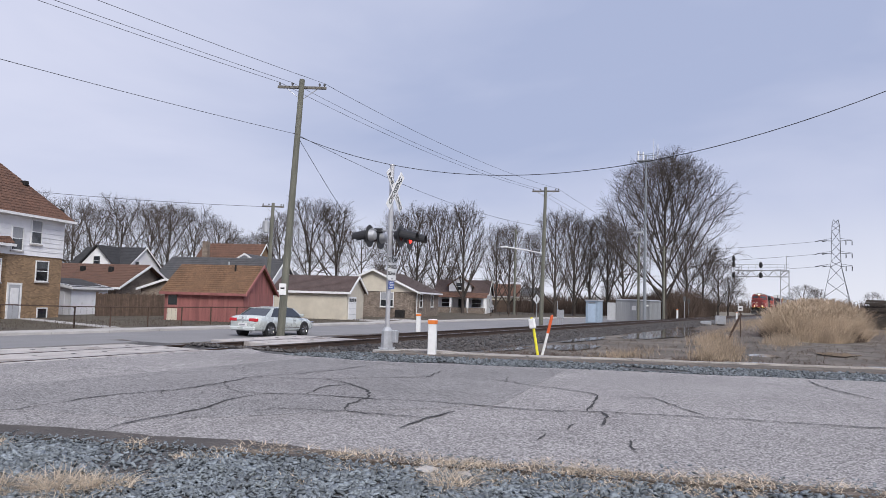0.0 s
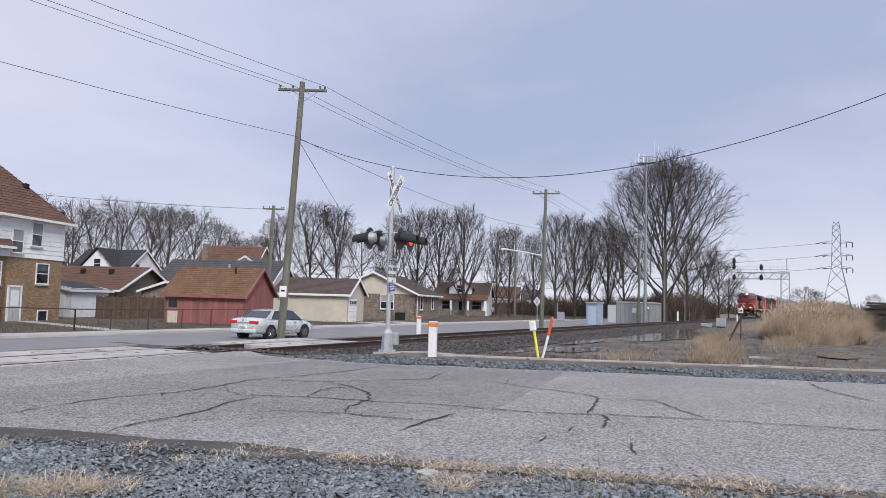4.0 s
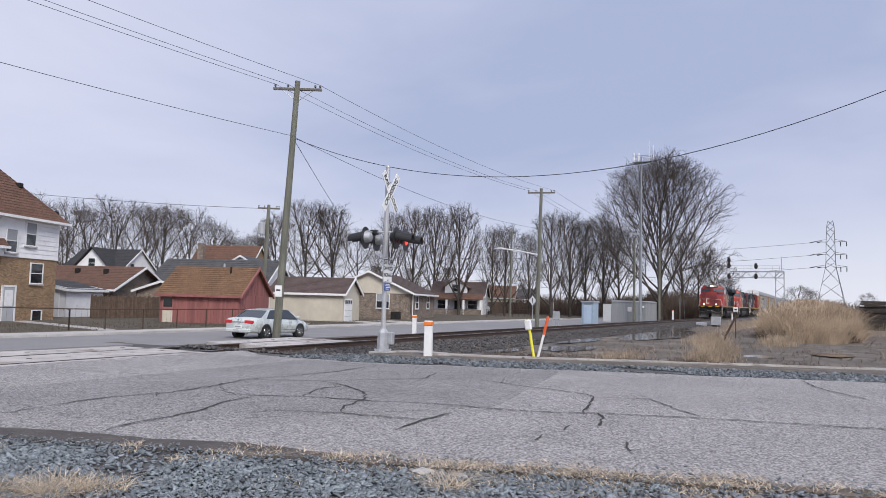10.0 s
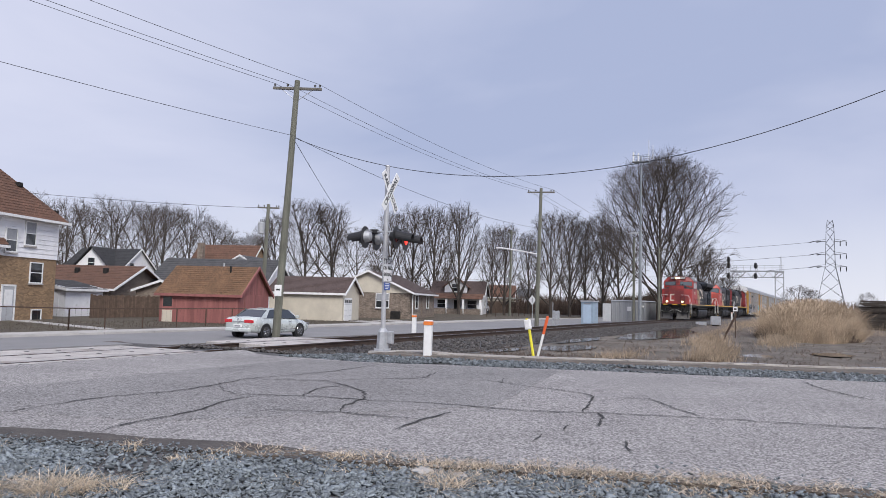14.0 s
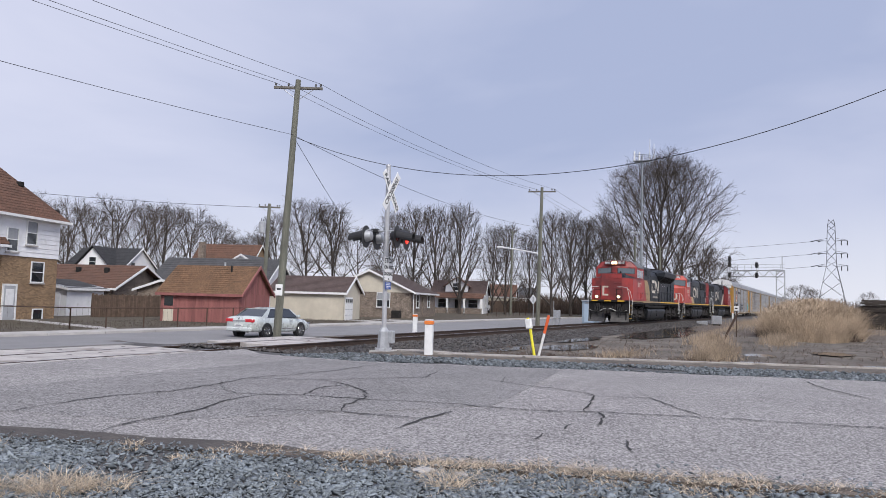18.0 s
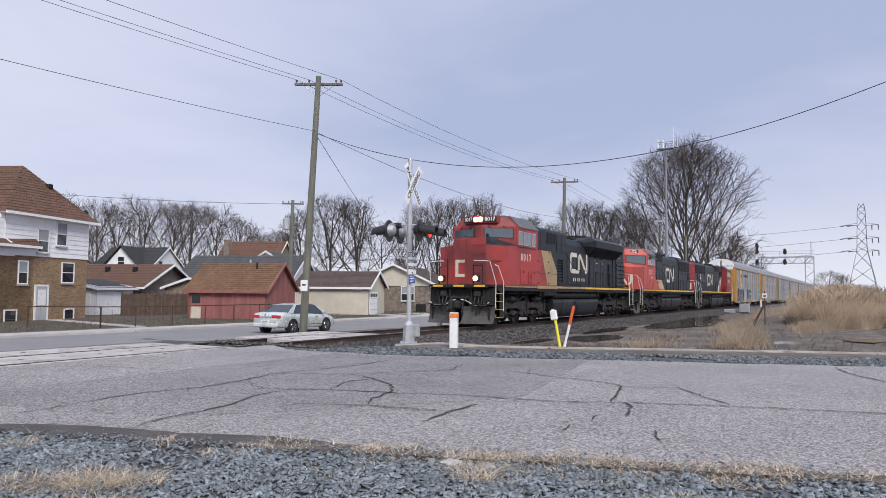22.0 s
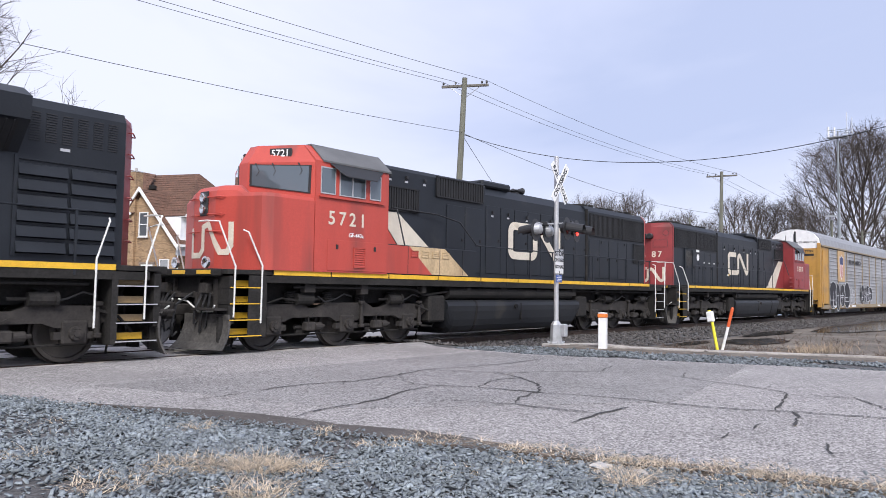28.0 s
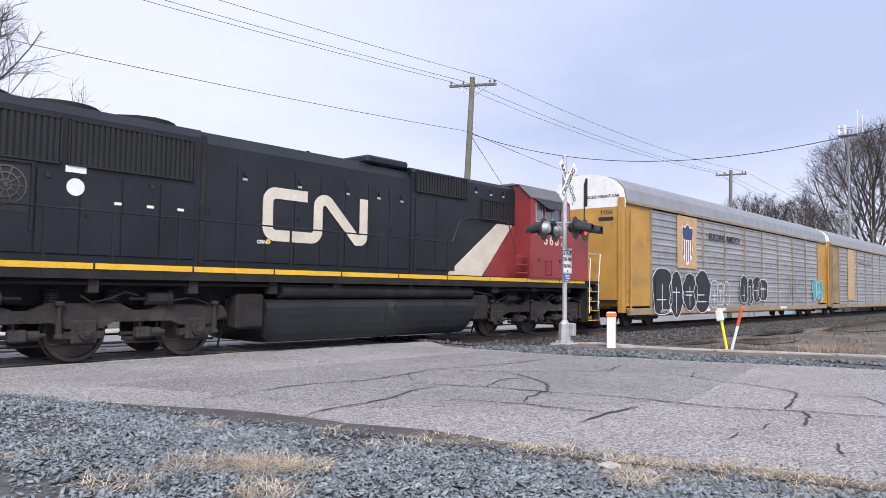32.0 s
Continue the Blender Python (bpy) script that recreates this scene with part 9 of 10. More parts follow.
        part("intake_screen", grille(1.1, 0.5, 10, 0.04), L_DARKGRILLE, body, "dark intake screen", at=pose(o + 5.45 + (1.1 if s > 0 else 0), s * 0.975, 3.82, 0, 0, 0 if s < 0 else 180))
        hood_doors(body, o + 6.8, o + 8.15, 2, s * 0.972, 3.4, 4.32, s)
        logo_band(body, o + (8.8 if s < 0 else 11.95), 2.44, 1.1, s, s * 0.956, L_CREAM)
        side_rails(body, [o + v for v in (9.0, 10.25, 11.5, 12.8, 14.1, 15.4, 16.7, 17.9)], s)
        rail_run(body, [(o + 8.0, s * 1.0, 3.5), (o + 8.3, s * 1.3, 2.75), (o + 8.5, s * 1.49, 2.58), (o + 8.8, s * 1.49, 2.58)], 0.02, BLACK)
        tags(body, [(o + v, 3.3) for v in (13.0, 14.2)], s, s * 0.956)
    me = MB()
    for k in range(6):
        w = (0.16, 0.1, 0.14, 0.1, 0.14, 0.14)[k]
        for s in (-1, 1):
            xa = o + 9.3 + 0.34 * k
            me.box(xa, xa + w, min(s * 0.956, s * 0.96), max(s * 0.956, s * 0.96), 2.02, 2.2)
    part("worn_lettering_bar", me, L_CREAM, body, "worn unreadable white lettering")
    part("dynamic_brake_hatch", MB().cham(o + 8.5, o + 10.8, -0.6, 0.6, 4.2, 4.3, 0.04), L_BLACK, body)
    horn(body, o + 8.65, -0.35, 4.24)
    for x in (12.6, 14.4, 16.2):
        fan(body, o + x, 0.66, 4.50)
    part("exhaust_stack", MB().cham(o + 10.9, o + 11.6, -0.35, 0.35, 4.2, 4.52, 0.04), L_UNDER, body)
    for k in range(6):
        for s in (-1, 1):
            z = 2.15 + 0.4 * k
            part("grab_iron", MB().tube([(o + 19.04, s * 0.78, z), (o + 19.12, s * 0.82, z), (o + 19.34, s * 0.46, z), (o + 19.26, s * 0.42, z)], 0.014, 5), L_RED_DULL, body)
    part("roof_grab", MB().tube([(o + 18.85, -0.5, 4.42), (o + 18.9, -0.5, 4.52), (o + 18.9, -0.15, 4.52), (o + 18.85, -0.15, 4.42)], 0.014, 5), BLACK, body)
    tank(body, o + 5.15, o + 12.2)
    for s in (-1, 1):
        part("battery_box", MB().cham(o + 3.9, o + 5.5, min(s * 1.1, s * 1.48), max(s * 1.1, s * 1.48), 1.22, 1.58, 0.04), L_UNDER, body)
    loco_truck(body, o + 2.0)
    loco_truck(body, o + 16.0)
    TRAIN.append((body, 8.65, 7.0, False))


loco_a()


# ---- second and third locomotives: rounded-brow cab ----
def loco_b(num, label, red, center, turned, worn):
    xe = 9.2 if worn else 9.62  # rear end of the hood
    body = thing("locomotive", pose(0, 0, 0), label, "locomotive", "locomotives of the train")
    underbody(body, -9.3, 9.6 if worn else 9.9)
    sill_stripe(body, [-9.15, -7.6, -5.8, -4.0, -2.2, -0.4, 1.4, 3.2, 5.0, 6.8, 8.5] + ([] if worn else [9.2]), L_YELLOW)
    cab_common(body, -8.13, -5.9, red, num, ze=4.14, zr=4.52)
    # rounded nose, swept back from the middle
    plan = [(-8.15, -1.55), (-9.2, -1.55), (-9.44, -1.46), (-9.58, -1.1), (-9.68, -0.85), (-9.86, -0.42), (-9.86, 0.42), (-9.68, 0.85), (-9.58, 1.1), (-9.44, 1.46), (-9.2, 1.55), (-8.15, 1.55)]

    def nose_x(y):
        k = abs(y)
        return -9.86 if k < 0.42 else -9.86 + (k - 0.42) * 0.42 if k < 0.85 else -9.68 + (k - 0.85) * 0.4
    rings = []
    for z, iy, ix in ((1.7, 1, 0), (3.22, 1, 0), (3.36, 0.975, 0.04), (3.46, 0.92, 0.13), (3.50, 0.84, 0.26)):
        rings.append([(x + (ix if x < -8.2 else 0), y * iy, min(z, 3.30) if abs(y) > 1.0 else z) for x, y in plan])
    nose = part("nose", MB().loft(rings), red, body, "red rounded nose")
    cf = MB()
    lo = [(-8.11, -1.55), (-8.93, -0.16), (-8.93, 0.16), (-8.11, 1.55)]
    hi = [(-8.11, -1.12), (-8.66, -0.16), (-8.66, 0.16), (-8.11, 1.12)]
    cf.add([(x, y, 3.2) for x, y in lo] + [(x, y, 4.1) for x, y in lo] + [(x, y, 4.52) for x, y in hi], [(i, i + 1, 5 + i, 4 + i) for i in range(3)] + [(4 + i, 5 + i, 9 + i, 8 + i) for i in range(3)] + [(8, 9, 10, 11)])
    part("cab_front", cf, red, body, "red swept front of the cab")
    for s in (-1, 1):
        def fr_(u, z):
            return (-8.93 + 0.82 * u - 0.012 + max(0, z - 4.12) * 0.55, s * (0.16 + 1.39 * u - max(0, z - 4.12) * 0.9 * u), z)
        q = [fr_(0.04, 3.58), fr_(0.92, 3.40), fr_(0.93, 4.02), fr_(0.04, 4.06)]
        window_part(body, q if s > 0 else q[::-1], "windshield", fw=0.06)
        for u in (0.18, 0.42, 0.8):
            part("wiper", MB().tube([fr_(u - 0.06, 4.08), fr_(u, 3.9), fr_(u - 0.04, 3.8)], 0.016, 5), BLACK, body, "black wiper")
        c = fr_(0.46, 4.31)
        nb = part("number_board", MB().cham(-0.27, 0.27, -0.03, 0.03, -0.12, 0.12, 0.02), BLACK, body, "black number board", at=pose(c[0], c[1], c[2], 0, 0, -90 - s * 27))
        part("number", text_mesh(num, 0.22, WHITE, 0.003, bold=0.003), None, nb, at=pose(0, -0.034, 0))
        part("headlight", MB().lathe([(0, 0.1), (-0.05, 0.1), (-0.06, 0.08), (-0.04, 0.0)], (-9.88, 0.0, 3.1 + 0.12 * s), "x", 14), CHROME, nose, "round unlit headlight")
        part("ditch_light", MB().lathe([(0, 0.12), (-0.06, 0.12), (-0.06, 0.09), (-0.03, 0.0)], (-10.12, s * 0.6, 1.84), "x", 14), CHROME, body, "round unlit ditch light")
        for k in range(3):
            z = 2.5 + 0.36 * k
            part("grab_iron", MB().tube([(nose_x(0.2), s * 0.2, z), (nose_x(0.2) - 0.07, s * 0.22, z), (nose_x(0.62) - 0.07, s * 0.62, z), (nose_x(0.64), s * 0.64, z)], 0.014, 5), red, nose)
    part("headlight_plate", MB().cham(-9.885, -9.85, -0.15, 0.15, 2.84, 3.36, 0.01), BLACK, nose, "black headlight plate")
    w = 0.12
    nb_ = MB()
    for a, b in (((-0.42, 2.56), (-0.42, 2.0)), ((-0.42, 2.0), (-0.12, 2.0)), ((-0.12, 2.0), (0.0, 2.12)), ((0.0, 2.12), (0.0, 2.6)), ((0.0, 2.6), (0.2, 2.66)), ((0.2, 2.66), (0.56, 2.06)), ((0.56, 2.06), (0.72, 2.06)), ((0.72, 2.06), (0.80, 2.2)), ((0.80, 2.2), (0.80, 2.66))):
        a, b = Vector(a), Vector(b)
        d = (b - a).normalized()
        nn, e = Vector((-d.y, d.x)) * w / 2, d * 0.03
        p0, p1 = a - e, b + e
        for k in range(6):
            u, v = p0.lerp(p1, k / 6), p0.lerp(p1, (k + 1) / 6)
            nb_.quad(*[(nose_x(p.x) - 0.014, -p.x, p.y) for p in (u + nn, v + nn, v - nn, u - nn)])
    part("nose_emblem", nb_, L_CREAM, nose, "white zigzag emblem")
    pilot(body, -10.15, -1)
    pilot(body, 10.12 if worn else 10.42, 1, reach=0.6)
    end_rails(body, -10.03, -1, second=0.6)
    end_rails(body, 9.85 if worn else 10.2, 1)
    for s in (-1, 1):
        stairwell(body, -9.76, s, 1, wide=worn)
        stairwell(body, 9.45 if worn else 9.85, s, -1, not worn, not worn)
    part("deck", MB().box(-10.2, -9.0, -1.48, 1.48, 1.6, 1.69), L_UNDER, body)
    part("deck", MB().box(8.4, 10.15 if worn else 10.45, -1.48, 1.48, 1.6, 1.69), L_UNDER, body)

    def hp(w, z1, r=0.2):
        return [(-w, 1.7), (w, 1.7), (w, z1 - r), (w - r * 0.8, z1), (-w + r * 0.8, z1), (-w, z1 - r)]
    part("hood", MB().prism(hp(0.97, 4.48, 0.1), -5.9, -1.35, "x"), L_BLACK, body, "black hood behind the cab")
    part("engine_hood", MB().prism(hp(0.95, 4.42, 0.26), -1.35, 4.55, "x"), L_BLACK, body, "black engine hood")
    part("radiator_hood", MB().prism(hp(0.98, 4.42, 0.18), 4.55, xe, "x"), L_BLACK, body, "black radiator section")
    # the end of the hood: two panels swept back from a narrow middle
    sweep = 0.30 / 0.84

    def end_x(y):
        return xe + 0.30 - max(0.0, abs(y) - 0.12) * sweep
    outline = [(xe - 0.02, -0.962), (xe, -0.962), (xe + 0.30, -0.12), (xe + 0.30, 0.12), (xe, 0.962), (xe - 0.02, 0.962)]
    rings = [[(x, y * k, z) for x, y in outline] for z, k in ((1.7, 1.0), (4.22, 1.0), (4.40, 0.85))]
    part("hood_end", MB().loft(rings), red, body, "red rear end of the hood")
    part("hood_end_band", MB().prism(hp(0.986, 4.424, 0.18), xe - 0.08, xe, "x"), red, body)
    part("dynamic_brake_hatch", MB().cham(-1.35, 0.1, -0.86, 0.86, 4.42, 4.62, 0.05), L_BLACK, body)
    part("exhaust_stack", MB().cham(1.0, 1.5, -0.3, 0.3, 4.42, 4.52, 0.03), L_UNDER, body)
    horn(body, 0.9, -0.4, 4.4)
    for x in (5.4, 6.9, 8.4):
        fan(body, x, 0.68, 4.38)
    for s in (-1, 1):
        turn = 0 if s < 0 else 180
        sh = (lambda x, w: x + (w if s > 0 else 0))
        yb = s * 1.0
        # slanted flash: red, white, black
        y = s * 0.975
        part("flash_stripe", MB().prism([(-5.88, 1.74), (-5.88, 3.28), (-5.75, 3.28), (-4.35, 1.74)], y, y + s * 0.008, "y"), red, body, "red field of the flash")
        part("flash_stripe", MB().prism([(-5.75, 3.3), (-5.0, 3.3), (-2.75, 1.74), (-4.3, 1.74)], y, y + s * 0.010, "y"), L_CREAM, body, "white diagonal flash")
        if worn:
            lk = part("side_locker", MB().cham(-5.88, -2.35, min(s * 1.0, s * 1.46), max(s * 1.0, s * 1.46), 1.71, 2.44, 0.015), L_BLACK, body, "low black side locker")
            part("flash_stripe", MB().prism([(-5.87, 1.73), (-5.87, 2.42), (-5.05, 2.42), (-4.2, 1.73)], s * 1.462, s * 1.467, "y"), red, lk, "red field of the flash")
            part("flash_stripe", MB().prism([(-5.05, 2.42), (-3.7, 2.42), (-2.7, 1.73), (-4.2, 1.73)], s * 1.462, s * 1.467, "y"), L_RUSTED, lk, "rust-streaked tan diagonal flash")
            for q in (-5.1, -3.9, -2.95):
                part("locker_seam", MB().box(q - 0.008, q + 0.008, min(s * 1.46, s * 1.47), max(s * 1.46, s * 1.47), 1.73, 2.42), BLACK, lk)
            for q in (-5.0, -4.6, -4.2, -3.8):
                part("louvre", grille(0.26, 0.16, 3, 0.02, 0.015, False), red if q < -4.7 else L_RUSTED, lk, at=pose(sh(q, 0.26), s * 1.466, 2.16, 0, 0, turn))
        part("intake_grille", grille(1.5, 0.62, 16, 0.05), L_DARKGRILLE, body, "dark slatted intake grille", at=pose(sh(-5.75, 1.5), yb - s * 0.02, 3.34, 0, 0, turn))
        part("dynamic_grille", grille(2.05, 0.56, 18, 0.04), L_DARKGRILLE, body, "dark slatted dynamic brake grille", at=pose(sh(-3.55, 2.05), yb - s * 0.01, 3.86, 0, 0, turn))
        part("radiator_grille", grille(2.35, 0.80, 24, 0.035), L_DARKGRILLE, body, "dark slatted radiator grille", at=pose(sh(4.75, 2.35), yb - s * 0.01, 3.36, 0, 0, turn))
        part("radiator_grille", grille(xe - 7.35, 0.80, 22, 0.035), L_DARKGRILLE, body, "dark slatted radiator grille", at=pose(sh(7.2, xe - 7.35), yb - s * 0.01, 3.36, 0, 0, turn))
        if worn:
            part("end_grille", grille(0.95, 0.75, 10, 0.05), L_DARKGRILLE, body, at=pose(sh(xe - 1.1, 0.95), yb - s * 0.01, 2.5, 0, 0, turn))
        hood_doors(body, -1.3, 4.5, 8, s * 0.955, 1.85, 3.85, s)
        hood_doors(body, 4.7, 8.3, 5, s * 0.985, 1.85, 3.25, s)
        hood_doors(body, -3.1, -1.5, 2, s * 0.975, 1.85, 3.7, s)
        part("hood_seam", MB().box(4.5, 4.6, min(s * 0.95, s * 1.0), max(s * 0.95, s * 1.0), 1.75, 4.3), L_UNDER, body)
        if worn:
            side_text(body, "GF-443a", 0.13, -6.93, 2.55, s, s * 1.555, WHITE)
        logo_band(body, (-0.2 if s < 0 else 3.16), 2.32, 1.15, s, s * 0.985, L_CREAM)
        tags(body, [(v, 3.55) for v in (-1.0, -0.2, 0.8, 2.2, 3.6)] + [(v, 3.05) for v in (5.6, 7.4)], s, s * 0.978)
        tags(body, [(v, 4.12) for v in (-5.3, -4.7, -4.0)], s, s * 0.976)
        side_rails(body, [-2.2, -0.95, 0.25, 1.5, 2.8, 4.1, 5.3, 6.5, 7.6, 8.5], s)
        rail_run(body, [(-5.2, s * 1.02, 3.4), (-3.6, s * 1.1, 3.36), (-2.9, s * 1.3, 3.2), (-2.4, s * 1.49, 2.6), (-2.2, s * 1.49, 2.58)], 0.02, BLACK)
        rail_run(body, [(-5.25, s * 1.49, 2.43), (-5.25, s * 1.2, 3.35)], 0.02, BLACK)
        if not worn:
            rd = part("round_plate", MB().cyl((6.95, s * 0.99, 3.0), (6.95, s * 1.005, 3.0), 0.15, n=20), WHITE, body, "round white plate")
            part("placard", MB().box(6.78, 7.12, min(s * 0.99, s * 1.0), max(s * 0.99, s * 1.0), 3.24, 3.36), WHITE, body)
            # no opening is cut: a black plate paints the doorway's shade on the hood
            dw = part("doorway_shade_plate", MB().box(7.66, 8.4, min(s * 0.99, s * 1.006), max(s * 0.99, s * 1.006), 2.5, 3.3), BLACK, body, "flat black plate standing in for the shade of an open hood door, fan on its face")
            for q in range(3):
                part("fan_ring", MB().lathe([(0, 0.08 + 0.11 * q), (s * 0.02, 0.08 + 0.11 * q), (s * 0.02, 0.1 + 0.11 * q), (0, 0.1 + 0.11 * q)], (8.03, s * 1.004, 2.92), "y", 18), L_PLOUGH, dw)
            for q in range(5):
                an = q * math.pi / 5
                part("fan_spoke", MB().cyl((8.03 - 0.3 * math.cos(an), s * 1.012, 2.92 - 0.3 * math.sin(an)), (8.03 + 0.3 * math.cos(an), s * 1.012, 2.92 + 0.3 * math.sin(an)), 0.01, n=4), L_PLOUGH, dw)
            part("doorway_frame", MB().box(7.61, 7.66, min(s * 0.985, s * 1.04), max(s * 0.985, s * 1.04), 2.2, 3.34).box(7.66, 8.45, min(s * 0.985, s * 1.04), max(s * 0.985, s * 1.04), 3.3, 3.34).box(8.4, 8.45, min(s * 0.985, s * 1.04), max(s * 0.985, s * 1.04), 2.2, 3.3), L_BLACK, dw)
            for q in (4.95, 5.55, 6.15):
                part("placard", MB().box(q, q + 0.13, min(s * 1.003, s * 1.007), max(s * 1.003, s * 1.007), 2.76, 2.81), WHITE, body, "small torn white notice")
            part("sticker", MB().cyl((3.0, s * 0.98, 2.3), (3.0, s * 0.986, 2.3), 0.06, n=10), L_YELLOW, body, "small yellow sticker")
            side_text(body, "ORN", 0.11, 3.0 - s * -0.16 if s > 0 else 3.16, 2.28, s, s * 0.982, WHITE)
            for k in range(3):
                part("ladder_step", MB().box(-5.85, -5.3, min(s * 1.4, s * 1.5), max(s * 1.4, s * 1.5), 1.85 + 0.24 * k, 1.89 + 0.24 * k), red, body)
    tilt = math.degrees(math.atan(sweep))
    for k in range(6):
        z = 2.1 + 0.4 * k
        part("grab_iron", MB().tube([(end_x(0.14), -0.14, z), (end_x(0.14) + 0.09, -0.15, z), (end_x(0.5) + 0.09, -0.5, z), (end_x(0.5), -0.5, z)], 0.013, 5), red, body)
    for s in (-1, 1):
        lamp = part("headlight", MB().lathe([(-0.05, 0.1), (0.11, 0.105), (0.12, 0.085), (0.09, 0.0)], (xe + 0.36, 0.11 * s, 3.82), "x", 16), CHROME, body, "round unlit headlight")
        part("headlight_rim", MB().lathe([(-0.06, 0.1), (-0.06, 0.125), (0.1, 0.125), (0.12, 0.106)], (xe + 0.36, 0.11 * s, 3.82), "x", 16), BLACK, lamp)
        pan = part("end_hatch", MB().cham(-0.29, 0.29, -0.006, 0.004, -0.15, 0.15, 0.004), red, body, at=pose(end_x(0.48), s * 0.48, 3.5, 0, 0, 90 + s * tilt))
        part("hatch_seam", MB().cham(-0.305, 0.305, -0.003, 0.004, -0.165, 0.165, 0.003), BLACK, pan)
        cap_ = part("round_hatch", MB().lathe([(0.0, 0.115), (-0.006, 0.115), (-0.006, 0.0)], (0, 0, 0), "y", 20), red, body, at=pose(end_x(0.7), s * 0.7, 3.96, 0, 0, 90 + s * tilt))
        part("hatch_seam", MB().lathe([(0.0, 0.116), (-0.004, 0.116), (-0.004, 0.128), (0.0, 0.128)], (0, 0, 0), "y", 20), BLACK, cap_)
    for ch, y in zip(num, (-0.46, -0.23, 0.23, 0.46)):
        q = 1 if y > 0 else -1
        part("rear_number", text_mesh(ch, 0.36, L_CREAM, 0.004, bold=0.006), None, body, at=pose(end_x(y) + 0.006, y, 3.02, 0, 0, 90 + q * tilt))
    rb = MB()
    for a, b in (((-0.08, 2.42), (-0.5, 2.42)), ((-0.5, 2.42), (-0.62, 2.3)), ((-0.62, 2.3), (-0.62, 1.98)), ((-0.62, 1.98), (-0.5, 1.88)), ((-0.5, 1.88), (-0.14, 1.88)), ((-0.14, 1.88), (-0.02, 1.98)),
                 ((-0.02, 1.98), (-0.02, 2.32)), ((-0.02, 2.32), (0.1, 2.4)), ((0.1, 2.4), (0.2, 2.34)), ((0.2, 2.34), (0.44, 1.94)), ((0.44, 1.94), (0.52, 1.88)), ((0.52, 1.88), (0.62, 1.96)), ((0.62, 1.96), (0.62, 2.46))):
        a, b = Vector(a), Vector(b)
        d = (b - a).normalized()
        nn, e = Vector((-d.y, d.x)) * 0.06, d * 0.025
        p0, p1 = a - e, b + e
        for k in range(4):
            u, v = p0.lerp(p1, k / 4), p0.lerp(p1, (k + 1) / 4)
            rb.quad(*[(end_x(p.x) + 0.007, p.x, p.y) for p in (u + nn, v + nn, v - nn, u - nn)])
    part("rear_emblem", rb, L_CREAM, body, "white zigzag emblem")
    part("roof_rail", MB().tube([(xe - 0.1, 0.75, 4.3), (xe - 0.1, 0.72, 4.5), (xe - 0.1, 0.1, 4.52), (xe - 0.1, 0.0, 4.4)], 0.015, 5), BLACK, body)
    part("vent_cap", MB().cyl((xe + 0.05, -0.1, 4.38), (xe + 0.05, -0.1, 4.47), 0.07, n=10), BLACK, body)
    for x in (4.9, 6.15, 7.65):
        part("lifting_ring", MB().lathe([(-0.012, 0.03), (-0.012, 0.055), (0.012, 0.055), (0.012, 0.03)], (x, -0.8, 4.45), "y", 10), BLACK, body)
    tank(body, -3.5, 3.3)
    for s in (-1, 1):
        part("tank_end_box", MB().cham(-4.15, -3.5, min(s * 0.9, s * 1.35), max(s * 0.9, s * 1.35), 0.5, 1.2, 0.05), L_UNDER, body)
        part("tank_end_box", MB().cham(3.3, 3.95, min(s * 0.9, s * 1.35), max(s * 0.9, s * 1.35), 0.5, 1.2, 0.05), L_UNDER, body)
    loco_truck(body, -6.85)
    loco_truck(body, 6.8)
    TRAIN.append((body, center, 6.8, turned))


loco_b("5721", "faded red and black diesel locomotive, second in the train", L_ORANGE, 31.0, False, True)
loco_b("5687", "black and dark red diesel locomotive running long hood first", L_RED_DULL, 52.5, True, False)

# ---- enclosed car carriers ----
def rack_truck(body, cx):
    mb = MB()
    out = [(-1.2, 0.55), (-1.05, 0.62), (-0.6, 0.72), (0.6, 0.72), (1.05, 0.62), (1.2, 0.55), (1.15, 0.38), (0.95, 0.36), (0.5, 0.28), (-0.5, 0.28), (-0.95, 0.36), (-1.15, 0.38)]
    for s in (-1, 1):
        mb.prism(out, s * 0.94, s * 1.08, "y")
        for x in (-0.9, 0.9):
            mb.cyl((x, s * 1.0, 0.42), (x, s * 1.18, 0.42), 0.12, n=10)
    mb.box(-0.2, 0.2, -1.0, 1.0, 0.45, 0.7)
    tr = part("truck", mb, L_TRUCK, body, "two-axle freight truck", at=pose(cx, 0, 0))
    for x in (-0.9, 0.9):
        ws = part("wheelset", WHEEL_SMALL_ME, None, body, "steel wheels on their axle", at=pose(cx + x, 0, 0.423))
        WHEELS.append((ws, cx + x, 0.42))


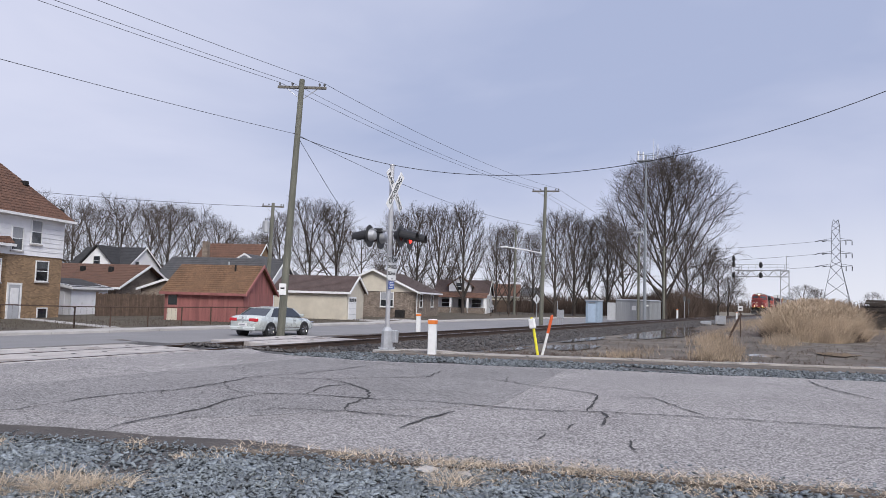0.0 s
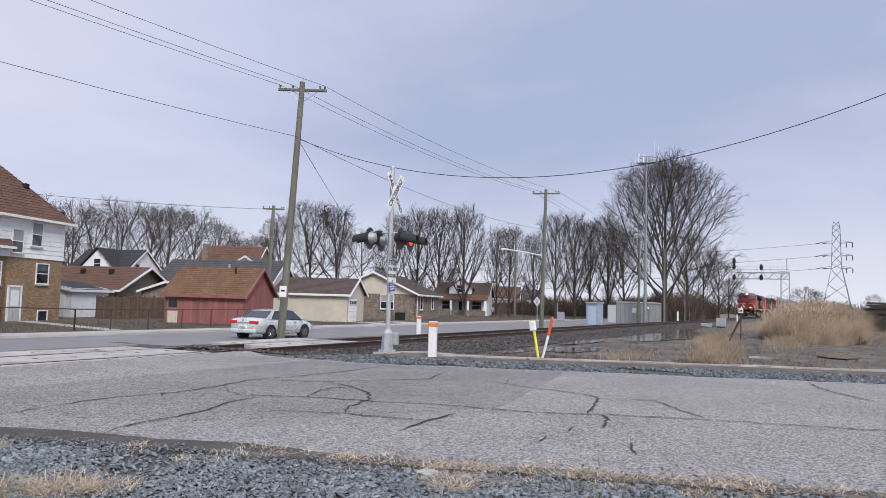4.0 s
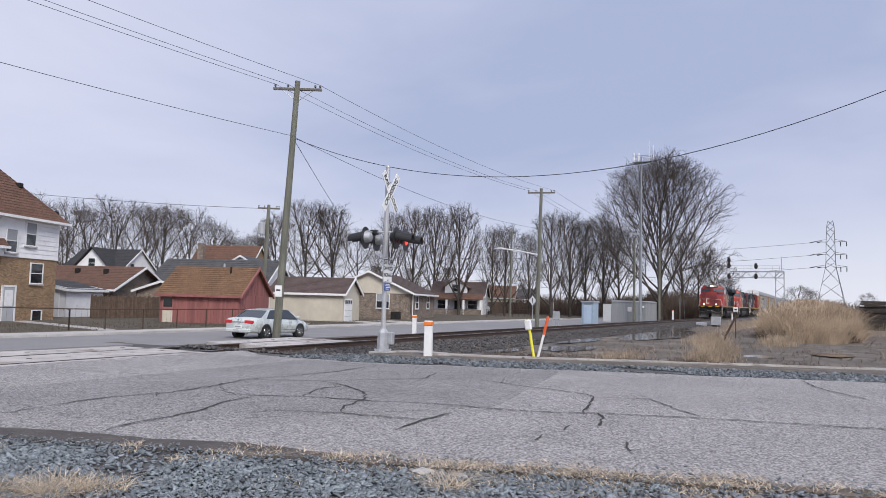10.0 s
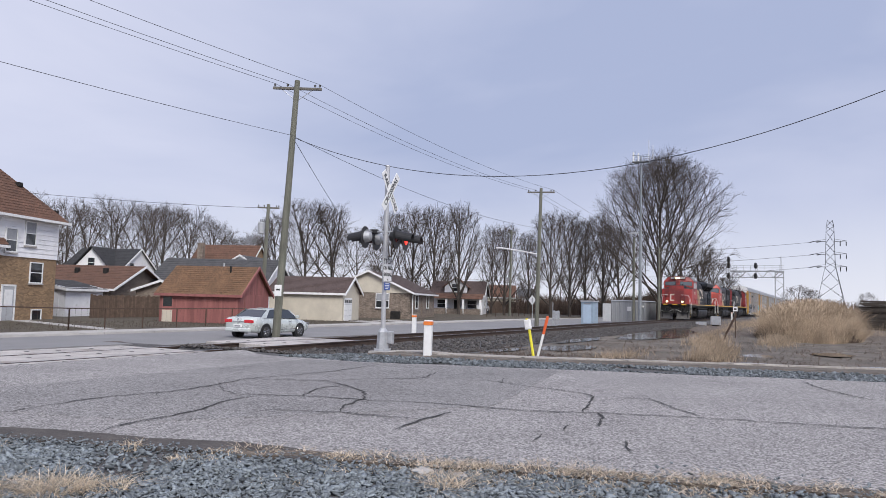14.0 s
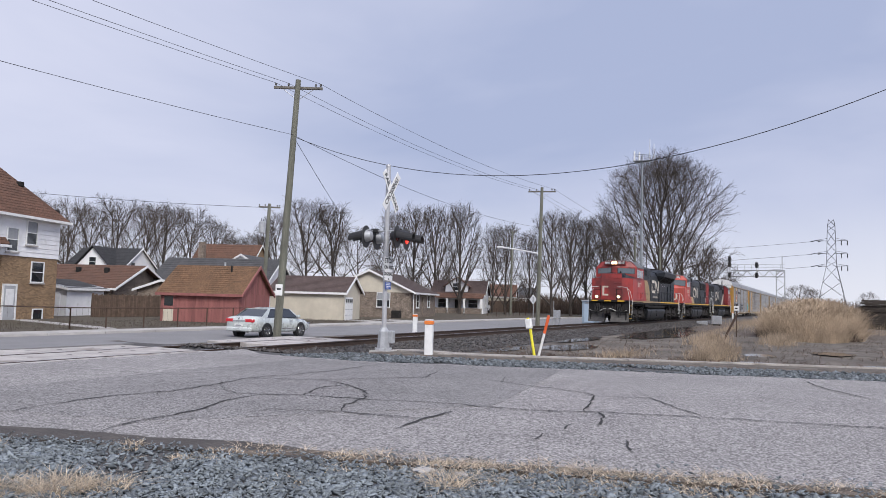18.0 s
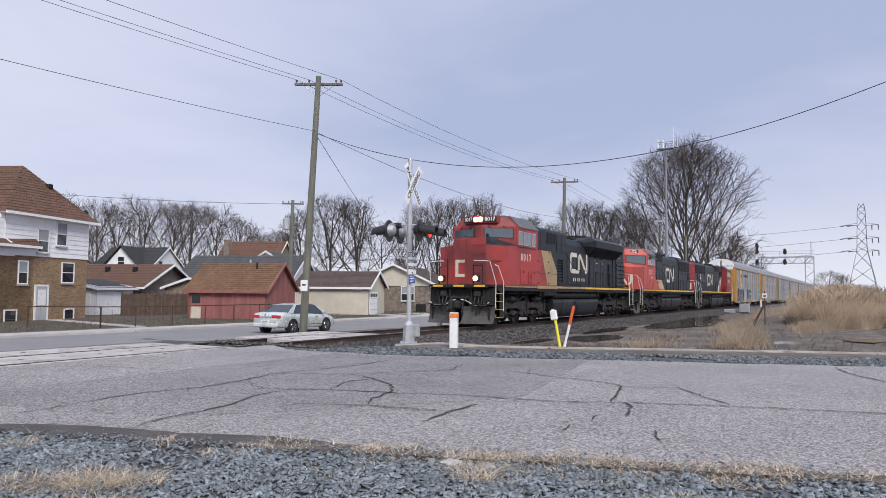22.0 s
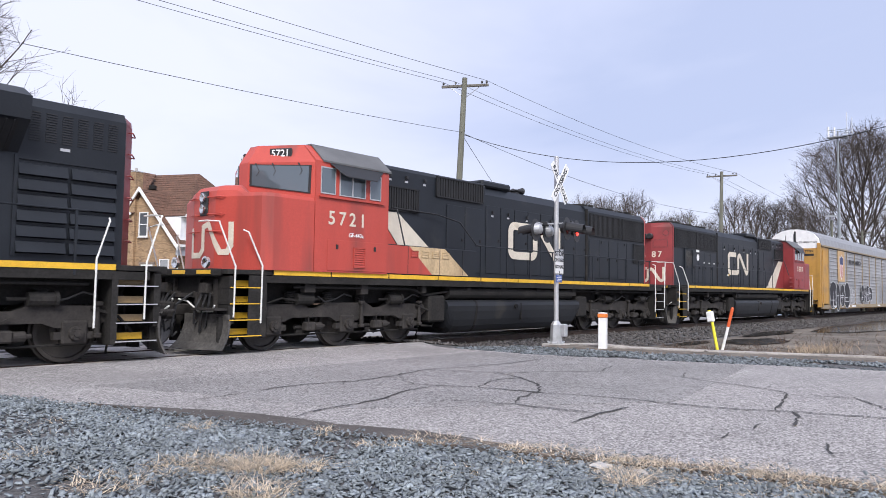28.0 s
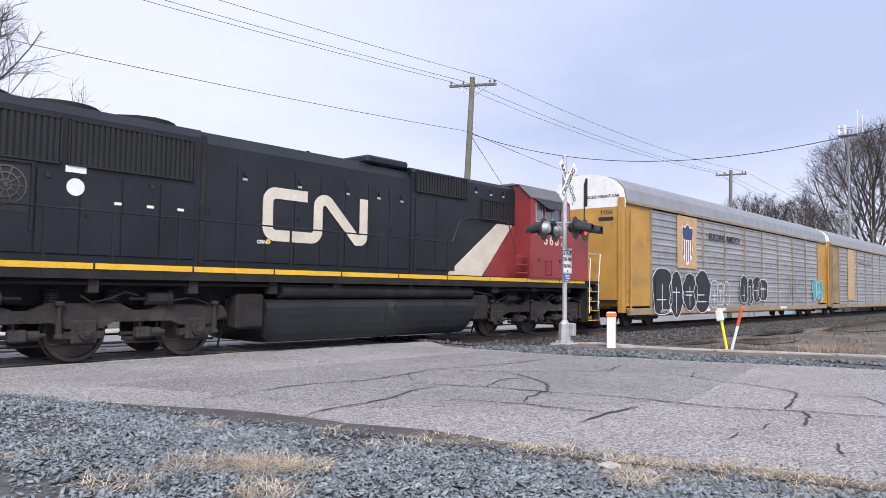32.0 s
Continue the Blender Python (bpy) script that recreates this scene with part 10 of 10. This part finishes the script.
def graffito(parent, x0, z0, w, hgt, y, seed, fill, line):
    """Painted loops and bars of spray paint, with no readable letters."""
    rg = random.Random(seed)
    n = max(3, int(w / (hgt * 0.62)))
    for i in range(n):
        cx = x0 + w * (i + 0.5) / n
        rx, rz = w / n * rg.uniform(0.5, 0.78), hgt * rg.uniform(0.4, 0.56)
        cz = z0 + hgt * 0.5 + rg.uniform(-0.06, 0.06) * hgt
        e = rg.choice((2.0, 2.6, 3.2))
        ring = []
        for k in range(18):
            a = 2 * math.pi * k / 18
            c, s_ = math.cos(a), math.sin(a)
            ring.append(Vector((cx + rx * math.copysign(abs(c) ** (2 / e), c) * rg.uniform(0.82, 1.1), cz + rz * math.copysign(abs(s_) ** (2 / e), s_))))
        if fill:
            part("spray_fill", MB().prism([(p.x, p.y) for p in ring], y, y - 0.003 - 0.0003 * i, "y"), fill, parent)
        mb = MB()
        for a, b in zip(ring, ring[1:] + ring[:1]):
            d = (b - a).normalized()
            nn = Vector((-d.y, d.x)) * 0.018
            mb.prism([tuple(v) for v in (a + nn - d * 0.01, b + nn + d * 0.01, b - nn + d * 0.01, a - nn - d * 0.01)], y - 0.004, y - 0.009, "y")
        for k in range(rg.randint(1, 2)):
            zz = cz + rz * rg.uniform(-0.5, 0.5)
            mb.box(cx - rx * 0.55, cx + rx * rg.uniform(0.1, 0.6), y - 0.009, y - 0.004, zz - 0.022, zz + 0.022)
        if rg.random() < 0.6:
            mb.box(cx - 0.022, cx + 0.022, y - 0.009, y - 0.004, cz - rz * 0.8, cz + rz * 0.3)
        part("spray_line", mb, line, parent)


SPRAY_DARK = mat("dark_spray", (0.022, 0.022, 0.028), 0.7, var=0.2)
SPRAY_LIGHT = mat("white_spray", (0.62, 0.62, 0.66), 0.7, var=0.1)
SPRAY_TEAL = mat("teal_spray", (0.06, 0.33, 0.35), 0.7, var=0.2)
SPRAY_GREY = mat("grey_spray", (0.22, 0.22, 0.23), 0.7, var=0.2)
SHIELD_BLUE = mat("emblem_blue", (0.04, 0.05, 0.14), 0.6, var=0.15)
SHIELD_RED = mat("emblem_red", (0.36, 0.05, 0.05), 0.6, var=0.15)
SHIELD_TAN = mat("emblem_panel_tan", (0.50, 0.33, 0.17), 0.6, var=0.15)

rack_L = 27.1


def rib_panel(w, z0, z1, n):
    """A galvanised side panel pressed into long ribs, origin at its left foot, facing -y."""
    mb = MB()
    pts = []
    for i in range(n):
        a = z0 + (z1 - z0) * i / n
        q = (z1 - z0) / n
        pts += [(0.0, a), (0.0, a + q * 0.55), (-0.028, a + q * 0.68), (-0.028, a + q * 0.88)]
    pts.append((0.0, z1))
    pts += [(0.03, z1), (0.03, z0)]
    mb.prism(pts, 0, w, "x")
    return mb.mesh("panel", SILVER)


NPAN = 9
PAN_W = (rack_L - 4.6) / NPAN
PANEL_ME = rib_panel(PAN_W - 0.1, 0.74, 4.52, 15)


def autorack(label, center, frame_mat, detail):
    body = thing("autorack_car", pose(0, 0, 0), label, "rail car", "car carriers of the train")
    h2 = rack_L / 2
    part("underframe", MB().box(-h2, h2, -1.45, 1.45, 0.82, 1.0).box(-h2 + 2.6, h2 - 2.6, -1.3, 1.3, 0.42, 0.82).box(-h2, h2, -0.4, 0.4, 0.7, 0.84), frame_mat, body, "yellow steel underframe")
    for s in (-1, 1):
        part("side_sill", MB().box(-h2 + 0.5, h2 - 0.5, min(s * 1.46, s * 1.55), max(s * 1.46, s * 1.55), 0.50, 0.74), RACK_POST, body, "dirty side sill")
    # solid core in a dark colour, added in place of the shaded hollow inside
    part("dark_core", MB().box(-h2 + 0.6, h2 - 0.6, -1.44, 1.44, 0.9, 4.6), L_UNDER, body, "solid dark core standing in for the unlit inside of the car")
    # arched roof
    n = 9
    prof = []
    for k in range(n + 1):
        a = math.pi * k / n
        prof.append((1.56 * math.cos(a), 4.66 + 1.05 * math.sin(a) ** 0.8))
    rings = []
    m = 58 if detail else 14
    for i in range(m + 1):
        x = -h2 + 0.35 + (rack_L - 0.7) * i / m
        k = 1.0 + (0.012 if (i % 2 and detail) else 0.0)
        rings.append([(x, y * k, 4.6 + (z - 4.6) * k) for y, z in prof])
    part("roof", MB().loft(rings), RACK_ROOF, body, "arched corrugated grey roof")
    for s in (-1, 1):
        part("roof_rail", MB().box(-h2 + 0.3, h2 - 0.3, min(s * 1.5, s * 1.6), max(s * 1.5, s * 1.58), 4.56, 4.66), RACK_POST, body)
        for i in range(NPAN):
            x = -h2 + 2.3 + i * PAN_W
            part("panel", PANEL_ME, None, body, "ribbed galvanised side panel" if i == 0 else "", at=pose(x + (0.05 if s < 0 else PAN_W - 0.05), s * 1.50, 0, 0, 0, 0 if s < 0 else 180))
        for i in range(NPAN + 1):
            x = -h2 + 2.3 + i * PAN_W
            part("post", MB().box(x - 0.045, x + 0.045, min(s * 1.48, s * 1.55), max(s * 1.48, s * 1.55), 0.5, 4.66), RACK_POST if detail else SILVER, body)
        # end bays with doors and ladders
        for f in (-1, 1):
            xa, xb = sorted((f * (h2 - 0.05), f * (h2 - 2.25)))
            part("end_bay", MB().box(xa, xb, min(s * 1.36, s * 1.5), max(s * 1.36, s * 1.5), 0.82, 4.66), frame_mat, body, "yellow end bay")
            lad = MB()
            xl = f * (h2 - 0.35)
            for q in (-0.2, 0.2):
                lad.box(xl + q - 0.02, xl + q + 0.02, min(s * 1.56, s * 1.6), max(s * 1.56, s * 1.6), 0.6, 4.3)
            for z in np.arange(0.75, 4.3, 0.36):
                lad.cyl((xl - 0.2, s * 1.58, z), (xl + 0.2, s * 1.58, z), 0.015, n=5)
            part("ladder", lad, frame_mat, body, "side ladder")
            part("corner_post", MB().box(f * h2 - 0.09, f * h2 + 0.09, min(s * 1.4, s * 1.58), max(s * 1.4, s * 1.58), 0.6, 4.75), frame_mat, body)
    # end doors, curved at the top
    for f in (-1, 1):
        low = [(-1.48, 0.9), (1.48, 0.9), (1.48, 4.42), (-1.48, 4.42)]
        part("end_door", MB().prism(low, f * (h2 - 0.04), f * (h2 + 0.05), "x"), frame_mat, body, "yellow end doors")
        up = [(-1.5, 4.42), (1.5, 4.42), (1.52, 4.66)] + [(p[0] * 0.97, p[1] - 0.01) for p in prof[1:-1]] + [(-1.52, 4.66)]
        cap = part("end_cap", MB().prism(up, f * (h2 - 0.3), f * (h2 + 0.03), "x"), WHITE, body, "white arched end cap")
        part("door_gap", MB().box(min(f * (h2 + 0.05), f * (h2 + 0.06)), max(f * (h2 + 0.05), f * (h2 + 0.06)), -0.02, 0.02, 0.95, 5.4), BLACK, body)
        part("vent_slot", MB().box(min(f * (h2 + 0.03), f * (h2 + 0.045)), max(f * (h2 + 0.03), f * (h2 + 0.045)), -0.12, -0.02, 4.5, 5.55).box(min(f * (h2 + 0.03), f * (h2 + 0.045)), max(f * (h2 + 0.03), f * (h2 + 0.045)), 0.5, 0.53, 4.6, 5.3), BLACK, cap)
        mb = MB()
        for y0, w in ((-1.2, 0.5), (0.6, 0.5)):
            mb.box(min(f * (h2 + 0.05), f * (h2 + 0.056)), max(f * (h2 + 0.05), f * (h2 + 0.056)), y0, y0 + w * 1.2, 3.92, 4.06)
        part("marking_bar", mb, BLACK, body, "small dark marking")
        part("coupler", MB().box(min(f * h2, f * (h2 + 0.3)), max(f * h2, f * (h2 + 0.3)), -0.14, 0.14, 0.7, 1.0), L_UNDER, body)
        part("end_platform", MB().box(min(f * h2, f * (h2 + 0.16)), max(f * h2, f * (h2 + 0.16)), -1.4, 1.4, 1.0, 1.05), L_UNDER, body)
    rack_truck(body, -h2 + 2.6)
    rack_truck(body, h2 - 2.6)
    TRAIN.append((body, center, 10.5, False))
    return body


RACK_LABELS = ("dirty yellow car carrier with ribbed silver sides and spray paint", "grimy yellow and silver enclosed car carrier")
first = autorack(RACK_LABELS[0], 77.75, RACK_YELLOW, True)
h2 = rack_L / 2
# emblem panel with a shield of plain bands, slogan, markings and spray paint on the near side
yp = -1.535
xs_ = -h2 + 4.6
pn = part("emblem_panel", MB().box(xs_, xs_ + 1.9, yp - 0.03, yp, 2.35, 4.5), SHIELD_TAN, first, "tan emblem panel")
sx, sz = xs_ + 0.95, 3.42
shield = [(-0.55, 0.62), (-0.62, 0.35), (-0.5, 0.1), (-0.56, -0.3), (-0.42, -0.62), (0.0, -0.86), (0.42, -0.62), (0.56, -0.3), (0.5, 0.1), (0.62, 0.35), (0.55, 0.62), (0.28, 0.58), (0.0, 0.72), (-0.28, 0.58)]
part("shield", MB().prism([(sx + a * 0.9, sz + b * 1.1) for a, b in shield], yp - 0.031, yp - 0.036, "y"), WHITE, pn, "white emblem shield")
part("shield_field", MB().prism([(sx + a * 0.9, sz + b * 1.1) for a, b in ((-0.53, 0.58), (-0.58, 0.36), (-0.47, 0.1), (0.47, 0.1), (0.58, 0.36), (0.53, 0.58), (0.27, 0.54), (0, 0.68), (-0.27, 0.54))], yp - 0.036, yp - 0.040, "y"), SHIELD_BLUE, pn, "dark blue field of the shield")
for k in range(5):
    xk = sx + (k - 2) * 0.2
    part("shield_stripe", MB().box(xk - 0.05, xk + 0.05, yp - 0.040, yp - 0.036, sz - (0.55 if abs(k - 2) == 2 else 0.8), sz + 0.08), SHIELD_RED, pn, "red stripe of the shield")
part("reporting_mark", text_mesh("TTGX", 0.2, BLACK, 0.003, bold=0.004), None, first, at=pose(-h2 - 0.054, -0.92, 4.22, 0, 0, -90))
part("height_notice", text_mesh("EXCESS HEIGHT CAR", 0.15, BLACK, 0.003, bold=0.003), None, first, at=pose(-h2 - 0.034, -0.72, 4.82, 0, 0, -90))
part("slogan", text_mesh("BUILDING AMERICA", 0.42, SPRAY_DARK, 0.004, bold=0.004), None, first, at=pose(xs_ + 5.1, yp - 0.034, 3.82))
gr = part("spray_paint", MB().box(-h2 + 2.5, -h2 + 2.6, yp - 0.036, yp - 0.033, 0.8, 1.9), SPRAY_DARK, first, "black and white spray-painted shapes")
graffito(gr, -h2 + 2.5, 0.45, 5.2, 1.75, yp - 0.033, 5, SPRAY_DARK, SPRAY_LIGHT)
graffito(gr, -h2 + 8.0, 0.8, 2.2, 1.1, yp - 0.033, 8, None, SPRAY_LIGHT)
graffito(gr, -h2 + 11.6, 0.8, 3.6, 1.35, yp - 0.033, 11, SPRAY_DARK, SPRAY_LIGHT)
graffito(gr, -h2 + 18.4, 0.9, 2.6, 1.4, yp - 0.033, 14, None, SPRAY_GREY)
graffito(gr, -h2 + 23.6, 1.0, 2.0, 1.2, yp - 0.033, 17, SPRAY_TEAL, SPRAY_LIGHT)
for k, (a, b) in enumerate(((3.0, 4.0), (6.9, 7.9), (8.6, 9.7), (17.5, 18.6))):
    part("marking_bar", MB().box(-h2 + a, -h2 + b, yp - 0.036, yp - 0.033, 0.56, 0.68), WHITE, first, "small white marking")
second = autorack(RACK_LABELS[1], 77.75 + 27.5, RACK_DIRTY, True)
part("worn_panel", MB().box(-h2 + 4.6, -h2 + 6.3, yp - 0.03, yp, 1.0, 4.5), SHIELD_TAN, second, "faded tan emblem panel")
part("marking_bar", MB().box(-h2 + 8, -h2 + 12, yp - 0.034, yp - 0.03, 3.6, 3.85), SPRAY_GREY, second)
for i in range(2, 7):
    autorack(RACK_LABELS[1], 77.75 + 27.5 * i, RACK_DIRTY, False)


def train_x(t):
    """Where the leading headlight stands along the track."""
    T = (0, 3, 6, 9, 13, 16.5, 19, 23, 24, 25, 27.5, 29, 30, 31, 32)
    X = (178.8, 157.2, 136.2, 115.2, 88.5, 64.8, 47.7, 21.25, 14.35, 7.65, -9.3, -19.9, -26.8, -33.75, -40.45)
    i = max(0, min(len(T) - 2, sum(1 for q in T if q <= t) - 1))

    def slope(k):
        if k == 0 or k == len(T) - 1:
            a, b = (0, 1) if k == 0 else (k - 1, k)
            return (X[b] - X[a]) / (T[b] - T[a])
        return (X[k + 1] - X[k - 1]) / (T[k + 1] - T[k - 1])
    hh = T[i + 1] - T[i]
    u = (t - T[i]) / hh
    return ((2 * u ** 3 - 3 * u ** 2 + 1) * X[i] + (u ** 3 - 2 * u ** 2 + u) * hh * slope(i)
            + (-2 * u ** 3 + 3 * u ** 2) * X[i + 1] + (u ** 3 - u ** 2) * hh * slope(i + 1))


def motions():
    """The train rolls through."""
    times = [i * 0.5 for i in range(65)]
    for unit, back, half, turned in TRAIN:
        rows = []
        for t in times:
            xm = train_x(t) + back
            a, b = xm - half, xm + half
            yaw = math.degrees(math.atan2(track_y(b) - track_y(a), 2 * half)) + (180 if turned else 0)
            rows.append((t, pose(xm, (track_y(a) + track_y(b)) / 2, 0, 0, 0, yaw)))
        walk(unit, rows)
    back_of = {u: (b, turned) for u, b, _, turned in TRAIN}
    for ws, x, r in WHEELS[:26]:
        _, turned = back_of[ws.parent]
        sign = 1 if turned else -1
        step = 3 if r > 0.5 else 2
        rows = []
        for t in [k / FPS for k in range(0, 961, step)]:
            a = math.degrees((train_x(0) - train_x(t)) / r) * sign
            rows.append((t, pose(x, 0, r + 0.003, 0, a, 0)))
        walk(ws, rows)

motions()
